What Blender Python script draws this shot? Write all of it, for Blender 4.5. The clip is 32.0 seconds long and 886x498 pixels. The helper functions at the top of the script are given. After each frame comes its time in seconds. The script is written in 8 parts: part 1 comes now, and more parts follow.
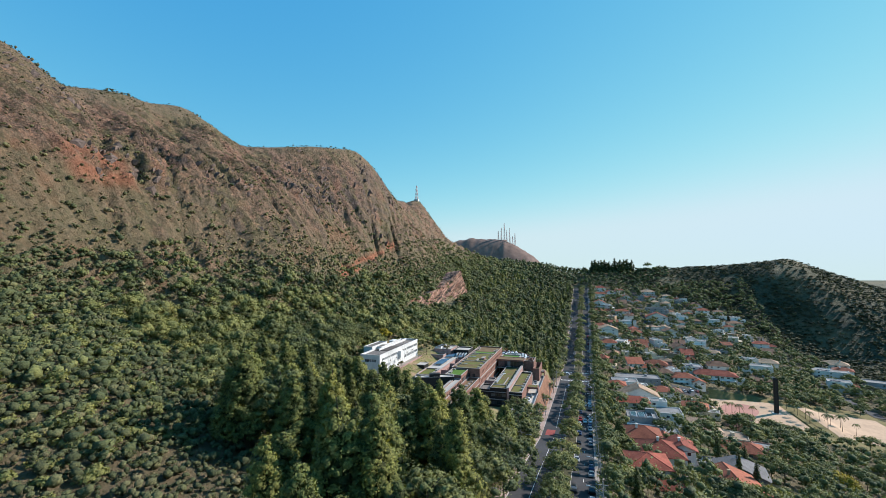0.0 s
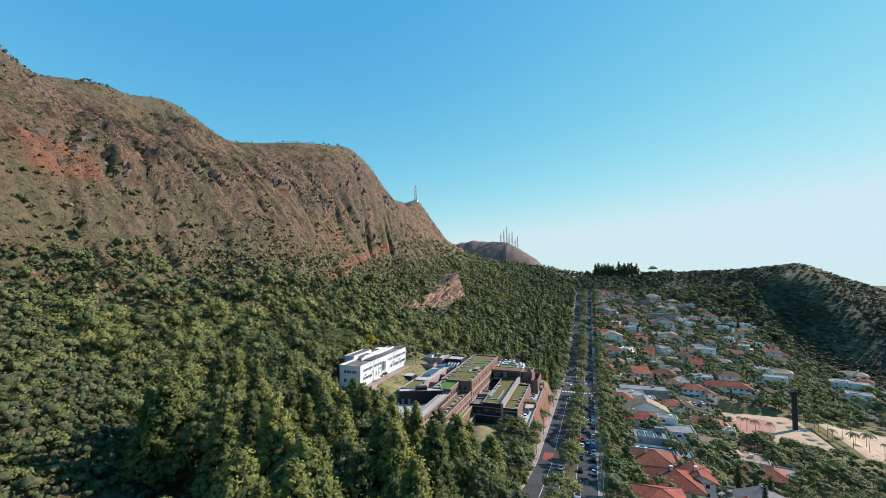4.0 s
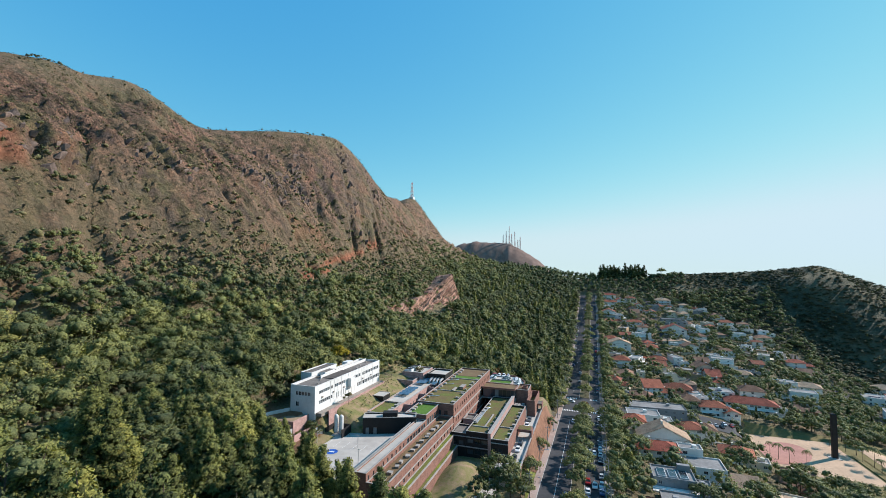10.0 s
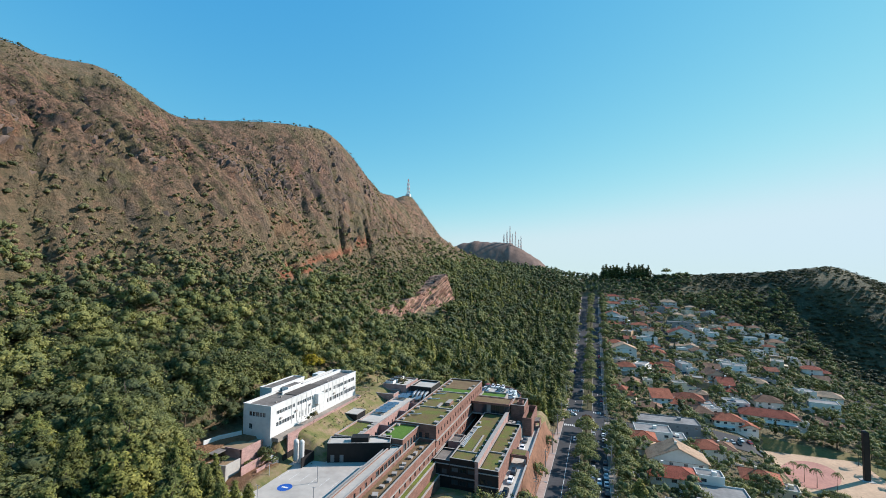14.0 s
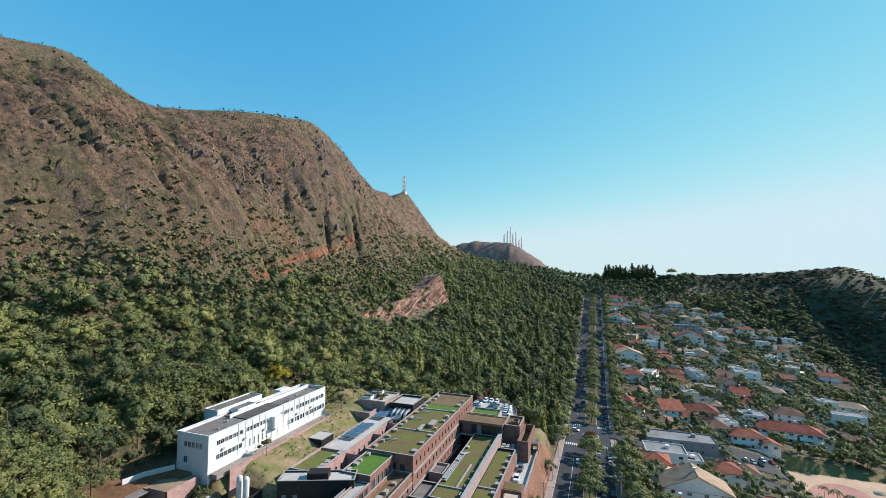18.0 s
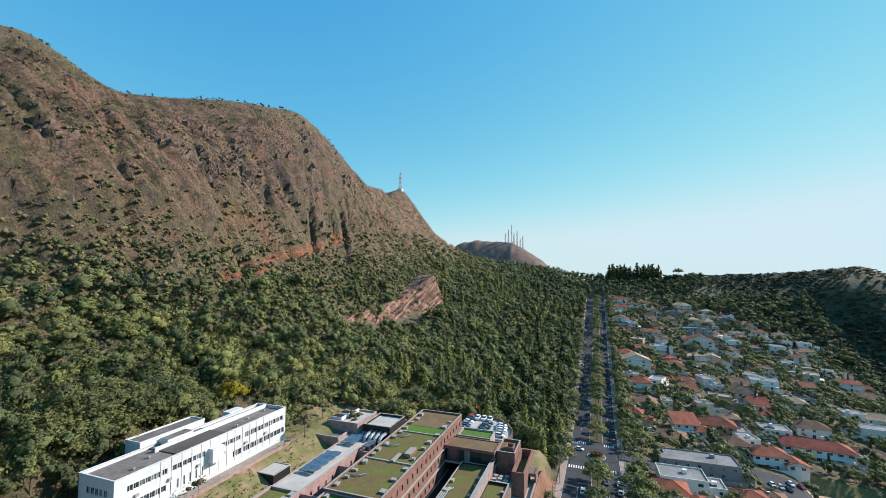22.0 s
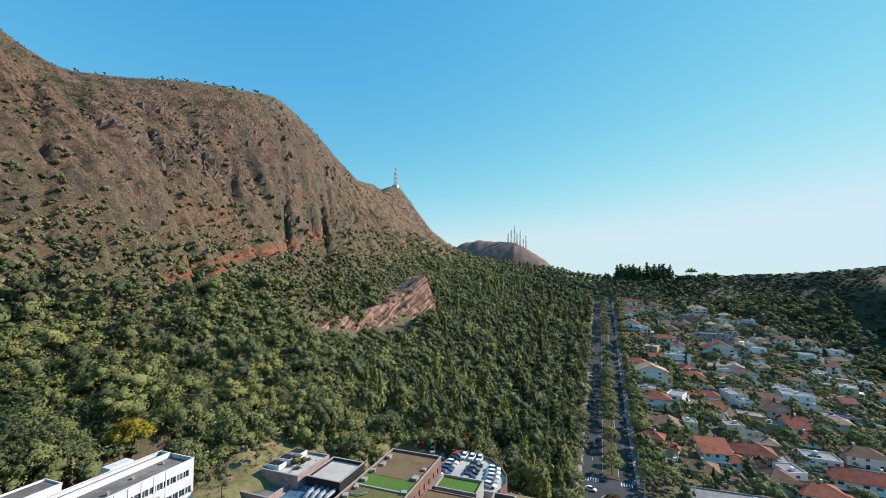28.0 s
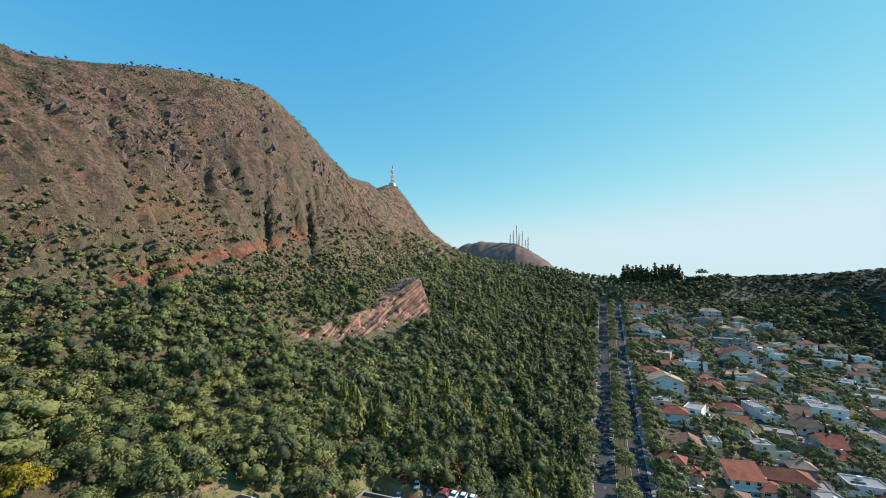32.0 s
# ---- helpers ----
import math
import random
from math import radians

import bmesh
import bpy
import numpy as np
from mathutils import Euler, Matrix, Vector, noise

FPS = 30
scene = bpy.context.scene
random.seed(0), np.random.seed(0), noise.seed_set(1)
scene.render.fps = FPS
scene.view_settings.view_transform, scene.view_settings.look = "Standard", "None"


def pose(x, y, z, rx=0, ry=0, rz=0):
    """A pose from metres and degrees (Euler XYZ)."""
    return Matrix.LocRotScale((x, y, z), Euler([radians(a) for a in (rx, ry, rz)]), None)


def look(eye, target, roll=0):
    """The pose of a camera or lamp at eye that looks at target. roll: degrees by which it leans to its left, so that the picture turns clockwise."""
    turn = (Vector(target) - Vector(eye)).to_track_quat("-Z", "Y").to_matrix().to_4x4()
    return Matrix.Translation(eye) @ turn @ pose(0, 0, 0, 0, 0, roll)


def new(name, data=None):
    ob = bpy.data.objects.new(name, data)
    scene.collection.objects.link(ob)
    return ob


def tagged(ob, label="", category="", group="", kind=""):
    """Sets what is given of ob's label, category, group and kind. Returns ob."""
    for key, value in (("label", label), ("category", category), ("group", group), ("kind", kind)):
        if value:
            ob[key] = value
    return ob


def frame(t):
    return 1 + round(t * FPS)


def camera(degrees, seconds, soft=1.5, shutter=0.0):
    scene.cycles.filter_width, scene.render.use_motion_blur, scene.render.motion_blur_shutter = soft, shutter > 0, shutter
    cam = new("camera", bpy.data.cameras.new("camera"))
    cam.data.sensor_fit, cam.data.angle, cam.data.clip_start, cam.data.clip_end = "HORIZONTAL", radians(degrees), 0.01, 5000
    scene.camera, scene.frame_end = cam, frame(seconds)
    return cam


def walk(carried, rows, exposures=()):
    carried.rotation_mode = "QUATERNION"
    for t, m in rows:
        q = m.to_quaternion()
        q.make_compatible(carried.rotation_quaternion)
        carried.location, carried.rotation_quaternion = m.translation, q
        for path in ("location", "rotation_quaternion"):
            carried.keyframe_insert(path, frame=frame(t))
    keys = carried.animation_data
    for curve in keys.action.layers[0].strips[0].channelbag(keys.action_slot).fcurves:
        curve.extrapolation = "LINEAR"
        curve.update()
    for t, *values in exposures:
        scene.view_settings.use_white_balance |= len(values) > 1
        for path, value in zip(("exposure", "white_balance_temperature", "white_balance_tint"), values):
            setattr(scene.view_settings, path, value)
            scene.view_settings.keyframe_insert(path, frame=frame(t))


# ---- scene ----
# x runs to the right of the avenue's median, y along the avenue, uphill side to the left
PATH = [
    (0, (6.50, 0.00, 102.41), (-25.20, 94.75, 106.70), -0.60),
    (1, (6.46, 4.41, 102.31), (-25.40, 99.11, 106.72), -0.48),
    (2, (6.44, 9.30, 102.24), (-25.57, 103.92, 106.79), -0.37),
    (3, (6.45, 14.94, 102.21), (-25.73, 109.51, 106.92), -0.29),
    (4, (6.42, 21.05, 102.17), (-25.92, 115.55, 107.05), -0.22),
    (5, (6.28, 27.23, 102.07), (-26.20, 121.67, 107.08), -0.16),
    (6, (6.05, 33.38, 101.93), (-26.56, 127.77, 107.02), -0.10),
    (8, (5.46, 45.68, 101.64), (-27.39, 139.99, 106.80), 0.01),
    (10, (4.82, 58.00, 101.48), (-28.24, 152.23, 106.64), 0.13),
    (12, (4.12, 70.31, 101.44), (-29.10, 164.48, 106.57), 0.23),
    (14, (3.29, 82.57, 101.45), (-30.02, 176.71, 106.55), 0.31),
    (16, (2.36, 94.78, 101.46), (-31.03, 188.90, 106.58), 0.35),
    (18, (1.38, 106.93, 101.49), (-32.09, 201.02, 106.61), 0.38),
    (20, (0.42, 119.03, 101.54), (-33.19, 213.08, 106.63), 0.39),
    (22, (-0.54, 131.10, 101.60), (-34.37, 225.07, 106.65), 0.40),
    (24, (-1.63, 143.15, 101.66), (-35.69, 237.04, 106.67), 0.40),
    (26, (-2.97, 155.21, 101.68), (-37.28, 249.00, 106.73), 0.36),
    (28, (-4.56, 167.28, 101.68), (-39.12, 260.97, 106.84), 0.31),
    (30, (-6.32, 179.35, 101.66), (-41.14, 272.95, 106.97), 0.23),
    (32, (-8.18, 191.43, 101.62), (-43.24, 284.93, 107.12), 0.15),
]
cam = camera(92.13, 32.0, 0.6)
walk(cam, [(t, look(eye, target, roll)) for t, eye, target, roll in PATH], [(0, 0.58, 5700, 12), (32, 0.58, 5700, 12)])

# ---- daylight ----
SUN_AZ, SUN_EL = radians(52), radians(32)
sun_data = bpy.data.lights.new("sun", "SUN")
sun_data.energy, sun_data.angle, sun_data.color = 5.0, radians(0.53), (1.0, 0.86, 0.70)
sun = new("sun", sun_data)
sun_way = Vector((math.sin(SUN_AZ) * math.cos(SUN_EL), math.cos(SUN_AZ) * math.cos(SUN_EL), math.sin(SUN_EL)))
sun.matrix_world = look(sun_way * 500, (0, 0, 0))
world = bpy.data.worlds.new("sky")
scene.world = world
world.use_nodes = True
sky = world.node_tree.nodes.new("ShaderNodeTexSky")
sky.sky_type, sky.sun_disc = "NISHITA", False
sky.sun_elevation, sky.sun_rotation = SUN_EL, SUN_AZ
sky.altitude, sky.air_density, sky.dust_density, sky.ozone_density = 900, 1.0, 0.05, 0.5
# deep clear blue overhead that pales evenly to the horizon
wn, wl = world.node_tree.nodes, world.node_tree.links
channels, joined = wn.new("ShaderNodeSeparateColor"), wn.new("ShaderNodeCombineColor")
wl.new(sky.outputs[0], channels.inputs[0])
for k, (gain, power, haze) in enumerate(((0.535, 1.2, 3.85), (1.57, 0.62, 4.55), (2.83, 0.21, 4.8))):
    bend_, scale_, veil = wn.new("ShaderNodeMath"), wn.new("ShaderNodeMath"), wn.new("ShaderNodeMath")
    bend_.operation, scale_.operation, veil.operation = "POWER", "MULTIPLY", "SMOOTH_MIN"
    bend_.inputs[1].default_value, scale_.inputs[1].default_value = power, gain
    veil.inputs[1].default_value, veil.inputs[2].default_value = haze, 1.6
    wl.new(channels.outputs[k], bend_.inputs[0])
    wl.new(bend_.outputs[0], scale_.inputs[0])
    wl.new(scale_.outputs[0], veil.inputs[0])
    wl.new(veil.outputs[0], joined.inputs[k])
wl.new(joined.outputs[0], wn["Background"].inputs[0])
world.node_tree.nodes["Background"].inputs[1].default_value = 0.12

# ---- the lie of the land ----
def lattice(ix, iy, seed):
    n = (ix.astype(np.int64) * 374761393 + iy.astype(np.int64) * 668265263 + seed * 974711) & 0xFFFFFFFF
    n = ((n ^ (n >> 13)) * 1274126177) & 0xFFFFFFFF
    return ((n ^ (n >> 16)) & 0xFFFF) / 65535.0


def value_noise(x, y, seed=0):
    """Smooth noise from 0 to 1."""
    x, y = np.asarray(x, float), np.asarray(y, float)
    ix, iy = np.floor(x), np.floor(y)
    fx, fy = x - ix, y - iy
    fx, fy = fx * fx * (3 - 2 * fx), fy * fy * (3 - 2 * fy)
    a, b = lattice(ix, iy, seed), lattice(ix + 1, iy, seed)
    c, d = lattice(ix, iy + 1, seed), lattice(ix + 1, iy + 1, seed)
    return (a * (1 - fx) + b * fx) * (1 - fy) + (c * (1 - fx) + d * fx) * fy


def fractal(x, y, seed=0, octaves=4):
    total, amp, norm = 0.0, 1.0, 0.0
    for k in range(octaves):
        total = total + amp * value_noise(np.asarray(x) * 2**k, np.asarray(y) * 2**k, seed + k)
        norm, amp = norm + amp, amp * 0.5
    return total / norm


# Long lines of the land, each as knots of (y, x, z)
AVENUE_Z = [(-300, 100), (0, 65), (127, 43), (184, 31.5), (250, 26), (328, 20.5), (380, 18), (430, 20.5), (529, 32), (646, 55), (720, 66), (790, 90), (950, 60)]
BACK = [(-300, -900, 150), (1300, -900, 120)]
CREST = [(-300, -350, 254), (170, -351, 256), (200, -352, 239), (230, -345, 247), (260, -341, 246), (288, -337, 254), (317, -301, 220), (345, -284, 225), (388, -255, 235), (431, -241, 240), (456, -237, 231), (595, -269, 208), (640, -271, 212), (685, -281, 208), (712, -286, 220), (735, -287, 231), (765, -291, 224), (850, -300, 189), (1000, -300, 160), (1300, -320, 120)]
SCARP_TOP = [(-300, -256, 172), (185, -256, 171), (247, -238, 174), (362, -232, 178), (405, -214, 172), (456, -205, 165), (600, -225, 150), (735, -240, 161), (900, -250, 130), (1300, -280, 90)]
SCARP_FOOT = [(-300, -214, 112), (170, -214, 111), (211, -214, 111), (262, -194, 109), (397, -193, 116), (440, -172, 110), (500, -160, 104), (600, -165, 98), (735, -180, 125), (900, -200, 105), (1300, -200, 70)]
SLOPE = [(-300, -150, 90), (70, -150, 86), (150, -160, 74), (228, -150, 70), (300, -145, 66), (400, -140, 66), (454, -128, 70), (520, -110, 66), (650, -110, 82), (780, -110, 106), (950, -110, 70)]
TERRACE = [(-300, -75, 72), (70, -72, 60), (120, -78, 54), (180, -88, 50), (245, -86, 50), (290, -80, 44), (400, -75, 36), (520, -65, 42), (650, -60, 64), (780, -60, 100), (950, -60, 65)]
TOWN_A = [(-300, 60, 70), (0, 60, 47), (150, 60, 26), (250, 60, 16), (354, 60, 11), (405, 60, 12), (529, 60, 26), (646, 60, 52), (720, 60, 66), (790, 60, 92), (950, 60, 55)]
TOWN_B = [(-300, 120, 50), (0, 120, 30), (150, 120, 14), (250, 120, 4), (354, 120, 0), (405, 120, 4), (529, 120, 20), (612, 120, 34), (700, 120, 62), (790, 120, 97), (950, 120, 50)]
VALLEY = [(-300, 200, 10), (200, 200, -8), (354, 200, -6), (450, 200, -6), (547, 200, 4), (620, 200, 28), (700, 200, 64), (790, 200, 101), (950, 200, 45)]
HILL_A = [(-300, 300, -15), (354, 300, -15), (480, 300, -5), (560, 300, 12), (650, 300, 52), (720, 300, 88), (785, 300, 111), (950, 300, 40)]
HILL_B = [(-300, 420, -25), (354, 420, -20), (480, 420, -8), (560, 420, 8), (650, 420, 36), (770, 420, 56), (950, 420, 10)]
OUT = [(-300, 620, -45), (700, 620, -30), (900, 620, -45)]


def avenue_z(y):
    return np.interp(y, [k[0] for k in AVENUE_Z], [k[1] for k in AVENUE_Z])


def base_height(x, y):
    """The land before smoothing, by straight pieces across the lines."""
    lines = []
    for knots in (BACK, CREST, SCARP_TOP, SCARP_FOOT, SLOPE, TERRACE):
        ys = [k[0] for k in knots]
        lines.append((np.interp(y, ys, [k[1] for k in knots]), np.interp(y, ys, [k[2] for k in knots])))
    lines += [(-15.0 + 0 * y, avenue_z(y)), (9.5 + 0 * y, avenue_z(y))]
    for knots in (TOWN_A, TOWN_B, VALLEY, HILL_A, HILL_B, OUT):
        ys = [k[0] for k in knots]
        lines.append((np.interp(y, ys, [k[1] for k in knots]), np.interp(y, ys, [k[2] for k in knots])))
    z = lines[0][1] + 0 * x
    for (xa, za), (xb, zb) in zip(lines, lines[1:]):
        f = np.clip((x - xa) / (xb - xa), 0, 1)
        z = np.where(x >= xa, za + (zb - za) * f, z)
    return z


CELL = 4.0
GX, GY = np.arange(-900, 700, CELL), np.arange(-300, 1304, CELL)
LAND = base_height(*np.meshgrid(GX, GY))
for _ in range(3):
    for axis in (0, 1):
        LAND = (np.roll(LAND, 1, axis) + 2 * LAND + np.roll(LAND, -1, axis)) / 4


def smooth_step(a, b, x):
    f = np.clip((x - a) / (b - a), 0, 1)
    return f * f * (3 - 2 * f)


def height(x, y):
    """The ground's height at places x, y (arrays)."""
    x, y = np.asarray(x, float), np.asarray(y, float)
    fx = np.clip((x - GX[0]) / CELL, 1, len(GX) - 3)
    fy = np.clip((y - GY[0]) / CELL, 1, len(GY) - 3)
    ix, iy = fx.astype(int), fy.astype(int)
    fx, fy = fx - ix, fy - iy
    z = (LAND[iy, ix] * (1 - fx) + LAND[iy, ix + 1] * fx) * (1 - fy) + (LAND[iy + 1, ix] * (1 - fx) + LAND[iy + 1, ix + 1] * fx) * fy
    # gullies and rock ribs running down the scarp
    crest = np.interp(y, [k[0] for k in CREST], [k[1] for k in CREST])
    steep = smooth_step(-150, -200, x) * smooth_step(crest + 4, crest + 50, x)
    bend = 14 * (value_noise(x / 60, y / 45, 7) - 0.5)
    rib = np.abs(fractal((y + bend + 0.25 * x) / 34, x / 150, 11, 3) - 0.5) * 2
    rib2 = np.abs(fractal((y + bend) / 12, x / 60, 21, 3) - 0.5) * 2
    deep = np.clip(1 - np.abs(fractal((y + bend * 1.6 + 0.3 * x) / 55, x / 220, 71, 3) - 0.5) * 16, 0, 1)
    crag = np.abs(fractal((y - 0.55 * x) / 11, (x + 0.55 * y) / 34, 41, 4) - 0.5) * 2
    knob = np.abs(fractal((y - 0.4 * x) / 4.5, (x + 0.4 * y) / 8, 43, 3) - 0.5) * 2
    z = z + steep * ((rib - 0.3) * 8 + (rib2 - 0.3) * 2.6 - deep * 6 + (crag - 0.3) * 9 + (knob - 0.3) * 6)
    # ledges where the beds break out of the upper scarp
    beds = (z * 0.8 + y * 0.3 + 8 * fractal(x / 30, y / 30, 47, 3)) / 8.0
    craggy = steep * smooth_step(0.45, 0.62, fractal(x / 45, y / 45, 49, 3) + 0.12 * smooth_step(330, 400, y))
    z = z + craggy * ((beds - np.floor(beds)) ** 2 - 0.4) * 5
    for cy, cx, deep_, wide_, skew_ in ((398, -202, 13, 2.6, -0.9), (430, -195, 13, 2.6, -0.9), (372, -222, 5, 2.4, -0.9), (415, -222, 5, 2.4, -0.8), (448, -205, 5, 2.4, -0.9), (386, -222, 9, 3.0, 0.12), (344, -235, 8, 3.0, 0.12), (189, -256, 10, 2.8, -0.5), (248, -240, 7, 2.6, 0.12), (362, -244, 5, 2.5, 0.12), (470, -205, 7, 3.0, 0.12), (330, -230, 5, 3.0, 0.12)):
        z = z - deep_ * np.exp(-((y - cy - skew_ * (x - cx)) / wide_) ** 2 - ((x - cx) / 8.5) ** 2)
    wild = smooth_step(-20, -60, x) + smooth_step(130, 260, x) * smooth_step(420, 560, y)
    z = z + np.clip(wild, 0, 1) * (fractal(x / 40, y / 40, 3, 4) - 0.5) * 5
    hill = smooth_step(150, 260, x) * smooth_step(480, 600, y)
    z = z - hill * smooth_step(800, 730, y) * (np.abs(fractal(x / 120 + y / 420, y / 300, 33, 2) - 0.5) * 2 - 0.25) * 30
    # the land falls to a far plain
    out = np.maximum(np.maximum(np.abs(x) - 620, y - 950), 0)
    away = smooth_step(0, 700, out)
    z = z * (1 - away) - 55 * away
    # level ground for the hospital and its yards, the square and the avenue
    def level(z, x0, x1, y0, y1, to, soft):
        f = smooth_step(x0 - soft, x0, x) * smooth_step(x1 + soft, x1, x) * smooth_step(y0 - soft, y0, y) * smooth_step(y1 + soft, y1, y)
        return z * (1 - f) + to * f
    z = level(z, -108, -88, 172, 252, 50.0, 8)
    z = level(z, -98, -58, 160, 185, 42.3, 3)
    z = level(z, -86, -58, 180, 199, 42.3, 3)
    z = level(z, -87, -76, 200, 250, np.interp(x, [-87, -77], [49.9, 44.2]), 3)
    z = level(z, -93.5, -85, 177, 189.6, 44.0, 2.5)
    z = level(z, -70, -22, 155, 306, 31.0, 5)
    z = level(z, 92, 150, 322, 378, 0.0, 9)
    mound = np.exp(-((x + 39) / 6) ** 2 - ((y - 200) / 11) ** 2)
    z = z + 4.5 * mound
    road = smooth_step(17, 12.6, np.abs(x + 3)) * (1 - away) * (y < 724)
    return z * (1 - road) + avenue_z(y) * road

# ---- materials ----
def material(name, build, rough=0.85):
    m = bpy.data.materials.new(name)
    m.use_nodes = True
    nt = m.node_tree
    bsdf = nt.nodes["Principled BSDF"]
    bsdf.inputs["Roughness"].default_value = rough
    bsdf.inputs["Specular IOR Level"].default_value = 0.3
    build(nt, bsdf)
    return m


def n_noise(nt, scale, detail=4.0, rough=0.55, seed=0.0, coords=None):
    n = nt.nodes.new("ShaderNodeTexNoise")
    n.inputs["Scale"].default_value, n.inputs["Detail"].default_value, n.inputs["Roughness"].default_value = scale, detail, rough
    if coords is None:
        geo = nt.nodes.new("ShaderNodeNewGeometry")
        coords = geo.outputs["Position"]
    if seed:
        add = nt.nodes.new("ShaderNodeVectorMath")
        add.inputs[1].default_value = (seed * 13.7, seed * 7.1, seed * 3.3)
        nt.links.new(coords, add.inputs[0])
        coords = add.outputs[0]
    nt.links.new(coords, n.inputs["Vector"])
    return n.outputs["Fac"]


def n_ramp(nt, fac, stops):
    r = nt.nodes.new("ShaderNodeValToRGB")
    while len(r.color_ramp.elements) < len(stops):
        r.color_ramp.elements.new(0.5)
    for e, (pos, col) in zip(r.color_ramp.elements, stops):
        e.position, e.color = pos, (*col, 1)
    nt.links.new(fac, r.inputs["Fac"])
    return r.outputs["Color"]


def n_mix(nt, fac, a, b, mode="MIX"):
    m = nt.nodes.new("ShaderNodeMix")
    m.data_type, m.blend_type = "RGBA", mode
    for value, slot in ((fac, 0), (a, 6), (b, 7)):
        if hasattr(value, "is_linked"):
            nt.links.new(value, m.inputs[slot])
        elif slot == 0:
            m.inputs[0].default_value = value
        else:
            m.inputs[slot].default_value = (*value, 1)
    return m.outputs[2]


def n_bump(nt, bsdf, fac, strength, distance):
    b = nt.nodes.new("ShaderNodeBump")
    if hasattr(strength, "is_linked"):
        nt.links.new(strength, b.inputs["Strength"])
    else:
        b.inputs["Strength"].default_value = strength
    b.inputs["Distance"].default_value = distance
    nt.links.new(fac, b.inputs["Height"])
    nt.links.new(b.outputs[0], bsdf.inputs["Normal"])


def n_random(nt):
    return nt.nodes.new("ShaderNodeObjectInfo").outputs["Random"]


def n_island(nt):
    return nt.nodes.new("ShaderNodeNewGeometry").outputs["Random Per Island"]


def worn(name, colour, rough=0.85, vary=0.25, scale=1.5, stain=0.12, bump=0.0, spread=0.0):
    """A painted or mineral surface: fine grain, larger stains, and a shade of its own from piece to piece."""
    def build(nt, bsdf):
        dark = tuple(c * (1 - vary) for c in colour)
        light = tuple(min(1, c * (1 + vary * 0.6)) for c in colour)
        col = n_ramp(nt, n_noise(nt, scale, 6, 0.6), [(0.3, dark), (0.7, light)])
        blot = n_ramp(nt, n_noise(nt, scale * 0.12, 3, 0.6, 2), [(0.35, (1 - stain,) * 3), (0.65, (1, 1, 1))])
        col = n_mix(nt, 1.0, col, blot, "MULTIPLY")
        if spread:
            col = n_mix(nt, 1.0, col, n_ramp(nt, n_random(nt), [(0, (1 - spread,) * 3), (1, (1, 1, 1))]), "MULTIPLY")
        nt.links.new(col, bsdf.inputs["Base Color"])
        if bump:
            n_bump(nt, bsdf, n_noise(nt, scale * 4, 3), bump, 0.05)
    return material(name, build, rough)


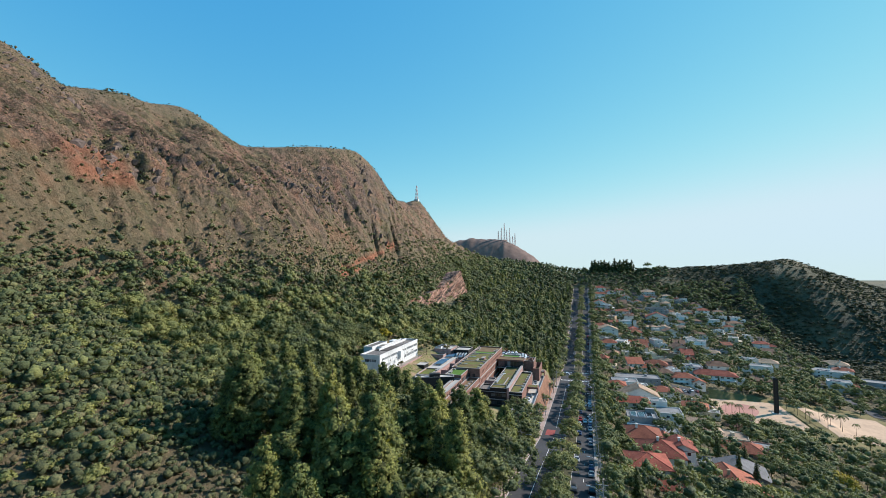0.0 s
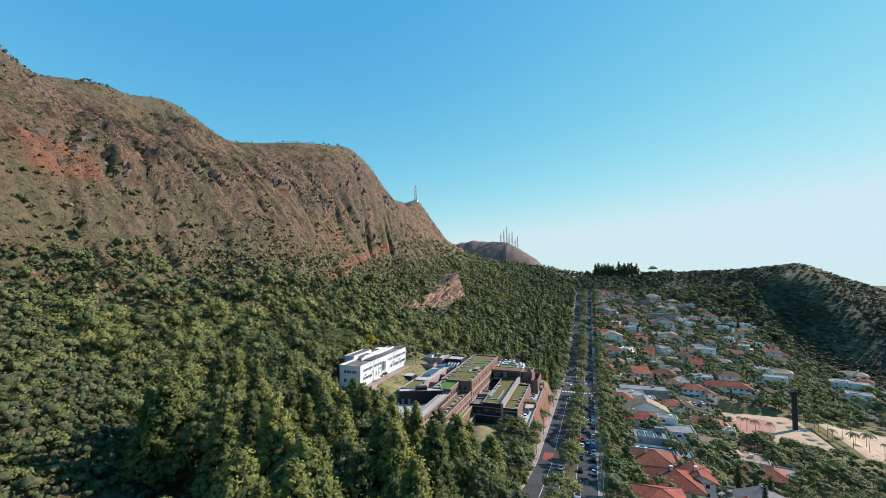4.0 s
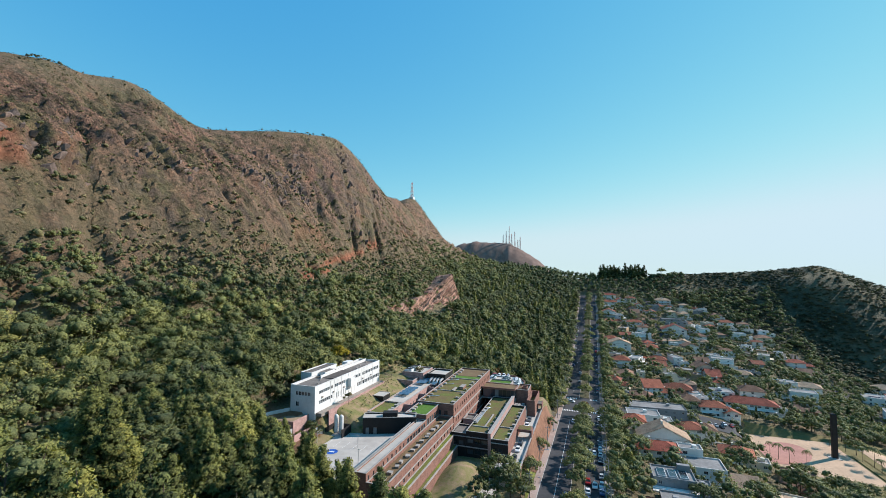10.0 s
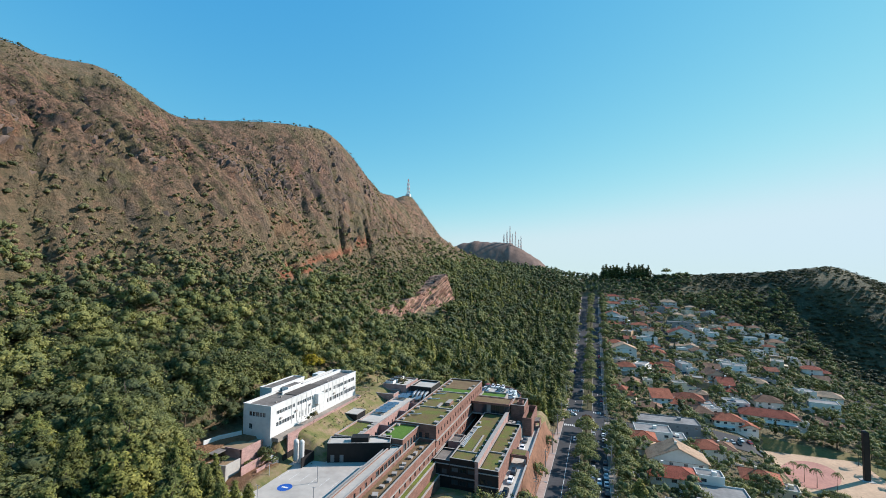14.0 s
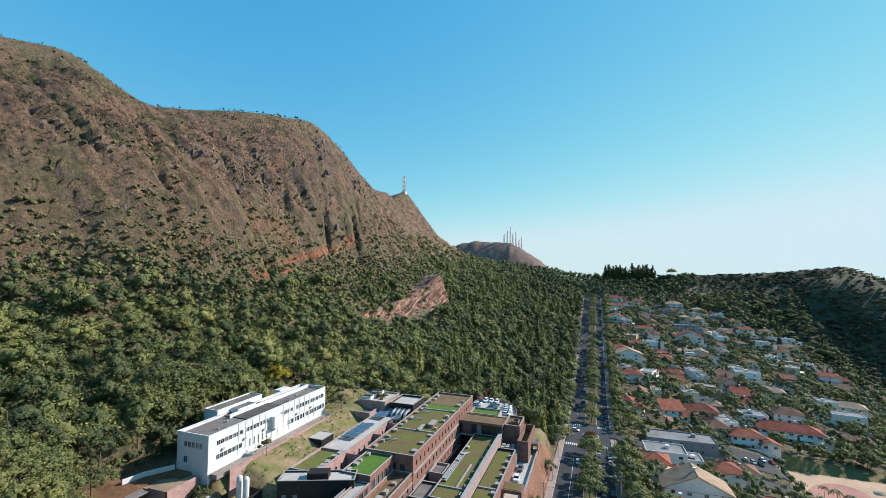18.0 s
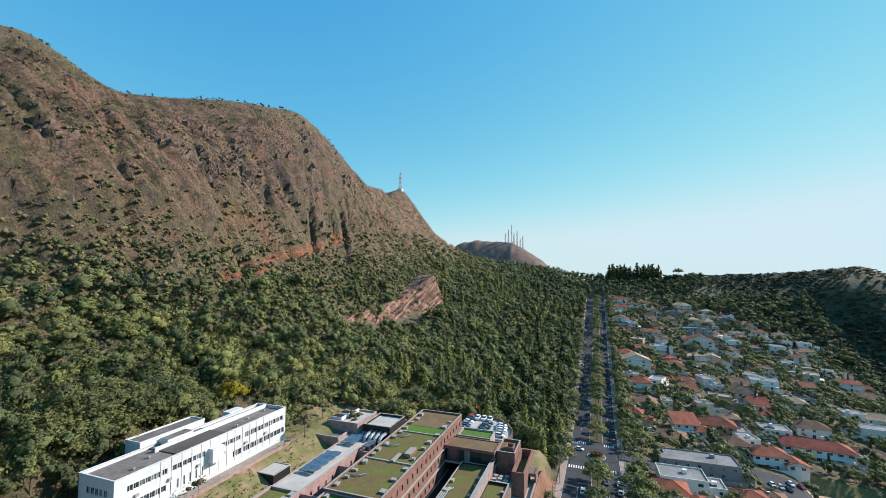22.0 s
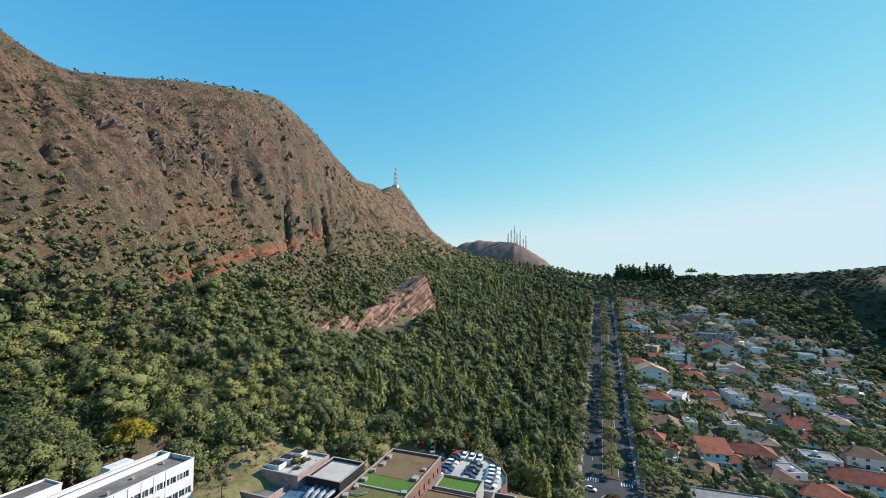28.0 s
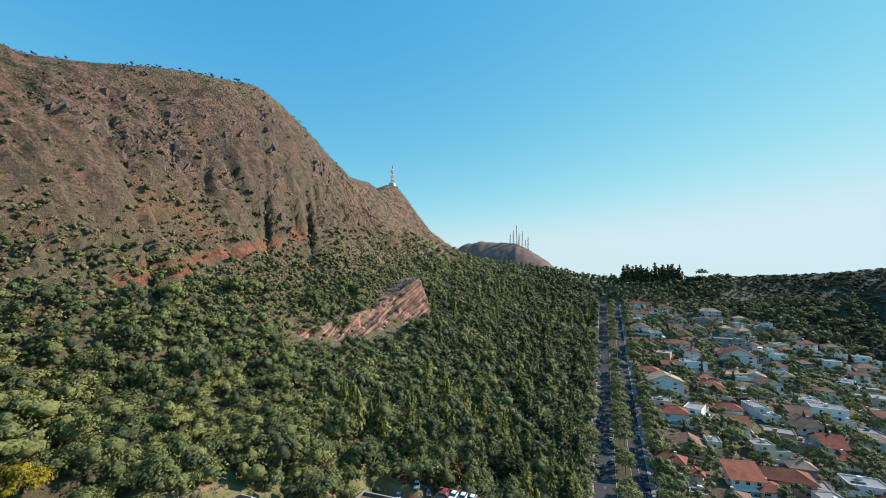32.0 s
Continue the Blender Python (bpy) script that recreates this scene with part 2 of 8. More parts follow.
def build_land(nt, bsdf):
    soil = nt.nodes.new("ShaderNodeAttribute")
    soil.attribute_name = "cover"
    split = nt.nodes.new("ShaderNodeSeparateColor")
    nt.links.new(soil.outputs["Color"], split.inputs[0])
    stretch = nt.nodes.new("ShaderNodeVectorMath")
    stretch.operation = "MULTIPLY"
    stretch.inputs[1].default_value = (0.35, 1.0, 0.5)
    geo = nt.nodes.new("ShaderNodeNewGeometry")
    nt.links.new(geo.outputs["Position"], stretch.inputs[0])
    dry = n_ramp(nt, n_noise(nt, 0.06, 9, 0.68, 0, stretch.outputs[0]), [(0.3, (0.106, 0.078, 0.053)), (0.43, (0.198, 0.128, 0.09)), (0.5, (0.212, 0.132, 0.094)), (0.57, (0.16, 0.123, 0.071)), (0.68, (0.106, 0.102, 0.05))])
    fine = n_ramp(nt, n_noise(nt, 0.8, 7, 0.75, 1), [(0.36, (0.2, 0.21, 0.21)), (0.48, (0.85, 0.85, 0.84)), (0.66, (1.75, 1.62, 1.45))])
    patchy = n_ramp(nt, n_noise(nt, 0.16, 6, 0.7, 9), [(0.4, (0.42, 0.5, 0.42)), (0.5, (0.95, 0.95, 0.95)), (0.6, (1.35, 1.22, 1.15))])
    dry = n_mix(nt, 1.0, dry, patchy, "MULTIPLY")
    dry = n_mix(nt, 1.0, dry, fine, "MULTIPLY")
    green = n_ramp(nt, n_noise(nt, 0.4, 6, 0.7, 3), [(0.3, (0.10, 0.092, 0.05)), (0.5, (0.195, 0.16, 0.086)), (0.7, (0.285, 0.205, 0.12))])
    red = n_ramp(nt, n_noise(nt, 0.35, 7, 0.7, 4), [(0.3, (0.20, 0.075, 0.042)), (0.55, (0.38, 0.15, 0.078)), (0.75, (0.46, 0.24, 0.14))])
    grass = n_ramp(nt, n_noise(nt, 0.25, 6, 0.7, 5), [(0.34, (0.10, 0.11, 0.033)), (0.46, (0.165, 0.15, 0.055)), (0.56, (0.22, 0.165, 0.088)), (0.7, (0.30, 0.205, 0.13))])
    # bare rock shows where the ground is nearly upright
    lean = nt.nodes.new("ShaderNodeSeparateXYZ")
    nt.links.new(geo.outputs["Normal"], lean.inputs[0])
    rock = n_ramp(nt, n_noise(nt, 0.5, 7, 0.7, 7), [(0.3, (0.055, 0.045, 0.04)), (0.55, (0.14, 0.10, 0.085)), (0.75, (0.25, 0.17, 0.13))])
    sheer = n_ramp(nt, lean.outputs[2], [(0.3, (1, 1, 1)), (0.48, (0, 0, 0))])
    dry = n_mix(nt, sheer, dry, rock)
    col = n_mix(nt, split.outputs[1], dry, green)
    col = n_mix(nt, split.outputs[0], col, red)
    col = n_mix(nt, split.outputs[2], col, grass)
    # dark scrub tones that paint the shade of the hill across the valley
    shaded_scrub = n_ramp(nt, n_noise(nt, 0.3, 7, 0.75, 8), [(0.35, (0.03, 0.036, 0.022)), (0.55, (0.075, 0.076, 0.042)), (0.7, (0.15, 0.125, 0.07))])
    col = n_mix(nt, soil.outputs["Alpha"], col, shaded_scrub)
    nt.links.new(col, bsdf.inputs["Base Color"])
    wild = nt.nodes.new("ShaderNodeMath")
    wild.operation = "MULTIPLY_ADD"
    wild.inputs[1].default_value, wild.inputs[2].default_value = -0.8, 1.0
    nt.links.new(split.outputs[2], wild.inputs[0])
    n_bump(nt, bsdf, n_noise(nt, 0.5, 9, 0.8, 6), wild.outputs[0], 3.0)


MAT_LAND = material("hillside_soil_and_scrub", build_land, 0.95)
MAT_ASPHALT = worn("worn_asphalt", (0.052, 0.052, 0.056), 0.9, 0.2, 0.8, 0.3, 0.2)
MAT_PAVING = worn("pale_paving", (0.30, 0.26, 0.22), 0.9, 0.2, 1.2, 0.25)
MAT_KERB = worn("concrete_kerb", (0.42, 0.40, 0.37), 0.9, 0.15, 1.5)
MAT_LINE = worn("white_road_paint", (0.7, 0.7, 0.68), 0.8, 0.25, 2.0)
MAT_WHITE = worn("white_painted_render", (0.63, 0.63, 0.615), 0.85, 0.1, 0.9, 0.14)
MAT_FARHILL = worn("distant_bare_hillside", (0.20, 0.135, 0.11), 0.95, 0.3, 0.03, 0.2)

# ---- helpers for meshes ----
def part(name, bm, mat, parent=None, label=""):
    me = bpy.data.meshes.new(name)
    bm.to_mesh(me)
    bm.free()
    for m in mat if isinstance(mat, (list, tuple)) else [mat]:
        me.materials.append(m)
    ob = new(name, me)
    if parent is not None:
        ob.parent = parent
    if label:
        ob["label"] = label
    return ob


def raw(name, verts, faces, mat, parent=None, label="", smooth=False):
    me = bpy.data.meshes.new(name)
    me.from_pydata(verts, [], faces)
    me.materials.append(mat)
    if smooth:
        me.polygons.foreach_set("use_smooth", [True] * len(me.polygons))
    ob = new(name, me)
    if parent is not None:
        ob.parent = parent
    if label:
        ob["label"] = label
    return ob


def add_box(bm, x0, x1, y0, y1, z0, z1, bevel=0.0):
    """A box, with its edges broken where bevel is given."""
    vs = [bm.verts.new((x, y, z)) for z in (z0, z1) for y in (y0, y1) for x in (x0, x1)]
    fs = [bm.faces.new([vs[k] for k in q]) for q in ((0, 2, 3, 1), (4, 5, 7, 6), (0, 1, 5, 4), (2, 6, 7, 3), (0, 4, 6, 2), (1, 3, 7, 5))]
    if bevel:
        bmesh.ops.bevel(bm, geom=list({e for f in fs for e in f.edges}), offset=bevel, segments=1, affect="EDGES")
    return bm


def box(x0, x1, y0, y1, z0, z1, bevel=0.0):
    return add_box(bmesh.new(), x0, x1, y0, y1, z0, z1, bevel)


def thing(name, label, category, at=(0, 0, 0), turn=0.0, group="", kind=""):
    ob = new(name)
    ob.matrix_world = pose(*at, 0, 0, turn)
    ob.empty_display_size = 0.5
    return tagged(ob, label, category, group, kind)


def ground_at(x, y):
    return float(height(np.array([x], float), np.array([y], float))[0])


# ---- the ground: one sheet to the horizon ----
def spaced(near0, near1, step, far0, far1, grow=1.16):
    mid = list(np.arange(near0, near1 + 0.01, step))
    up, d = [mid[-1]], step
    while up[-1] < far1:
        d *= grow
        up.append(up[-1] + d)
    down, d = [mid[0]], step
    while down[-1] > far0:
        d *= grow
        down.append(down[-1] - d)
    return np.array(down[:0:-1] + mid + up[1:])


def cover(x, y, z):
    """What covers the land: red soil, green scrub, mown grass, painted shade on the valley hill, each 0 to 1."""
    n1, n2 = fractal(x / 30, y / 30, 51, 5), fractal(x / 9, y / 22, 61, 4)
    left = smooth_step(-60, -120, x)
    scarp = smooth_step(-190, -215, x)
    green = np.clip(np.maximum(smooth_step(112, 74, z + (n1 - 0.5) * 70), 0.8 * smooth_step(178, 96, z + (n1 - 0.5) * 110)), 0, 1)
    green = np.maximum(green, 0.7 * smooth_step(0.56, 0.68, n1) * (1 - 0.6 * scarp))
    crest = smooth_step(205, 240, z + (n1 - 0.5) * 30)
    green = np.maximum(green, 0.6 * crest)
    right = smooth_step(20, 60, x)
    green = np.maximum(green, right * (0.55 + 0.6 * n1) + smooth_step(150, 200, x) * 0.8)
    red = 0.4 * smooth_step(0.62, 0.76, n2) * left * smooth_step(215, 170, z) * smooth_step(80, 100, z)
    # the long red scar under the cliffs, a shorter one beside it, and a bare patch high up
    scar = smooth_step(3.6, 1.4, np.abs(z - (96 + (y - 299) * 0.245) + (n2 - 0.5) * 8)) * smooth_step(294, 303, y) * smooth_step(404, 397, y) * smooth_step(-160, -172, x)
    scar = np.maximum(scar, smooth_step(5, 2, np.abs(z - 124 - (y - 412) * 0.2 + (n2 - 0.5) * 9)) * smooth_step(409, 412, y) * smooth_step(430, 424, y) * smooth_step(-150, -165, x))
    scar = np.maximum(scar, 0.8 * smooth_step(0.42, 0.58, n2) * smooth_step(16, 6, np.abs(z - 162)) * smooth_step(142, 152, y) * smooth_step(184, 176, y) * smooth_step(-200, -215, x))
    red = np.maximum(red * 0.7, scar)
    red = np.maximum(red, 0.55 * smooth_step(-112, -108, x) * smooth_step(-84, -86, x) * smooth_step(156, 162, y) * smooth_step(193, 190, y))
    bank = smooth_step(-18.4, -17.6, x) * smooth_step(-13.4, -14.4, x) * smooth_step(196, 206, y) * smooth_step(300, 284, y)
    red = np.maximum(red, bank)
    grass = (1 - 0.9 * smooth_step(-84, -86, x) * smooth_step(193, 190, y)) * smooth_step(-110, -100, x) * smooth_step(-16, -22, x) * smooth_step(150, 160, y) * smooth_step(330, 300, y)
    # where the far side of the valley is coloured as if in shade
    shaded_scrub = smooth_step(120, 190, x) * smooth_step(440, 520, y) * (0.45 + 0.55 * smooth_step(0.62, 0.46, n1))
    return np.clip(red, 0, 1), np.clip(green, 0, 1), np.clip(grass, 0, 1), np.clip(shaded_scrub, 0, 1)


XS = spaced(-355, -150, 1.5, -4700, -150)
XS = np.concatenate([XS[XS < -150], np.arange(-149, 20, 2.3), spaced(21, 480, 4.6, 21, 4700)])
YS = np.concatenate([spaced(60, 560, 1.7, -900, 560), spaced(564, 880, 4.6, 564, 4700)])
YS = np.unique(YS)
X2, Y2 = np.meshgrid(XS, YS)
Z2 = height(X2, Y2)
Z2[np.hypot(X2, Y2) > 4200] = -70
nx, ny = len(XS), len(YS)
idx = np.arange(nx * ny).reshape(ny, nx)
quads = np.stack([idx[:-1, :-1], idx[:-1, 1:], idx[1:, 1:], idx[1:, :-1]], -1).reshape(-1, 4)
ground_mesh = bpy.data.meshes.new("ground")
ground_mesh.from_pydata(np.stack([X2, Y2, Z2 - 0.4 * ((X2 > -16.5) & (X2 < 11.5) & (Y2 < 726))], -1).reshape(-1, 3).tolist(), [], quads.tolist())
ground_mesh.polygons.foreach_set("use_smooth", [True] * len(ground_mesh.polygons))
layer = ground_mesh.color_attributes.new("cover", "FLOAT_COLOR", "POINT")
layer.data.foreach_set("color", np.stack(cover(X2, Y2, Z2), -1).reshape(-1).astype(np.float32))
ground_mesh.materials.append(MAT_LAND)
tagged(new("ground", ground_mesh), "reddish dry hillside falling to green wooded slopes and a valley", "ground", kind="structure")


def strip(name, x0, x1, ys, dz, mat, thick=0.0, zf=avenue_z):
    """A band along the avenue that follows its slope; with thickness it has sides."""
    verts, faces = [], []
    for y in ys:
        z = float(zf(y)) + dz
        verts += [(x0, y, z), (x1, y, z)] + ([(x0, y, z - thick), (x1, y, z - thick)] if thick else [])
    n = 4 if thick else 2
    for k in range(len(ys) - 1):
        a, b = k * n, k * n + n
        faces.append((a, a + 1, b + 1, b))
        if thick:
            faces += [(a + 2, a, b, b + 2), (a + 1, a + 3, b + 3, b + 1)]
    return raw(name, verts, faces, mat)


along = list(np.arange(-40, 724, 6.0))
road = tagged(strip("road", -13, 7.6, along, 0.0, MAT_ASPHALT), "worn grey asphalt avenue climbing the hill", "road", kind="structure")

# one more hill far behind the ridge
hx, hy = np.meshgrid(np.linspace(-1050, -60, 100), np.linspace(2350, 2950, 36))
ridge_line = np.interp(hx, [-1050, -860, -784, -663, -560, -462, -380, -303, -200, -60], [40, 180, 262, 281, 270, 266, 212, 160, 70, -40])
hz = -60 + (ridge_line + 60) * np.exp(-((hy - 2620 - 0.08 * (hx + 500)) / 230) ** 2)
hz = hz + (fractal(hx / 60, hy / 60, 19, 4) - 0.5) * 14 - np.abs(fractal(hx / 34, hy / 160, 29, 3) - 0.5) * 26 + 8
idx = np.arange(hx.size).reshape(hx.shape)
far_hill = raw("backdrop_hill", np.stack([hx, hy, hz], -1).reshape(-1, 3).tolist(), np.stack([idx[:-1, :-1], idx[:-1, 1:], idx[1:, 1:], idx[1:, :-1]], -1).reshape(-1, 4).tolist(), MAT_FARHILL, smooth=True)
tagged(far_hill, "distant bare brown hill behind the ridge", "hill", kind="structure")


def far_hill_z(x, y):
    k, j = int(round((y - 2350) / 600 * 35)), int(round((x + 1050) / 990 * 99))
    return float(hz[k, j])

# ---- foliage ----
def build_leaves(stops):
    def build(nt, bsdf):
        tint = nt.nodes.new("ShaderNodeAttribute")
        tint.attribute_name = "tint"
        base = n_ramp(nt, tint.outputs["Fac"], stops)
        own = n_ramp(nt, n_island(nt), [(0, (0.84, 0.85, 0.83)), (1, (1.14, 1.12, 1.08))])
        tree = n_ramp(nt, n_random(nt), [(0, (0.72, 0.8, 0.84)), (0.5, (0.98, 1.0, 1.0)), (1, (1.22, 1.17, 1.05))])
        col = n_mix(nt, 1.0, n_mix(nt, 1.0, base, own, "MULTIPLY"), tree, "MULTIPLY")
        # dark shade of gaps between leaves, painted by noise that also drives the bump
        leaf_gaps = n_noise(nt, 1.9, 5, 0.72, 5)
        col = n_mix(nt, 1.0, col, n_ramp(nt, leaf_gaps, [(0.36, (0.42, 0.46, 0.45)), (0.5, (0.95, 0.95, 0.95)), (0.66, (1.3, 1.26, 1.15))]), "MULTIPLY")
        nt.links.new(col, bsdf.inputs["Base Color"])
        n_bump(nt, bsdf, leaf_gaps, 0.9, 0.5)
        glow = nt.nodes.new("ShaderNodeBsdfTranslucent")
        nt.links.new(n_mix(nt, 1.0, col, (1.2, 1.25, 0.6), "MULTIPLY"), glow.inputs["Color"])
        mix = nt.nodes.new("ShaderNodeMixShader")
        mix.inputs[0].default_value = 0.2
        nt.links.new(bsdf.outputs[0], mix.inputs[1])
        nt.links.new(glow.outputs[0], mix.inputs[2])
        nt.links.new(mix.outputs[0], nt.nodes["Material Output"].inputs["Surface"])
    return build


GREENS = [(0.0, (0.08, 0.098, 0.044)), (0.3, (0.145, 0.165, 0.064)), (0.55, (0.20, 0.212, 0.076)), (0.8, (0.225, 0.232, 0.082)), (1.0, (0.248, 0.242, 0.09))]
SCRUB = [(0.0, (0.065, 0.07, 0.034)), (0.4, (0.12, 0.115, 0.055)), (0.7, (0.18, 0.14, 0.078)), (1.0, (0.21, 0.145, 0.09))]
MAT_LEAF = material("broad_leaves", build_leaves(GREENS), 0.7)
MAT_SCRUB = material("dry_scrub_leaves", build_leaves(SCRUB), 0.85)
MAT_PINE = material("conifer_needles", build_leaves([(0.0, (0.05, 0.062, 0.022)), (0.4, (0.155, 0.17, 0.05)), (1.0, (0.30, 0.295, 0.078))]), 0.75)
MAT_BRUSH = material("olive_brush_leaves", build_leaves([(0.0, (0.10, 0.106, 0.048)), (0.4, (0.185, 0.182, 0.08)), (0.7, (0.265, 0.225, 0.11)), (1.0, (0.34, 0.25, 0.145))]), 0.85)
# darker copy of the scrub leaves, with the hill's shade in its colour
MAT_VALLEY_SHADE = material("shaded_hill_scrub_leaves", build_leaves([(0.0, (0.04, 0.048, 0.026)), (0.5, (0.08, 0.086, 0.044)), (1.0, (0.16, 0.135, 0.07))]), 0.85)
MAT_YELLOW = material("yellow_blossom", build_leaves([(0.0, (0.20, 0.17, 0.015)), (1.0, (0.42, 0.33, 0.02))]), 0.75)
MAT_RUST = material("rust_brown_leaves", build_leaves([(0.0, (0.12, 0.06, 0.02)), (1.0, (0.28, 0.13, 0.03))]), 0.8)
MAT_BARK = worn("grey_brown_bark", (0.13, 0.10, 0.075), 0.95, 0.35, 3.0)



def ball(level):
    bm = bmesh.new()
    bmesh.ops.create_icosphere(bm, subdivisions=level, radius=1.0)
    made = np.array([v.co[:] for v in bm.verts]), np.array([[v.index for v in f.verts] for f in bm.faces])
    bm.free()
    return made


CLUMP = ball(1)


def leaf_cards(rng, centres, radii, count, size, lift=0.25, hollow=0.5, hearts=None):
    """count bent leaf sprays on each of the ellipsoids: corners (n, 4, 3), and the way each spray faces out of its crown."""
    n = len(centres)
    way = rng.normal(size=(n, count, 3))
    way[..., 2] = np.abs(way[..., 2]) * 1.05 - 0.38
    way /= np.linalg.norm(way, axis=-1, keepdims=True)
    reach = hollow + (1.22 - hollow) * rng.random((n, count, 1)) ** 0.8
    mid = centres[:, None, :] + way * reach * radii[:, None, :]
    normal = way + rng.normal(size=way.shape) * 0.45 + np.array((0, 0, lift))
    normal /= np.linalg.norm(normal, axis=-1, keepdims=True)
    side = np.cross(normal, rng.normal(size=way.shape))
    side /= np.linalg.norm(side, axis=-1, keepdims=True) + 1e-9
    up = np.cross(normal, side)
    s = np.broadcast_to(np.asarray(size, float).reshape(-1, 1, 1), (n, count, 1)) * (0.6 + 0.8 * rng.random((n, count, 1)))
    a = rng.uniform(0.45, 0.8, (n, count, 1))
    corners = np.stack([mid - up * s, mid + side * s * a, mid + up * s * 1.1, mid - side * s * a], 2)
    corners[:, :, 1] -= normal * s * 0.25
    corners[:, :, 3] -= normal * s * 0.25
    facing = way * 0.7 + normal * 0.3
    if hearts is not None:
        out = mid - hearts[:, None, :]
        facing = facing + 0.7 * out / (np.linalg.norm(out, axis=-1, keepdims=True) + 1e-6)
    return corners.reshape(-1, 4, 3), facing.reshape(-1, 3)


def leaf_mesh(name, corners, tint, mat, cores=None, core_shade=None, facing=None):
    """One mesh of leaf sprays over uneven leafy clumps, which are tinted darker as crown shade."""
    n = len(corners)
    verts = [corners.reshape(-1, 3)]
    loops = [np.arange(n * 4)]
    totals = [np.full(n, 4)]
    tints = [np.repeat(tint, 4)]
    facings = [np.repeat(facing, 4, 0)] if facing is not None else []
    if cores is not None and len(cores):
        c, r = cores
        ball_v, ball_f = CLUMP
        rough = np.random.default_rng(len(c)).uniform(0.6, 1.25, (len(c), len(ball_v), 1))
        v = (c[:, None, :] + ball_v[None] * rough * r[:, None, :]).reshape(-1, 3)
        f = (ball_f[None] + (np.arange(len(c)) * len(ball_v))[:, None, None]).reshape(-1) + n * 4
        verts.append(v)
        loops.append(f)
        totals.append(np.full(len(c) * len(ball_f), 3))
        # inner clumps get their own darker tint: crown-depth shade put into the colour
        tints.append(np.repeat(core_shade, len(ball_v)))
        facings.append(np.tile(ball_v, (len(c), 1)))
    verts, loops, totals, tints = (np.concatenate(a) for a in (verts, loops, totals, tints))
    me = bpy.data.meshes.new(name)
    me.vertices.add(len(verts))
    me.vertices.foreach_set("co", verts.astype(np.float32).ravel())
    me.loops.add(len(loops))
    me.loops.foreach_set("vertex_index", loops.astype(np.int32))
    me.polygons.add(len(totals))
    starts = np.concatenate([[0], np.cumsum(totals)[:-1]])
    me.polygons.foreach_set("loop_start", starts.astype(np.int32))
    me.polygons.foreach_set("use_smooth", np.ones(len(totals), bool))
    layer = me.attributes.new("tint", "FLOAT", "POINT")
    layer.data.foreach_set("value", tints.astype(np.float32))
    me.materials.append(mat)
    me.update(calc_edges=True)
    if facing is not None:
        soft = np.concatenate(facings)
        soft /= np.linalg.norm(soft, axis=-1, keepdims=True) + 1e-9
        me.normals_split_custom_set_from_vertices(soft.tolist())
    return me


def trunk_mesh(name, rng, tall, thick, limbs, spread, start=0.35):
    """A tapered, slightly bent trunk with limbs."""
    bm = bmesh.new()
    def limb(a, b, ra, rb, sides=6, bend=0.0):
        a, b = Vector(a), Vector(b)
        rings = []
        for k in range(3):
            f = k / 2
            p = a.lerp(b, f) + Vector((math.sin(f * 3.1) * bend, math.cos(f * 2.3) * bend * 0.5 - bend * 0.5, 0))
            r = ra + (rb - ra) * f
            rings.append([bm.verts.new(p + Vector((math.cos(t) * r, math.sin(t) * r, 0))) for t in np.linspace(0, 2 * math.pi, sides, endpoint=False)])
        for lo, hi in zip(rings, rings[1:]):
            for k in range(sides):
                bm.faces.new((lo[k], lo[(k + 1) % sides], hi[(k + 1) % sides], hi[k]))
        bm.faces.new(rings[-1])
    limb((0, 0, -1.0), (0, 0, tall * 0.9), thick, thick * 0.25, 6, tall * 0.02)
    for k in range(limbs):
        t = k * 2.4 + rng.random()
        z = tall * (start + (0.8 - start) * k / max(1, limbs - 1))
        out = spread * (0.8 + 0.4 * rng.random()) * (1 - 0.45 * k / limbs)
        limb((0, 0, z), (math.cos(t) * out, math.sin(t) * out, z + tall * 0.16), thick * 0.4, thick * 0.08, 4)
    me = bpy.data.meshes.new(name)
    bm.to_mesh(me)
    bm.free()
    me.materials.append(MAT_BARK)
    return me


def broad_crown(rng, tall, wide, lobes, cards, size, mat=MAT_LEAF, tint=0.45, low=0.35, lobe=0.31):
    c, r = [], []
    for k in range(lobes):
        t, f = k * 2.4 + rng.random(), rng.random()
        out = wide * (0.86 - lobe) * math.sqrt(f)
        z = tall * (low + 0.12) + (tall * (0.86 - low)) * (1 - 0.55 * f) * rng.uniform(0.55, 1.0)
        c.append((math.cos(t) * out, math.sin(t) * out, z))
        s = wide * lobe * rng.uniform(0.75, 1.25)
        r.append((s * rng.uniform(0.8, 1.2), s * rng.uniform(0.8, 1.2), s * rng.uniform(0.6, 0.95)))
    c, r = np.array(c), np.array(r)
    corners, facing = leaf_cards(rng, c, r, cards, size, 0.25, 0.42, np.tile((0, 0, tall * 0.5), (lobes, 1)))
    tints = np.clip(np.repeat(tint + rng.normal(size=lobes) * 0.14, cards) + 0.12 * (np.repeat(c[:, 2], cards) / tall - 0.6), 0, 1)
    # cores below the sprays' tint paint the shade inside the crown
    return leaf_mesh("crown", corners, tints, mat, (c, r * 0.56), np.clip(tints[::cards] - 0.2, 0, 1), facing)


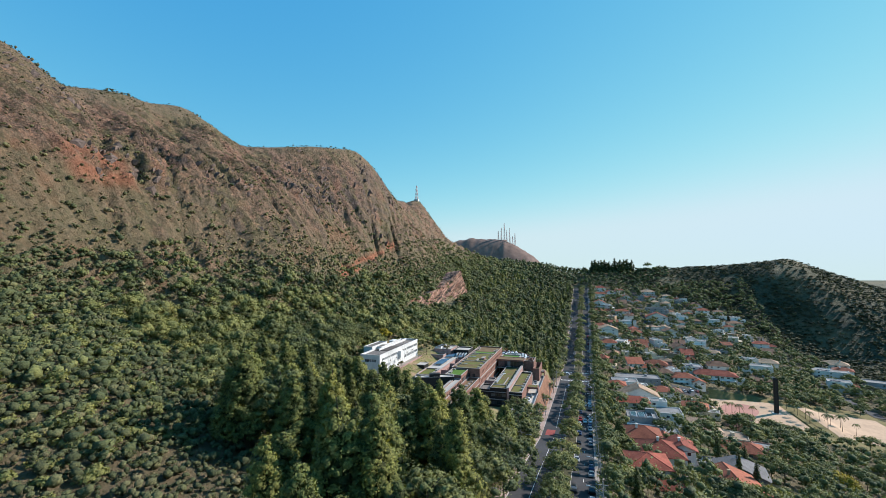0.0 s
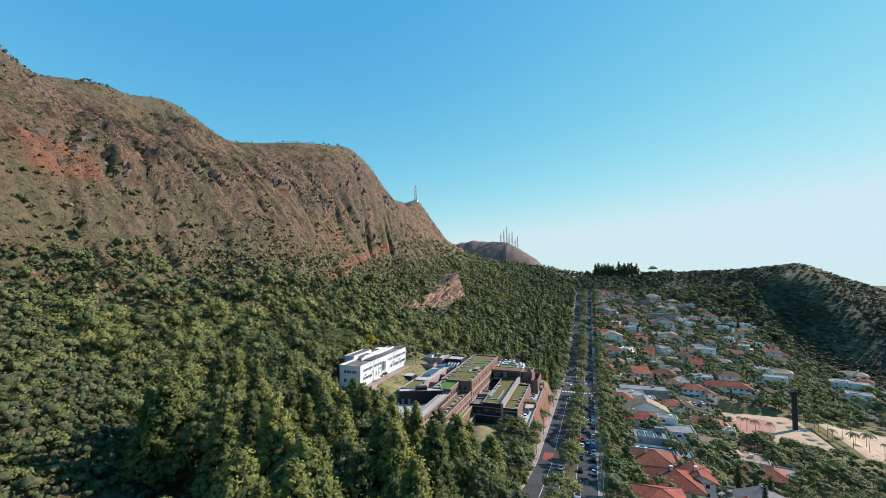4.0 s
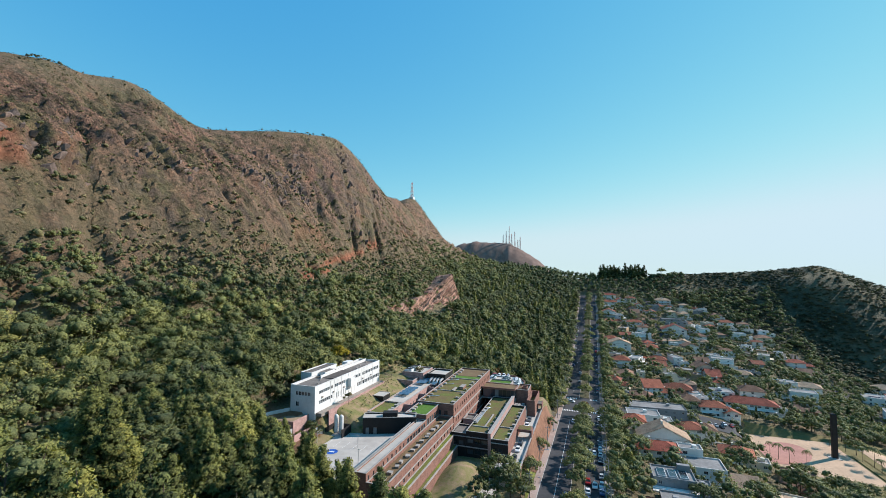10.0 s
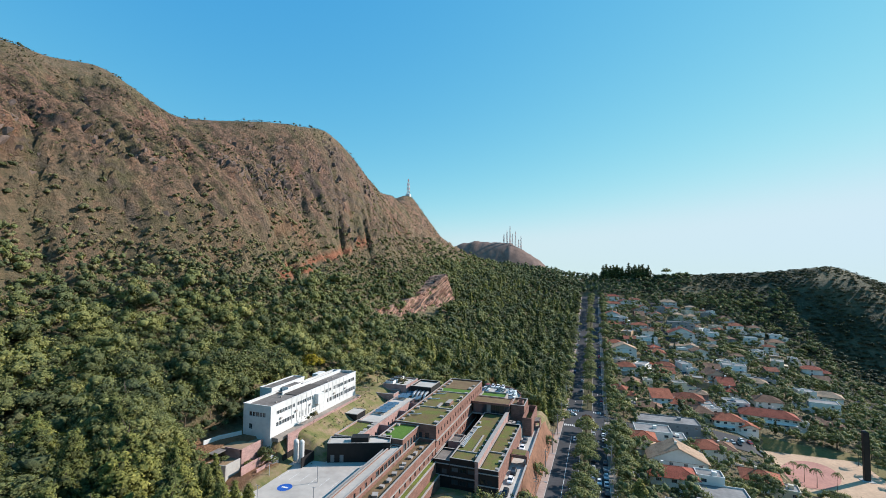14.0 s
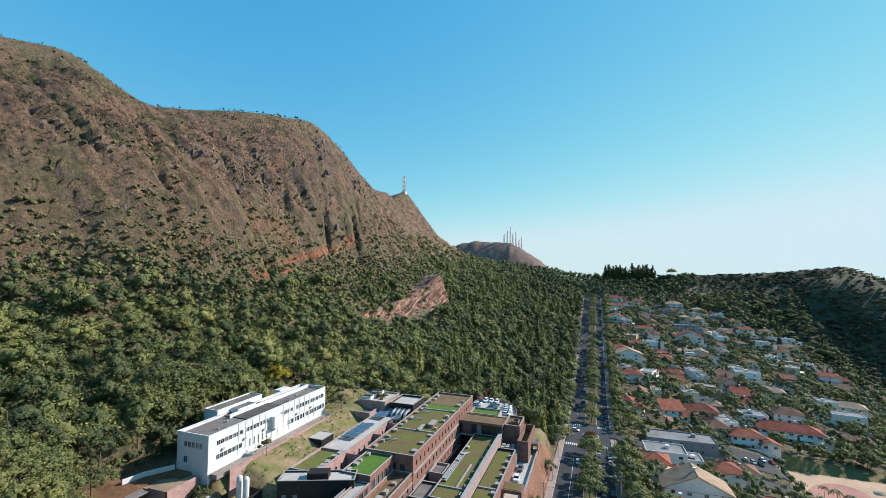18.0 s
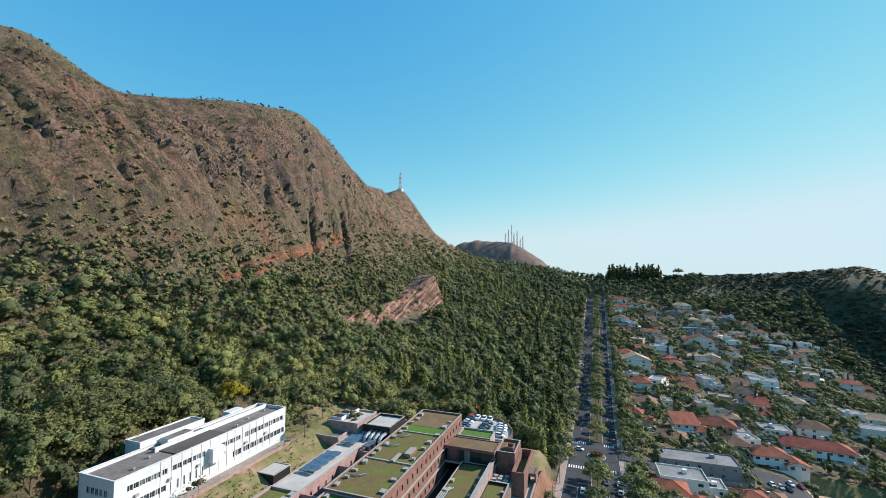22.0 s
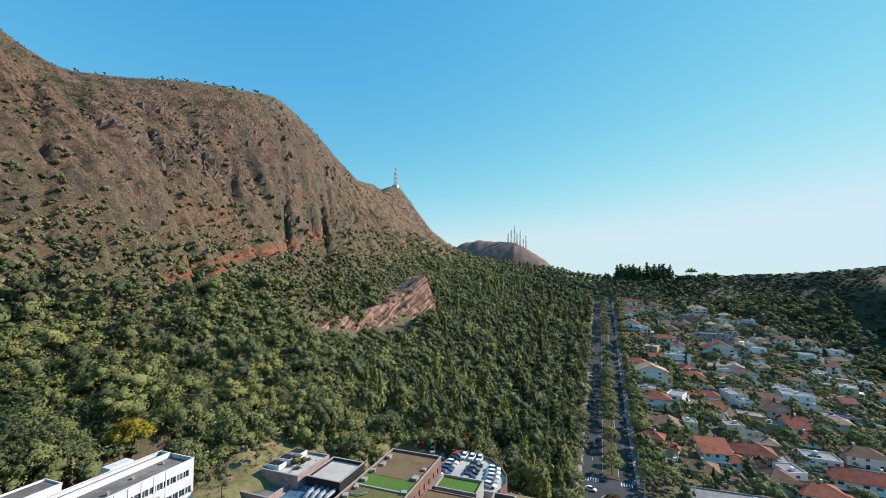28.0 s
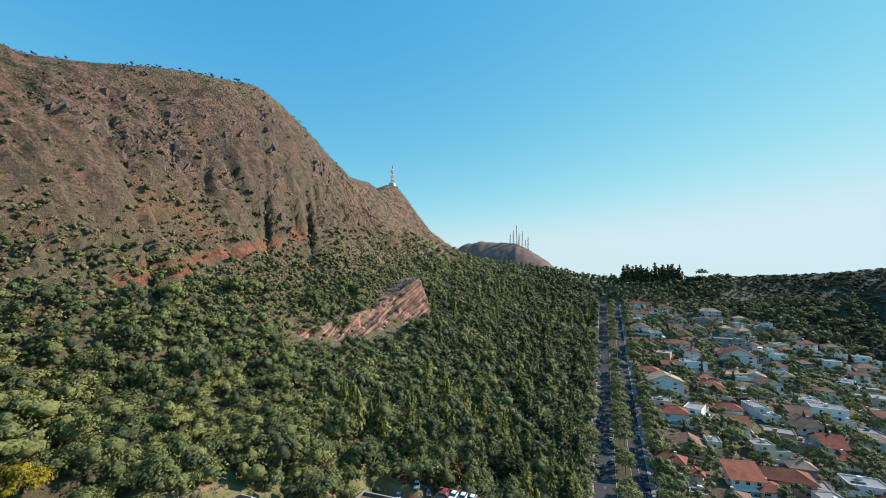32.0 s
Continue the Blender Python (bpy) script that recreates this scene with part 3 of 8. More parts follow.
def conifer_sprays(rng, tall, wide, tiers, cards, size, tint=0.45):
    """Whorls of drooping sprays on a ragged cone; cards is the number of sprays."""
    f = 1 - np.sqrt(rng.random(cards)) * 0.93
    f = np.clip(f + 0.02, 0.0, 0.985)
    turn = rng.uniform(0, 2 * math.pi, cards)
    tier = np.floor(f * tiers)
    in_tier = f * tiers - tier
    arm = 0.80 + 0.17 * np.sin(turn * (3 + tier % 3) + tier * 2.1 + tint * 20) + 0.14 * np.sin(turn * 2 + tier * 0.9 + tint * 11)
    r = wide * 0.5 * np.minimum((1 - f) ** 0.52, (f + 0.12) * 2.6) * arm * (1.06 - 0.26 * in_tier)
    r = r * (0.55 + 0.5 * np.sqrt(rng.random(cards))) + 0.12
    lean = 0.04 * wide * np.sin(f * 4 + tint * 9)
    mid = np.stack([np.cos(turn) * r + lean, np.sin(turn) * r, tall * (0.08 + 0.92 * f) - 0.16 * r], -1)
    out = np.stack([np.cos(turn), np.sin(turn), 0 * turn], -1)
    normal = out * 0.75 + np.array((0, 0, 0.55)) + rng.normal(size=(cards, 3)) * 0.33
    normal /= np.linalg.norm(normal, axis=-1, keepdims=True)
    along_ = out + np.array((0, 0, -0.45)) + rng.normal(size=(cards, 3)) * 0.35
    side = np.cross(normal, along_)
    side /= np.linalg.norm(side, axis=-1, keepdims=True) + 1e-9
    up = np.cross(side, normal)
    s = (size * rng.uniform(0.6, 1.4, cards))[:, None]
    corners = np.stack([mid - up * s * 1.3, mid + side * s * 0.55, mid + up * s * 1.3, mid - side * s * 0.55], 1)
    # tint differs by tier and spray; lower tiers painted lighter, as if sunlit
    tints = np.clip(tint + 0.12 * rng.normal(size=int(tiers) + 1)[tier.astype(int)] + 0.12 * rng.normal(size=cards) + 0.2 * (0.4 - f), 0, 1)
    levels = np.linspace(0.16, 0.9, 9)
    c = np.stack([0.04 * wide * np.sin(levels * 4 + tint * 9), 0 * levels, tall * (0.08 + 0.92 * levels)], -1)
    girth = wide * 0.3 * (1 - levels) ** 0.8
    return corners, tints, c, np.stack([girth, girth, 0 * girth + tall * 0.1], -1)


def conifer_crown(rng, tall, wide, tiers, cards, size, tint=0.45):
    corners, tints, c, girth = conifer_sprays(rng, tall, wide, tiers, cards, size, tint)
    # cores at half tint paint the dark inside the cone
    return leaf_mesh("crown", corners, tints, MAT_PINE, (c, girth * np.array((1.15, 1.15, 1.0))), np.full(len(c), tint * 0.5))


def pine_crown(rng, tall, wide, clumps, cards, size, tint=0.45, blunt=0.62):
    """A broad pine: feathery clumps of needles heaped on a blunt cone."""
    f = np.clip(1 - rng.random(clumps) ** 0.62 * 0.98, 0.02, 0.96)
    turn = np.arange(clumps) * 2.4 + rng.uniform(-0.5, 0.5, clumps)
    reach = wide * 0.5 * np.minimum((1 - f) ** blunt, (f + 0.14) * 3.0)
    out = reach * rng.uniform(0.5, 0.95, clumps)
    c = np.stack([np.cos(turn) * out, np.sin(turn) * out, tall * (0.12 + 0.84 * f) - 0.1 * out], -1)
    s = wide * rng.uniform(0.085, 0.15, clumps) * (0.45 + 0.65 * (1 - f) ** 0.5)
    r = np.stack([s, s, s * rng.uniform(0.75, 1.15, clumps)], -1)
    levels = np.linspace(0.1, 0.86, 8)
    lc = np.stack([0 * levels, 0 * levels, tall * (0.12 + 0.84 * levels)], -1)
    g = wide * 0.27 * (1 - levels) ** 0.9 + 0.05
    corners, facing = leaf_cards(rng, c, r, cards, size, 0.35, 0.42, np.stack([0 * f, 0 * f, c[:, 2] - 1.5], -1))
    own = np.clip(tint + rng.normal(size=clumps) * 0.13, 0, 1)
    # clump cores and middle column tinted down to paint the shade within
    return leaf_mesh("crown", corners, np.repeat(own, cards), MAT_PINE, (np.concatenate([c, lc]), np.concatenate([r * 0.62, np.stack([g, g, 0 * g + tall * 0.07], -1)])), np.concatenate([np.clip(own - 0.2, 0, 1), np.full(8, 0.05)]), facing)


def palm_crown(rng, tall, fronds=15, length=2.6):
    corners = []
    for k in range(fronds):
        t = k * 2.4
        rise = rng.uniform(0.1, 0.9)
        out = Vector((math.cos(t), math.sin(t), 0))
        side = Vector((-math.sin(t), math.cos(t), 0))
        prev = Vector((0, 0, tall))
        for s in range(7):
            f = (s + 1) / 7
            p = Vector((0, 0, tall)) + out * length * f + Vector((0, 0, length * (rise * f - 1.25 * f * f)))
            for sgn in (-1, 1):
                tip = prev.lerp(p, 0.7) + side * sgn * length * 0.24 * math.sin(math.pi * min(0.96, f * 0.85 + 0.1)) + Vector((0, 0, -0.22 * length * f))
                corners.append([prev, p, p * 0.35 + tip * 0.65, tip])
            prev = p
    corners = np.array([[tuple(v) for v in q] for q in corners])
    return leaf_mesh("crown", corners, np.clip(0.4 + rng.normal(size=len(corners)) * 0.12, 0, 1), MAT_LEAF)


LEAF_RNG = np.random.default_rng(5)
TREE_KINDS = {}


def tree_kind(key, trunk, crown, name, label, category="tree"):
    TREE_KINDS[key] = (trunk, crown, name, label, category)


for k in range(5):
    tall, wide = (19, 17, 21, 15, 18)[k], (9.4, 8.4, 10.0, 8.8, 10.2)[k]
    tree_kind(f"pine{k}", trunk_mesh("trunk", LEAF_RNG, tall, 0.28, 4, 1.2), pine_crown(LEAF_RNG, tall, wide, 170, 36, 0.19, 0.34 + 0.1 * k, (0.8, 0.66, 0.9, 0.6, 0.74)[k]), "conifer_tree", "tall broad feathery green pine in the grove below the hospital")
for k in range(2):
    tree_kind(f"farpine{k}", trunk_mesh("trunk", LEAF_RNG, 18, 0.28, 3, 1.2), pine_crown(LEAF_RNG, 18, (12.0, 13.5)[k], 90, 16, 0.32, 0.2 + 0.15 * k, 0.62), "conifer_tree", "tall dark conifer rising out of the woods")
for k in range(5):
    tall, wide = (11, 9, 13, 8, 10)[k], (8.5, 7.5, 9.5, 7, 10)[k]
    tree_kind(f"broad{k}", trunk_mesh("trunk", LEAF_RNG, tall, 0.25, 6, wide * 0.3), broad_crown(LEAF_RNG, tall, wide, 34, 36, 0.31, tint=(0.42, 0.6, 0.5, 0.7, 0.36)[k], lobe=0.2), "broadleaf_tree", "spreading green broadleaf tree with a rounded uneven crown")
for k in range(3):
    tall, wide = (13, 11, 15)[k], (8.5, 7.5, 9.0)[k]
    tree_kind(f"grove{k}", trunk_mesh("trunk", LEAF_RNG, tall, 0.25, 7, wide * 0.3, 0.25), broad_crown(LEAF_RNG, tall, wide, 70, 40, 0.17, tint=(0.3, 0.45, 0.6)[k], low=0.2, lobe=0.15), "grove_tree", "leafy tree mixed among the conifers of the grove")
for k in range(3):
    tall, wide = (6, 4.6, 7)[k], (5, 4, 5.6)[k]
    tree_kind(f"small{k}", trunk_mesh("trunk", LEAF_RNG, tall, 0.14, 5, wide * 0.28), broad_crown(LEAF_RNG, tall, wide, 22, 34, 0.27, tint=(0.55, 0.4, 0.7)[k], lobe=0.2, low=0.25), "garden_tree", "small leafy garden tree between the houses")
tree_kind("street0", trunk_mesh("trunk", LEAF_RNG, 8, 0.22, 6, 2.0), broad_crown(LEAF_RNG, 8.5, 6.6, 44, 40, 0.2, tint=0.6, lobe=0.18), "street_tree", "leafy green street tree on the avenue's median")
tree_kind("street1", trunk_mesh("trunk", LEAF_RNG, 6.5, 0.18, 6, 1.6), broad_crown(LEAF_RNG, 7, 5.6, 38, 40, 0.2, tint=0.5, lobe=0.18), "street_tree", "leafy green street tree on the avenue's median")
for k in range(2):
    tall = (9, 12)[k]
    tree_kind(f"palm{k}", trunk_mesh("trunk", LEAF_RNG, tall, 0.17, 0, 0), palm_crown(LEAF_RNG, tall * 0.9, 16, (2.6, 3.0)[k]), "palm_tree", "slender palm with arching green fronds")
tree_kind("cypress", trunk_mesh("trunk", LEAF_RNG, 9, 0.16, 0, 0), conifer_crown(LEAF_RNG, 11, 3.0, 14, 700, 0.3, 0.1), "cypress_tree", "narrow dark green cypress beside the houses")
tree_kind("yellow", trunk_mesh("trunk", LEAF_RNG, 9, 0.25, 6, 2.6), broad_crown(LEAF_RNG, 10, 8.5, 46, 44, 0.25, MAT_YELLOW, 0.5, 0.25, 0.18), "blossoming_tree", "tree in full yellow blossom at the forest edge")
tree_kind("rust", trunk_mesh("trunk", LEAF_RNG, 7.5, 0.18, 5, 1.6), broad_crown(LEAF_RNG, 8, 4.4, 8, 50, 0.42, MAT_RUST, 0.5), "autumn_tree", "slender tree with rust-brown leaves")
tree_kind("bare", trunk_mesh("trunk", LEAF_RNG, 6.5, 0.16, 14, 3.2, 0.2), broad_crown(LEAF_RNG, 7, 6, 7, 9, 0.35, MAT_SCRUB, 0.6), "bare_tree", "half-bare small tree with thin grey branches")


def plant(key, x, y, scale=1.0, turn=None, group="", z=None, label=""):
    trunk, crown, name, words, category = TREE_KINDS[key]
    root = new(name)
    turn = random.uniform(0, 360) if turn is None else turn
    wide = scale * random.uniform(0.9, 1.12)
    root.matrix_world = Matrix.Translation((x, y, ground_at(x, y) if z is None else z)) @ pose(0, 0, 0, 0, 0, turn) @ Matrix.Diagonal((wide, wide, scale, 1))
    tagged(root, label or words, category, group)
    for piece, data in (("trunk", trunk), ("crown", crown)):
        ob = new(piece, data)
        ob.parent = root
    return root


# ---- woods and scrub of the hillside, one piece of stuff for each belt ----
def in_grounds(x, y):
    """The hospital's grounds, kept clear of the woods."""
    yard = (x > -109) & (x < -14) & (y > 152) & (y < 243) & ~((x < -82) & (y < 160)) & ~((x < -106) & (y < 166))
    back = (x > -94) & (x < -14) & (y >= 243) & (y < 276)
    tail = (x > -72) & (x < -14) & (y >= 276) & (y < 314)
    return yard | back | tail


def scatter(rng, x0, x1, y0, y1, step):
    gx, gy = np.meshgrid(np.arange(x0, x1, step), np.arange(y0, y1, step))
    x = gx + rng.uniform(-0.48, 0.48, gx.shape) * step
    y = gy + rng.uniform(-0.48, 0.48, gx.shape) * step
    return x.ravel(), y.ravel()


def belt(name, label, x, y, tall, wide, cards, size, tint, mat, seed, lobes=3, lumps=True, mid=0.62):
    """Many crowns in one mesh: each a heap of leafy clumps with sprays standing out of them."""
    rng = np.random.default_rng(seed)
    z = height(x, y)
    n = len(x)
    c = np.stack([x, y, z + tall * mid], -1)
    centres, radii = [], []
    for k in range(lobes):
        t = rng.uniform(0, 2 * math.pi, n) + 2.4 * k
        far = rng.uniform(0.02, 0.12, n) if k == 0 else rng.uniform(0.12, 0.4, n)
        s = wide * (rng.uniform(0.3, 0.46, n) if lobes < 4 else rng.uniform(0.18, 0.33, n))
        centres.append(c + np.stack([np.cos(t) * wide * far, np.sin(t) * wide * far, tall * (0.2 - far * rng.uniform(0.3, 1.5, n))], -1))
        radii.append(np.stack([s * rng.uniform(0.7, 1.3, n), s * rng.uniform(0.7, 1.3, n), np.minimum(s * rng.uniform(0.7, 1.2, n), tall * 0.5)], -1))
    centres, radii = np.concatenate(centres), np.concatenate(radii)
    size, tints = np.tile(size, lobes), np.clip(np.tile(tint, lobes) + rng.normal(size=n * lobes) * 0.07, 0, 1)
    corners, facing = leaf_cards(rng, centres, radii, cards, size, 0.25, 0.46, np.tile(c - np.stack([0 * tall, 0 * tall, 0.2 * tall], -1), (lobes, 1)))
    # clump cores tinted darker, painting the shade inside each crown
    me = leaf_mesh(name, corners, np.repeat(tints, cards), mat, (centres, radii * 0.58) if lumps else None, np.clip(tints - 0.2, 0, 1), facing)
    return tagged(new(name, me), label, "trees", kind="stuff")


def face_line(y):
    """The bare rock face's line in plan."""
    return np.interp(y, [350, 380, 410, 458], [-146, -137, -131, -137])


WOOD = np.random.default_rng(9)
x, y = scatter(WOOD, -222, -13, 48, 760, 5.2)
z = height(x, y)
keep = ~in_grounds(x, y) & ~((x > -80) & (y < 165)) & (x < -14 - 4 * (y > 500))
slab = (np.abs(x - face_line(y)) < 7 + 9 * WOOD.random(len(x))) & (y > 350) & (y < 458) & (z > 62) & (z < 96)
line = fractal(x / 26, y / 26, 77, 4)
upper = 1 - smooth_step(64, 118, z + (line - 0.5) * 70 - 34 * smooth_step(500, 640, y))
keep &= ~slab & (WOOD.random(len(x)) < 0.25 + 0.72 * upper) & (upper > 0.02)
x, y, z, line, upper = x[keep], y[keep], z[keep], line[keep], upper[keep]
open_scrub = smooth_step(128, 100, y) * smooth_step(-55, -75, x) * smooth_step(0.6, 0.5, line)
size = (0.35 + 0.65 * upper) * (1 - 0.68 * open_scrub)
tower = WOOD.random(len(x)) ** 2.2
tall = (3.0 + 8.0 * tower) * size * (1 + 0.4 * smooth_step(300, 420, y) * smooth_step(-110, -60, x))
wide = 1.26 * (4.4 + 5.4 * np.maximum(tower, WOOD.random(len(x)) ** 2)) * (0.3 + 0.7 * size)
tint = np.clip(-0.05 + 0.85 * fractal(x / 14, y / 14, 83, 3) + WOOD.normal(size=len(x)) * 0.2 + 0.12 * open_scrub - 0.2 * smooth_step(300, 420, y) * smooth_step(-150, -100, x) + 0.5 * (fractal(x / 45, y / 45, 85, 2) - 0.5) + 0.3 * smooth_step(74, 105, z), 0, 1)
near = np.hypot(x, np.maximum(y - 190, 0)) < 175
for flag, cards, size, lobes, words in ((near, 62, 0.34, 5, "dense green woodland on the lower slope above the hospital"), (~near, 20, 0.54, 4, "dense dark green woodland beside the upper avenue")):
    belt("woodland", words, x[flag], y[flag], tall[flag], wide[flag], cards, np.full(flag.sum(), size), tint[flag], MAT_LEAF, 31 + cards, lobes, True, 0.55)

x, y = scatter(WOOD, -352, -60, 40, 880, 2.7)
z = height(x, y)
thick = fractal(x / 22, y / 30, 91, 4)
hollow = (height(x, y + 7) + height(x, y - 7)) / 2 - z
keep = ~in_grounds(x, y) & (z > 66) & (WOOD.random(len(x)) < 0.30 + 0.5 * smooth_step(0.4, 3.0, hollow) + 0.55 * smooth_step(0.5, 0.62, thick) + 0.4 * smooth_step(120, 88, z) + 0.9 * smooth_step(214, 232, z) * smooth_step(0.53, 0.62, thick))
keep &= ~((np.abs(z - (96 + (y - 299) * 0.245)) < 3.2) & (y > 296) & (y < 402) & (x < -160))
keep &= ~((np.abs(x + 131) < 11) & (y > 366) & (y < 470) & (z > 62) & (z < 96) & (WOOD.random(len(x)) < 0.8))
keep &= x > np.interp(y, [k[0] for k in CREST], [k[1] for k in CREST]) - 9
x, y, z, hollow = x[keep], y[keep], z[keep], hollow[keep]
big = WOOD.random(len(x)) ** 2.4 * np.maximum(0.25 + 0.75 * smooth_step(0.42, 0.6, fractal(x / 16, y / 20, 97, 3)), smooth_step(0.6, 3, hollow))
tall, wide = 0.7 + 3.2 * big ** 1.3, 1.3 + 3.4 * big ** 1.3
tint = np.clip(0.3 + 0.3 * smooth_step(85, 140, z) + WOOD.normal(size=len(x)) * 0.3 - 0.2 * smooth_step(215, 235, z) - 0.3 * smooth_step(0.5, 2.5, hollow), 0, 1)
belt("hillside_scrub", "dry olive and brown scrub bushes dotted over the steep hillside", x, y, tall, wide, 5, 0.24 + 0.18 * big, tint, MAT_SCRUB, 44, 1, True, 0.4)

# green bushes climbing the slope in clumps above the wood
x, y = scatter(WOOD, -300, -118, 60, 560, 3.6)
z = height(x, y)
clump = fractal(x / 24, y / 24, 131, 4)
hollow = (height(x, y + 7) + height(x, y - 7)) / 2 - z
keep = ~in_grounds(x, y) & (z > 74) & (WOOD.random(len(x)) < smooth_step(222, 100, z + 60 * (clump - 0.5)) * (0.2 + 0.8 * smooth_step(0.47, 0.6, clump + 0.03 * hollow)))
keep &= ~((np.abs(z - (96 + (y - 299) * 0.245)) < 4) & (y > 296) & (y < 402)) & ~((np.abs(x - face_line(y)) < 12) & (y > 350) & (y < 458))
x, y, z = x[keep], y[keep], z[keep]
big = WOOD.random(len(x)) ** 1.7 * smooth_step(235, 95, z)
tone = np.clip(0.3 + 0.5 * (fractal(x / 12, y / 12, 133, 3) - 0.5) + WOOD.normal(size=len(x)) * 0.2, 0, 1)
dry = z + 70 * (fractal(x / 30, y / 30, 135, 3) - 0.5) + 14 * WOOD.normal(size=len(x)) > 100
for lot, dress, note, lift in ((~dry, MAT_LEAF, "green bushes in clumps on the slope above the wood", 0.05), (dry, MAT_BRUSH, "olive and dry brown bushes on the upper slope", 0.26)):
    belt("slope_bushes", note, x[lot], y[lot], 1.2 + 4.4 * big[lot], 2.4 + 4.0 * big[lot], 7, 0.24 + 0.14 * big[lot], np.clip(tone[lot] + lift, 0, 1), dress, 52, 3, True, 0.45)

# taller trees standing out of the canopy
x, y = scatter(WOOD, -190, -19, 120, 650, 11.5)
z = height(x, y)
keep = ~in_grounds(x, y) & ~((x > -84) & (y < 170)) & (z < 92 + 30 * smooth_step(480, 640, y)) & (WOOD.random(len(x)) < 0.62) & ~((np.abs(x - face_line(y)) < 14) & (y > 348) & (y < 462))
x, y = x[keep], y[keep]
big = WOOD.random(len(x))
belt("woodland_giants", "tall spreading trees standing out of the woodland canopy", x, y, 9 + 7 * big, 7.0 + 4.5 * WOOD.random(len(x)), 46, np.full(len(x), 0.33), np.clip(0.32 + 0.28 * WOOD.normal(size=len(x)), 0, 1), MAT_LEAF, 52, 8, True, 0.62)

# a stand of conifers mixed into the woods along the upper avenue
x, y = scatter(WOOD, -120, -18, 318, 690, 9.0)
keep = (WOOD.random(len(x)) < 0.25 + 0.5 * smooth_step(0.45, 0.6, fractal(x / 38, y / 38, 93, 3)) + 0.3 * (x > -32)) & ~in_grounds(x, y) & ~((x < -105) & (y < 470))
stand = [conifer_sprays(WOOD, t, w, 10, 260, 0.55, k) for t, w, k in zip(WOOD.uniform(10, 17, keep.sum()), WOOD.uniform(5.5, 8.5, keep.sum()), WOOD.uniform(0.2, 0.75, keep.sum()))]
feet = np.stack([x[keep], y[keep], height(x[keep], y[keep]) - 0.5], -1)
# low tint of the cores paints shade inside the conifers
me = leaf_mesh("conifer_stand", np.concatenate([q[0] + f for q, f in zip(stand, feet)]), np.concatenate([q[1] for q in stand]), MAT_PINE, (np.concatenate([q[2] + f for q, f in zip(stand, feet)]), np.concatenate([q[3] for q in stand])), np.full(9 * len(stand), 0.2))
tagged(new("conifer_stand", me), "tall dark conifers mixed into the woods along the avenue", "trees", kind="stuff")

# saplings and undergrowth closing the gaps under the trees; low tint paints their shade
x, y = scatter(WOOD, -215, -15, 60, 640, 4.3)
z = height(x, y)
keep = ~in_grounds(x, y) & ~((x > -80) & (y < 165)) & (z < 112 + 34 * smooth_step(500, 640, y)) & (x < -17) & ~((np.abs(x - face_line(y)) < 10) & (y > 350) & (y < 458))
x, y = x[keep], y[keep]
big = WOOD.random(len(x))
belt("undergrowth", "green undergrowth filling the floor of the woods, tinted dark for shade", x, y, 2.2 + 2.8 * big, 4.4 + 1.8 * big, 7, 0.36 + 0.12 * big, np.clip(0.0 + 0.45 * fractal(x / 14, y / 14, 83, 3) + WOOD.normal(size=len(x)) * 0.12, 0, 1), MAT_LEAF, 49, 1, True, 0.42)

# weeds and tufts on the bank and meadow by the white building
x, y = scatter(WOOD, -100, -77.8, 194, 276, 1.5)
keep = (((x > -87.4) & (y < 247) & ~((x > -87.6) & (x < -79) & (y > 221.5) & (y < 230))) | ((x < -87.4) & (y > 243))) & (WOOD.random(len(x)) < 0.55 * smooth_step(0.4, 0.6, fractal(x / 5, y / 5, 99, 3)) + 0.12)
x, y = x[keep], y[keep]
big = WOOD.random(len(x)) ** 2
belt("bank_weeds", "weeds and dry tufts on the grass bank", x, y, 0.35 + 1.2 * big, 0.8 + 1.3 * big, 12, 0.14 + 0.08 * big, np.clip(0.5 + 0.25 * WOOD.normal(size=len(x)), 0, 1), MAT_BRUSH, 51, 1, False, 0.45)

# low brush between the trees of the near slope
x, y = scatter(WOOD, -262, -44, 44, 300, 2.3)
z = height(x, y)
keep = ~in_grounds(x, y) & ~((x > -80) & (y > 84)) & (WOOD.random(len(x)) < smooth_step(150, 90, z) * (1 - 0.85 * smooth_step(105, 160, y)))
x, y = x[keep], y[keep]
big = WOOD.random(len(x)) ** 1.6
belt("brushwood", "dense olive and dry brown brush covering the near slope", x, y, 1.2 + 2.8 * big, 2.5 + 2.3 * big, 8, 0.17 + 0.07 * big, np.clip(0.35 + 0.5 * fractal(x / 12, y / 12, 87, 3) + WOOD.normal(size=len(x)) * 0.22 - 0.15, 0, 1), MAT_BRUSH, 48, 2, True, 0.42)

x, y = scatter(WOOD, -222, -112, 200, 540, 2.9)
z = height(x, y)
keep = ~in_grounds(x, y) & (WOOD.random(len(x)) < 0.9 * smooth_step(74, 90, z) * smooth_step(142, 112, z + 30 * (fractal(x / 20, y / 20, 89, 3) - 0.5))) & ~((np.abs(z - (96 + (y - 299) * 0.245)) < 4) & (y > 296) & (y < 402)) & ~((np.abs(x - face_line(y)) < 12) & (y > 350) & (y < 458))
x, y = x[keep], y[keep]
big = WOOD.random(len(x)) ** 1.8
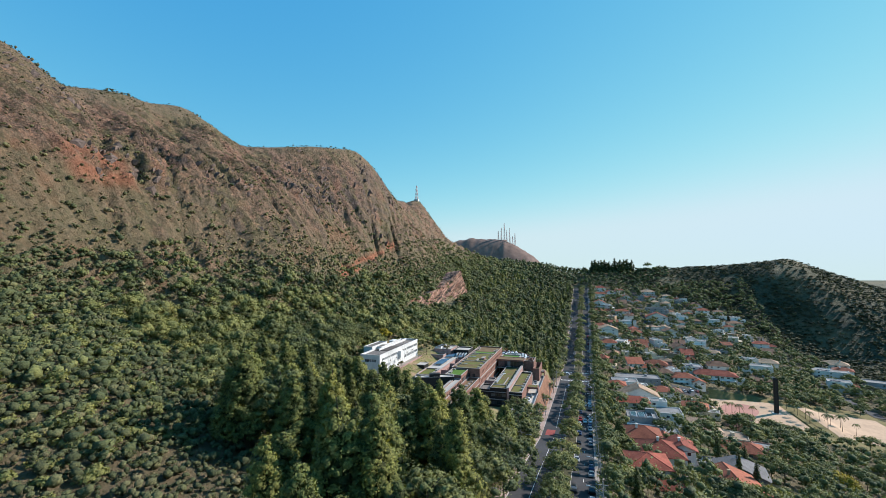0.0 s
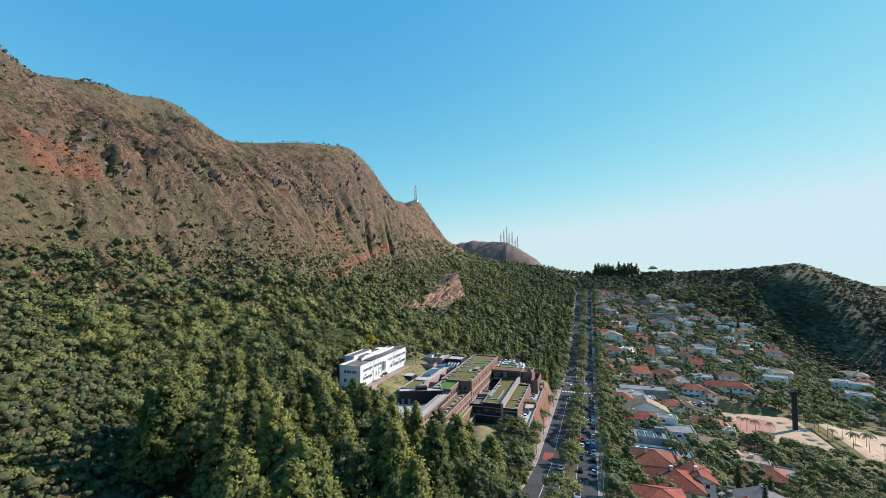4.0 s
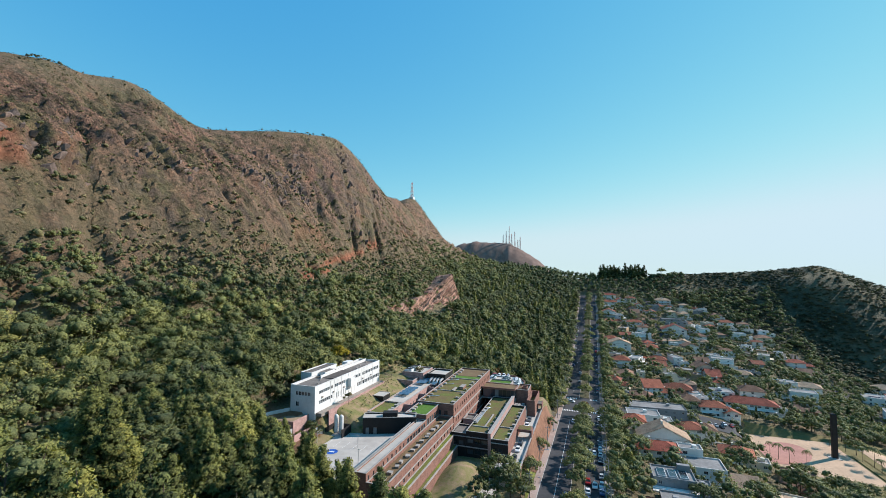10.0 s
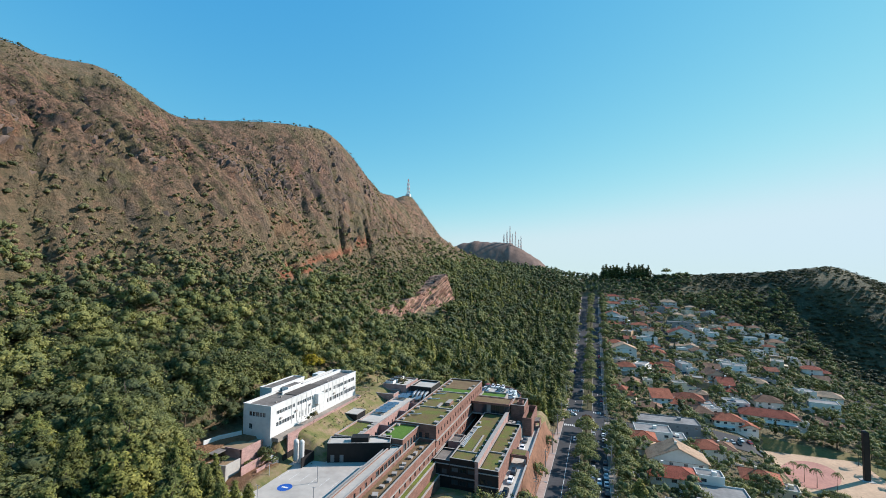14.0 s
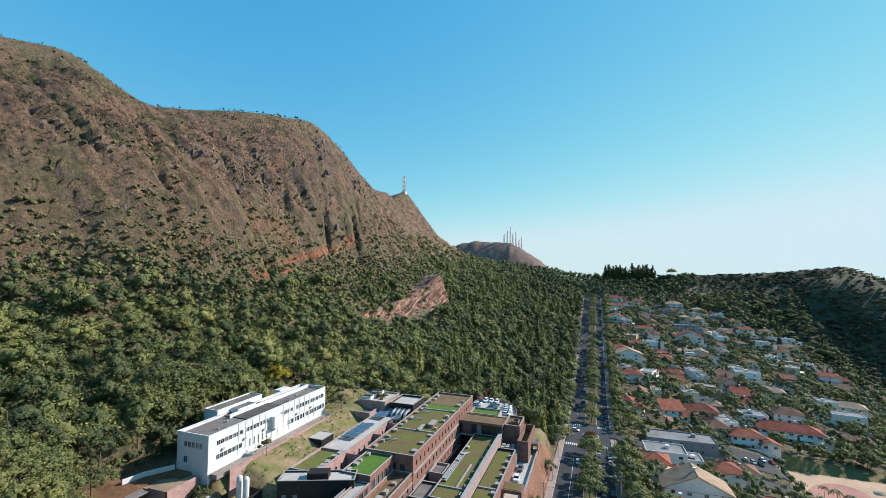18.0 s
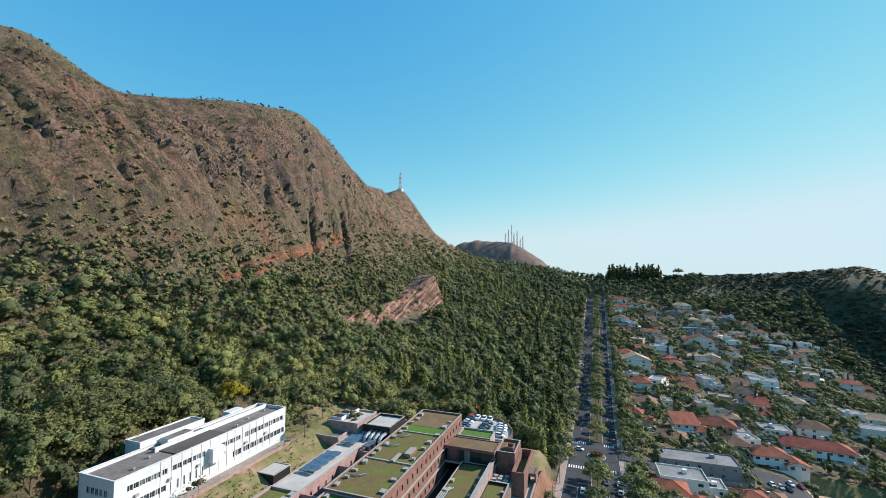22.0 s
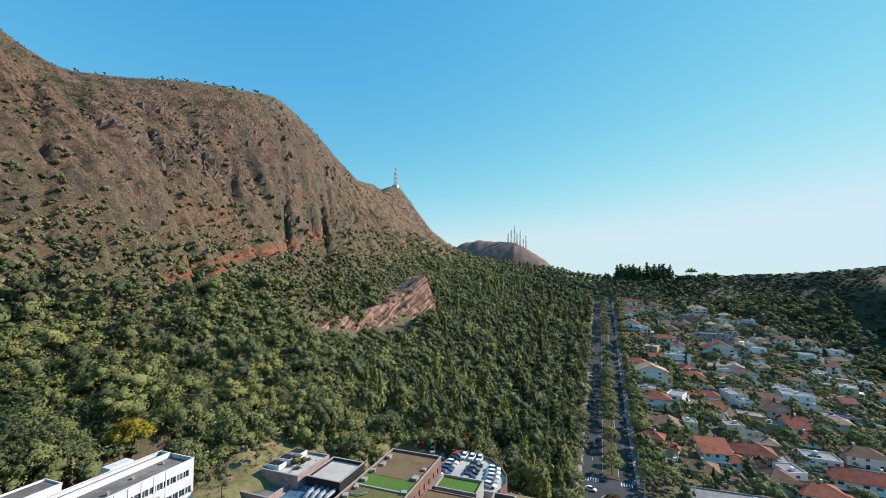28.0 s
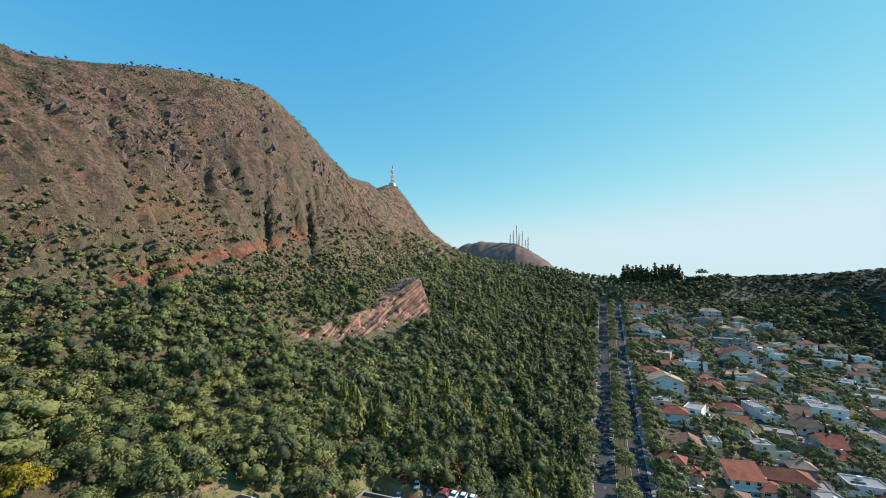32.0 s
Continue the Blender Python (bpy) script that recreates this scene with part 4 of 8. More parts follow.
belt("brushwood", "olive and dry brown brush along the foot of the cliffs", x, y, 1.2 + 3.0 * big, 2.6 + 2.4 * big, 5, 0.24 + 0.1 * big, np.clip(0.3 + 0.5 * fractal(x / 12, y / 12, 87, 3) + WOOD.normal(size=len(x)) * 0.22 + 0.26, 0, 1), MAT_BRUSH, 50, 2, True, 0.42)

x, y = scatter(WOOD, 60, 560, 455, 800, 4.5)
z = height(x, y)
thick = fractal(x / 26, y / 40, 95, 4)
hollow = (height(x + 12, y) + height(x - 12, y)) / 2 - z
keep = (WOOD.random(len(x)) < 0.5 + 0.5 * smooth_step(0.44, 0.54, thick + 0.05 * hollow)) & (z < 130) & (x > np.where(y < 600, 212, np.maximum(60, 212 - 1.3 * (y - 600)))) & ~((x > 192) & (x < 204) & (y < 605))
x, y, hollow = x[keep], y[keep], hollow[keep]
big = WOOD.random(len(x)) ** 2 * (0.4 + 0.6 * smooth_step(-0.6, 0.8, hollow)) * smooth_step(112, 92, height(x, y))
belt("valley_scrub", "green scrub on the hill across the valley, darkened in colour for shade", x, y, 1.2 + 3.6 * big, 6.6 + 3.6 * big, 4, 0.7 + 0.2 * big, np.clip(0.4 - 0.15 * smooth_step(-0.5, 1, hollow) + WOOD.normal(size=len(x)) * 0.2, 0, 1), MAT_VALLEY_SHADE, 45, 2, True, 0.42)

x, y = scatter(WOOD, -130, 130, 690, 830, 6.8)
keep = (x < -16) | (y > 725 + 0.25 * np.maximum(x - 40, 0))
x, y = x[keep], y[keep]
belt("saddle_wood", "dark conifers and broadleaf trees closing the head of the avenue", x, y, (5 + 8 * WOOD.random(len(x))) * (1 - 0.5 * smooth_step(40, 90, x)), 5 + 2.4 * WOOD.random(len(x)), 14, np.full(len(x), 0.9), np.clip(0.1 + WOOD.random(len(x)) * 0.35, 0, 1), MAT_LEAF, 46)

# ---- the grove of tall conifers below the hospital ----
random.seed(21)
x, y = scatter(np.random.default_rng(14), -80, -15, 52, 166, 8.0)
for px, py in zip(x, y):
    if random.random() < 0.05 or (py > 140 and px > -61 and px < -24) or (px < -44 and py < 84):
        continue
    kind = random.randrange(5)
    top = float(np.interp(py, [60, 90, 105, 120, 135, 143, 150, 166], [26, 26, 25, 24, 21.5, 18, 14.5, 10])) * random.uniform(0.74, 1.04)
    if px > -30 and random.random() < 0.35:
        plant("grove%d" % random.randrange(3), px, py, random.uniform(1.0, 1.4), group="grove trees")
    elif random.random() < 0.88:
        plant("pine%d" % kind, px, py, top / (19, 17, 21, 15, 18)[kind], group="grove trees")
    else:
        plant("grove%d" % random.randrange(3), px, py, 0.05 * top * random.uniform(0.9, 1.2), group="grove trees")
for px, py, s in ((-102, 150, 0.9), (-93, 139, 1.0), (-85, 141, 0.9), (-100, 136, 1.0), (-50, 158, 0.62), (-45, 159, 0.6)):
    plant("pine%d" % random.randrange(5), px, py, s, group="grove trees")
x, y = scatter(np.random.default_rng(18), -104, -60, 126, 158, 6.4)
for px, py in zip(x, y):
    if px < -61 or py < 146:
        low = 1.0 if px < -73 else 0.7
        plant(random.choice(("pine0", "pine3", "grove0", "grove1", "grove2")), px, py, low * random.uniform(0.75, 1.05), group="grove trees")
for px, py, s in ((-30, 161, 0.85), (-36, 158, 0.75), (-24, 165, 0.8), (-41, 156, 0.7), (-33, 166, 0.6), (-66, 155, 0.6), (-91, 189, 0.3), (-89.5, 188, 0.35), (-90, 152, 1.0), (-96, 158, 1.05), (-86, 156, 0.8), (-102, 160, 1.0), (-94, 146, 1.1), (-88, 161, 0.95), (-92, 165, 0.8), (-99, 165, 1.0), (-85.5, 164, 0.5), (-104, 155, 1.2), (-98, 150, 1.2), (-88, 146, 1.15), (-95, 169, 0.6), (-102, 171, 0.7), (-108, 168, 0.8), (-111, 178, 0.9), (-112, 188, 0.8), (-110, 160, 1.1)):
    plant("grove%d" % random.randrange(3), px, py, s, group="trees before the hospital", label="leafy tree standing before the hospital")
for px, py, top in ((-92, 150, 13), (-87, 146, 14), (-82, 150, 13), (-77, 147, 14.5), (-72, 150, 13.5), (-67, 147, 15), (-62.5, 149, 13.5), (-57, 140, 18), (-52, 136, 20.5), (-47, 133, 20), (-60, 133, 21.5), (-54, 128, 22.5), (-64, 139, 19), (-68, 131, 21), (-73, 138, 18), (-96, 156, 12), (-88, 155, 11), (-80, 155, 11), (-71, 155, 11.5), (-64, 154, 11)):
    plant("pine%d" % (int(-px) % 5), px, py, top / (19, 17, 21, 15, 18)[int(-px) % 5], group="grove trees", label="broad green pine before the hospital car park")
for k in range(34):
    py = 192 + 1.9 * k + random.uniform(-0.8, 0.8)
    if 231 < py < 249:
        continue
    plant("grove%d" % random.randrange(3), random.uniform(-121, -111.5) + 5 * (py > 243), py, random.uniform(0.55, 0.85), group="trees behind the white building", label="leafy tree of the wood behind the white building")
for k in range(46):
    px, py = random.uniform(-62, -19), random.uniform(335, 560)
    if px > -26 or random.random() < 0.75:
        plant("farpine%d" % random.randrange(2), px, py, random.uniform(0.65, 1.0), group="conifers beside the avenue", label="tall conifer rising out of the woods beside the avenue")
plant("yellow", -113.5, 241.5, 0.86)
for px, py, s in ((-24, 193, 1.15), (-19.5, 190, 0.95), (-27, 186, 0.8)):
    plant("grove0", px, py, s, z=30.6, group="trees before the hospital", label="leafy dark green tree before the entrance court")
plant("rust", -52, 322, 1.1)
for px, py, s in ((-86.5, 244, 1), (-80, 262, 0.9), (-90, 258, 0.8), (-86, 206, 0.7)):
    plant("bare", px, py, s, group="bare trees")

# ---- walls with real openings, windows, roofs ----
def build_tiles(stops, course):
    def build(nt, bsdf):
        col = n_mix(nt, 1.0, n_ramp(nt, n_noise(nt, 2.2, 5, 0.7), stops), n_ramp(nt, n_random(nt), [(0, (0.72, 0.7, 0.7)), (1, (1.15, 1.1, 1.05))]), "MULTIPLY")
        col = n_mix(nt, 1.0, col, n_ramp(nt, n_noise(nt, 0.25, 4, 0.6, 3), [(0.3, (0.62, 0.6, 0.58)), (0.6, (1, 1, 1))]), "MULTIPLY")
        wave = nt.nodes.new("ShaderNodeTexWave")
        wave.wave_type, wave.bands_direction, wave.wave_profile = "BANDS", "Z", "SAW"
        wave.inputs["Scale"].default_value, wave.inputs["Distortion"].default_value, wave.inputs["Detail"].default_value = course, 0.6, 1
        geo = nt.nodes.new("ShaderNodeNewGeometry")
        nt.links.new(geo.outputs["Position"], wave.inputs["Vector"])
        nt.links.new(n_mix(nt, 0.35, col, n_ramp(nt, wave.outputs["Fac"], [(0.0, (0.35, 0.33, 0.32)), (0.35, (1, 1, 1))]), "MULTIPLY"), bsdf.inputs["Base Color"])
        n_bump(nt, bsdf, wave.outputs["Fac"], 0.6, 0.06)
    return build


MAT_TILE_ORANGE = material("orange_clay_tiles", build_tiles([(0.3, (0.21, 0.064, 0.036)), (0.7, (0.38, 0.13, 0.074))], 2.1), 0.9)
MAT_TILE_RED = material("red_clay_tiles", build_tiles([(0.3, (0.22, 0.056, 0.036)), (0.7, (0.37, 0.105, 0.066))], 2.1), 0.9)
MAT_TILE_BROWN = material("weathered_brown_tiles", build_tiles([(0.3, (0.16, 0.09, 0.06)), (0.7, (0.30, 0.18, 0.12))], 2.1), 0.92)
MAT_TILE_BEIGE = material("pale_beige_tiles", build_tiles([(0.3, (0.34, 0.24, 0.16)), (0.7, (0.52, 0.38, 0.26))], 2.1), 0.9)
MAT_TILE_GREY = material("grey_fibre_cement_sheets", build_tiles([(0.3, (0.14, 0.14, 0.145)), (0.7, (0.25, 0.25, 0.25))], 1.0), 0.85)
MAT_CREAM = worn("cream_painted_render", (0.66, 0.58, 0.44), 0.85, 0.08, 0.8, 0.1, 0, 0.15)
MAT_HOUSE_WHITE = worn("whitewashed_house_wall", (0.79, 0.755, 0.70), 0.85, 0.06, 0.8, 0.12, 0, 0.14)
MAT_OCHRE = worn("ochre_painted_render", (0.48, 0.33, 0.2), 0.85, 0.1, 0.8, 0.12, 0, 0.2)
MAT_GREYWALL = worn("grey_rendered_wall", (0.30, 0.30, 0.30), 0.85, 0.12, 0.8, 0.2, 0, 0.2)
MAT_SALMON = worn("salmon_painted_render", (0.55, 0.30, 0.22), 0.85, 0.1, 0.8, 0.12, 0, 0.15)
MAT_SLAB = worn("stained_concrete_roof", (0.27, 0.26, 0.25), 0.9, 0.25, 0.6, 0.35)
MAT_FRAME = worn("pale_window_frame", (0.55, 0.55, 0.55), 0.6, 0.1, 2)
MAT_DARKFRAME = worn("dark_window_frame", (0.06, 0.055, 0.05), 0.6, 0.1, 2)
MAT_WOOD = worn("brown_door_wood", (0.16, 0.08, 0.045), 0.7, 0.3, 3)
MAT_POOL = worn("blue_pool_water", (0.05, 0.28, 0.42), 0.08, 0.1, 2)


def build_glass(nt, bsdf):
    nt.links.new(n_ramp(nt, n_random(nt), [(0, (0.012, 0.016, 0.02)), (0.7, (0.05, 0.06, 0.07)), (1, (0.20, 0.21, 0.21))]), bsdf.inputs["Base Color"])
    bsdf.inputs["Specular IOR Level"].default_value = 0.6


MAT_GLASS = material("dark_window_glass", build_glass, 0.06)
MAT_SOLAR = worn("dark_blue_solar_glass", (0.012, 0.02, 0.05), 0.12, 0.2, 3)


def wall_panel(bm, start, way, length, z0, z1, openings=(), reveal=0.22):
    """One upright wall face from start along way; each opening (a, b, low, high) is cut out and gets its reveal. The outside lies to the right of way."""
    sx, sy = start
    wx, wy = way
    nx_, ny_ = wy, -wx
    def at(a, z, inn=0.0):
        return bm.verts.new((sx + wx * a - nx_ * inn, sy + wy * a - ny_ * inn, z))
    cuts = sorted({0.0, length, *(c for o in openings for c in o[:2])})
    lifts = sorted({z0, z1, *(c for o in openings for c in o[2:4])})
    for a, b in zip(cuts, cuts[1:]):
        solid = [z0]
        for lo, hi in zip(lifts, lifts[1:]):
            hole = any(o[0] <= a + 1e-4 and o[1] >= b - 1e-4 and o[2] <= lo + 1e-4 and o[3] >= hi - 1e-4 for o in openings)
            if hole:
                if lo > solid[0] + 1e-4:
                    bm.faces.new((at(a, solid[0]), at(b, solid[0]), at(b, lo), at(a, lo)))
                solid = [hi]
        if z1 > solid[0] + 1e-4:
            bm.faces.new((at(a, solid[0]), at(b, solid[0]), at(b, z1), at(a, z1)))
    for a, b, lo, hi in (o[:4] for o in openings):
        bm.faces.new((at(a, lo), at(b, lo), at(b, lo, reveal), at(a, lo, reveal)))
        bm.faces.new((at(a, hi, reveal), at(b, hi, reveal), at(b, hi), at(a, hi)))
        bm.faces.new((at(a, lo), at(a, lo, reveal), at(a, hi, reveal), at(a, hi)))
        bm.faces.new((at(b, lo, reveal), at(b, lo), at(b, hi), at(b, hi, reveal)))


WINDOW_MESHES = {}


def frame_grid(xs, zs, deep):
    """A window frame in one piece: every second cell of the grid is open."""
    bm = bmesh.new()
    solid = {(i, j) for i in range(len(xs) - 1) for j in range(len(zs) - 1) if i % 2 == 0 or j % 2 == 0}
    made = {}
    def at(i, j, y):
        if (i, j, y) not in made:
            made[(i, j, y)] = bm.verts.new((xs[i], y, zs[j]))
        return made[(i, j, y)]
    for i, j in solid:
        bm.faces.new([at(*q, -deep) for q in ((i, j), (i + 1, j), (i + 1, j + 1), (i, j + 1))])
        bm.faces.new([at(*q, deep) for q in ((i, j), (i, j + 1), (i + 1, j + 1), (i + 1, j))])
        for p, q, beside in (((i, j), (i + 1, j), (i, j - 1)), ((i + 1, j), (i + 1, j + 1), (i + 1, j)), ((i + 1, j + 1), (i, j + 1), (i, j + 1)), ((i, j + 1), (i, j), (i - 1, j))):
            if beside not in solid:
                bm.faces.new((at(*q, -deep), at(*p, -deep), at(*p, deep), at(*q, deep)))
    return bm


def window_meshes(w, h, bars, mat):
    key = (round(w, 2), round(h, 2), bars, mat.name)
    if key not in WINDOW_MESHES:
        t = 0.07
        bm = frame_grid([0, t] + [w * k / bars + e for k in range(1, bars) for e in (-0.03, 0.03)] + [w - t, w], [0, t, h - t, h], 0.04)
        frame_me = bpy.data.meshes.new("window")
        bm.to_mesh(frame_me)
        bm.free()
        frame_me.materials.append(mat)
        bm = bmesh.new()
        add_box(bm, t, w - t, -0.012, 0.012, t, h - t)
        pane = bpy.data.meshes.new("pane")
        bm.to_mesh(pane)
        bm.free()
        pane.materials.append(MAT_GLASS)
        WINDOW_MESHES[key] = (frame_me, pane)
    return WINDOW_MESHES[key]


def put_window(parent, start, way, a, b, lo, hi, inn=0.16, bars=2, mat=None):
    frame_me, pane = window_meshes(b - a, hi - lo, bars, mat or MAT_FRAME)
    ob = new("window", frame_me)
    ob.parent = parent
    ob.matrix_basis = Matrix.Translation((start[0] + way[0] * a - way[1] * inn, start[1] + way[1] * a + way[0] * inn, lo)) @ Matrix.Rotation(math.atan2(way[1], way[0]), 4, "Z")
    glass = new("pane", pane)
    glass.parent = ob
    return ob


def roof_mesh(kind, w, d, z, pitch=0.42, over=0.95, thick=0.16):
    """A hip, gable or shed roof over a w by d house, with its underside; returns the mesh and its ridge lines."""
    bm = bmesh.new()
    x0, x1, y0, y1 = -w / 2 - over, w / 2 + over, -d / 2 - over, d / 2 + over
    ridges = []
    if kind == "shed":
        rise = (y1 - y0) * pitch * 0.7
        top = [(x0, y0, z), (x1, y0, z), (x1, y1, z + rise), (x0, y1, z + rise)]
        faces = [(0, 1, 2, 3)]
    elif kind == "gable":
        rise = (x1 - x0) / 2 * pitch
        top = [(x0, y0, z), (x1, y0, z), (x1, y1, z), (x0, y1, z), (0, y0, z + rise), (0, y1, z + rise)]
        faces = [(0, 4, 5, 3), (4, 1, 2, 5)]
        ridges = [(top[4], top[5])]
    else:
        if w >= d:
            rise, run = (y1 - y0) / 2 * pitch, (y1 - y0) / 2
            r0, r1 = (x0 + run, 0, z + rise), (x1 - run, 0, z + rise)
            top = [(x0, y0, z), (x1, y0, z), (x1, y1, z), (x0, y1, z), r0, r1]
            faces = [(0, 1, 5, 4), (1, 2, 5), (2, 3, 4, 5), (3, 0, 4)]
        else:
            rise, run = (x1 - x0) / 2 * pitch, (x1 - x0) / 2
            r0, r1 = (0, y0 + run, z + rise), (0, y1 - run, z + rise)
            top = [(x0, y0, z), (x1, y0, z), (x1, y1, z), (x0, y1, z), r0, r1]
            faces = [(0, 1, 4), (1, 2, 5, 4), (2, 3, 5), (3, 0, 4, 5)]
        ridges = [(r0, r1)] + [(top[k], r0 if (k in (0, 3) if w >= d else k in (0, 1)) else r1) for k in range(4)]
    up = [bm.verts.new(v) for v in top]
    low = [bm.verts.new((v[0], v[1], v[2] - thick)) for v in top]
    for f in faces:
        bm.faces.new([up[k] for k in f])
        bm.faces.new([low[k] for k in reversed(f)])
    for a, b in ((0, 1), (1, 2), (2, 3), (3, 0)):
        bm.faces.new((low[a], low[b], up[b], up[a]))
    me = bpy.data.meshes.new("roof")
    bm.normal_update()
    bm.to_mesh(me)
    bm.free()
    return me, ridges, rise


def ridge_mesh(ridges):
    bm = bmesh.new()
    for a, b in ridges:
        a, b = Vector(a), Vector(b)
        n = max(2, int((b - a).length / 0.8))
        side = (b - a).cross(Vector((0, 0, 1))).normalized() * 0.16
        for k in range(n):
            p, q = a.lerp(b, k / n), a.lerp(b, (k + 0.92) / n)
            lift = Vector((0, 0, 0.11))
            vs = [bm.verts.new(v) for v in (p - side, p + lift, p + side, q - side, q + lift * 0.8, q + side)]
            bm.faces.new((vs[0], vs[1], vs[4], vs[3]))
            bm.faces.new((vs[1], vs[2], vs[5], vs[4]))
            bm.faces.new((vs[0], vs[2], vs[1]))
            bm.faces.new((vs[3], vs[4], vs[5]))
    me = bpy.data.meshes.new("ridge_tiles")
    bm.to_mesh(me)
    bm.free()
    return me


def loft_faces(rings):
    """A closed solid between two outlines."""
    bm = bmesh.new()
    lo, hi = [[bm.verts.new(p) for p in ring] for ring in rings]
    for k in range(len(lo)):
        j = (k + 1) % len(lo)
        bm.faces.new((lo[k], lo[j], hi[j], hi[k]))
    bm.faces.new(lo[::-1])
    bm.faces.new(hi)
    bmesh.ops.recalc_face_normals(bm, faces=bm.faces)
    return bm


ROOF_WORDS = {"orange_clay_tiles": "orange clay tile", "red_clay_tiles": "red clay tile", "weathered_brown_tiles": "weathered brown tile", "pale_beige_tiles": "pale beige tile", "grey_fibre_cement_sheets": "grey sheet", "stained_concrete_roof": "flat concrete"}
WALL_WORDS = {"cream_painted_render": "cream", "whitewashed_house_wall": "white", "ochre_painted_render": "ochre", "grey_rendered_wall": "grey", "salmon_painted_render": "salmon"}
HOUSE_PLOTS = []


def volume(root, rng, w, d, storeys, roof, roof_mat, wall_mat, cx=0.0, cy=0.0, base=0.0, sunk=4.0, door=True, far=0.0):
    """One block of a house: walls with windows set in their openings, and its roof."""
    tall = storeys * 2.75 + 0.2
    holder = root
    def put(ob, dx=cx, dy=cy, dz=base):
        ob.parent = holder
        ob.matrix_basis = Matrix.Translation((dx, dy, dz)) @ ob.matrix_basis
        return ob
    bm = bmesh.new()
    todo = []
    for start, way, length in (((-w / 2, -d / 2), (1, 0), w), ((w / 2, -d / 2), (0, 1), d), ((w / 2, d / 2), (-1, 0), w), ((-w / 2, d / 2), (0, -1), d)):
        openings = []
        count = max(1, int(length / (rng.uniform(3.4, 4.6) + far)))
        wide = rng.choice((1.2, 1.5, 1.8, 2.2)) if length > 6 else 1.1
        for s in range(storeys):
            for k in range(count):
                mid = length * (k + 0.5) / count
                if rng.random() < 0.12 or way in ((-1, 0), (0, 1)):
                    continue
                low, high = 0.95 + s * 2.75, 2.2 + s * 2.75
                if door and s == 0 and way == (1, 0) and k == count // 2:
                    low, high = 0.02, 2.15
                openings.append((mid - wide / 2, mid + wide / 2, low, high))
        wall_panel(bm, start, way, length, -sunk, tall, openings)
        todo += [(start, way, o) for o in openings]
    if roof == "flat":
        vs = [bm.verts.new(p) for p in ((-w / 2, -d / 2, tall), (w / 2, -d / 2, tall), (w / 2, d / 2, tall), (-w / 2, d / 2, tall))]
        bm.faces.new(vs)
    wall = put(part("wall", bm, wall_mat))
    for start, way, o in todo:
        put(put_window(holder, start, way, *o, bars=2 if o[1] - o[0] < 1.6 else 3, mat=rng.choice((MAT_FRAME, MAT_DARKFRAME))))
    if roof == "flat":
        bm = box(-w / 2 + 0.2, w / 2 - 0.2, -d / 2 + 0.2, d / 2 - 0.2, tall - 0.3, tall + 0.06)
        put(part("roof", bm, roof_mat))
        bm = bmesh.new()
        for a in ((-w / 2 - 0.06, w / 2 + 0.06, -d / 2 - 0.06, -d / 2 + 0.16), (-w / 2 - 0.06, w / 2 + 0.06, d / 2 - 0.16, d / 2 + 0.06), (-w / 2 - 0.06, -w / 2 + 0.16, -d / 2 + 0.165, d / 2 - 0.165), (w / 2 - 0.16, w / 2 + 0.06, -d / 2 + 0.165, d / 2 - 0.165)):
            add_box(bm, *a, tall - 0.05, tall + 0.55)
        put(part("parapet", bm, wall_mat))
        if rng.random() < 0.7:
            tx, ty = rng.uniform(-w / 4, w / 4), rng.uniform(-d / 4, d / 4)
            put(part("water_tank", box(tx - 0.9, tx + 0.9, ty - 0.8, ty + 0.8, tall + 0.06, tall + 1.5, 0.1), wall_mat))
        if rng.random() < 0.15:
            for k in range(rng.randrange(2, 5)):
                bm = box(-0.8, 0.8, -0.5, 0.5, -0.03, 0.03)
                ob = part("solar_panel", bm, MAT_SOLAR)
                ob.matrix_basis = Matrix.Translation((-w / 3 + 1.75 * k, -d / 5, tall + 0.42)) @ Matrix.Rotation(radians(22), 4, "X")
                put(ob)
    else:
        me, ridges, rise = roof_mesh(roof, w, d, tall, rng.uniform(0.36, 0.5))
        me.materials.append(roof_mat)
        ob = new("roof", me)
        put(ob)
        if ridges:
            me = ridge_mesh(ridges)
            me.materials.append(roof_mat)
            cap = new("ridge_tiles", me)
            cap.parent = ob
        if roof == "gable":
            for yy in (-d / 2 + 0.01, d / 2 - 0.21):
                rim = ((-w / 2, tall - 0.02), (w / 2, tall - 0.02), (0, tall + rise * 0.9))
                bm = loft_faces([[(px_, yy + k, pz_) for px_, pz_ in rim] for k in (0, 0.2)])
                put(part("gable_wall", bm, wall_mat))
        if roof == "shed":
            r2 = rise * d / (d + 1.9)
            rim = ((-d / 2, tall - 0.02), (d / 2, tall - 0.02), (d / 2, tall + r2))
            bm = loft_faces([[(k, py_, pz_) for py_, pz_ in rim] for k in (-w / 2, w / 2)])
            put(part("gable_wall", bm, wall_mat))
        elif rng.random() < 0.6:
            hx, hy = rng.uniform(-w / 5, w / 5), rng.uniform(-d / 6, d / 6)
            bm = box(hx - 0.4, hx + 0.4, hy - 0.35, hy + 0.35, tall + 0.1, tall + rise + 0.9)
            add_box(bm, hx - 0.52, hx + 0.52, hy - 0.47, hy + 0.47, tall + rise + 0.9, tall + rise + 1.05)
            put(part("chimney", bm, wall_mat))
    return tall


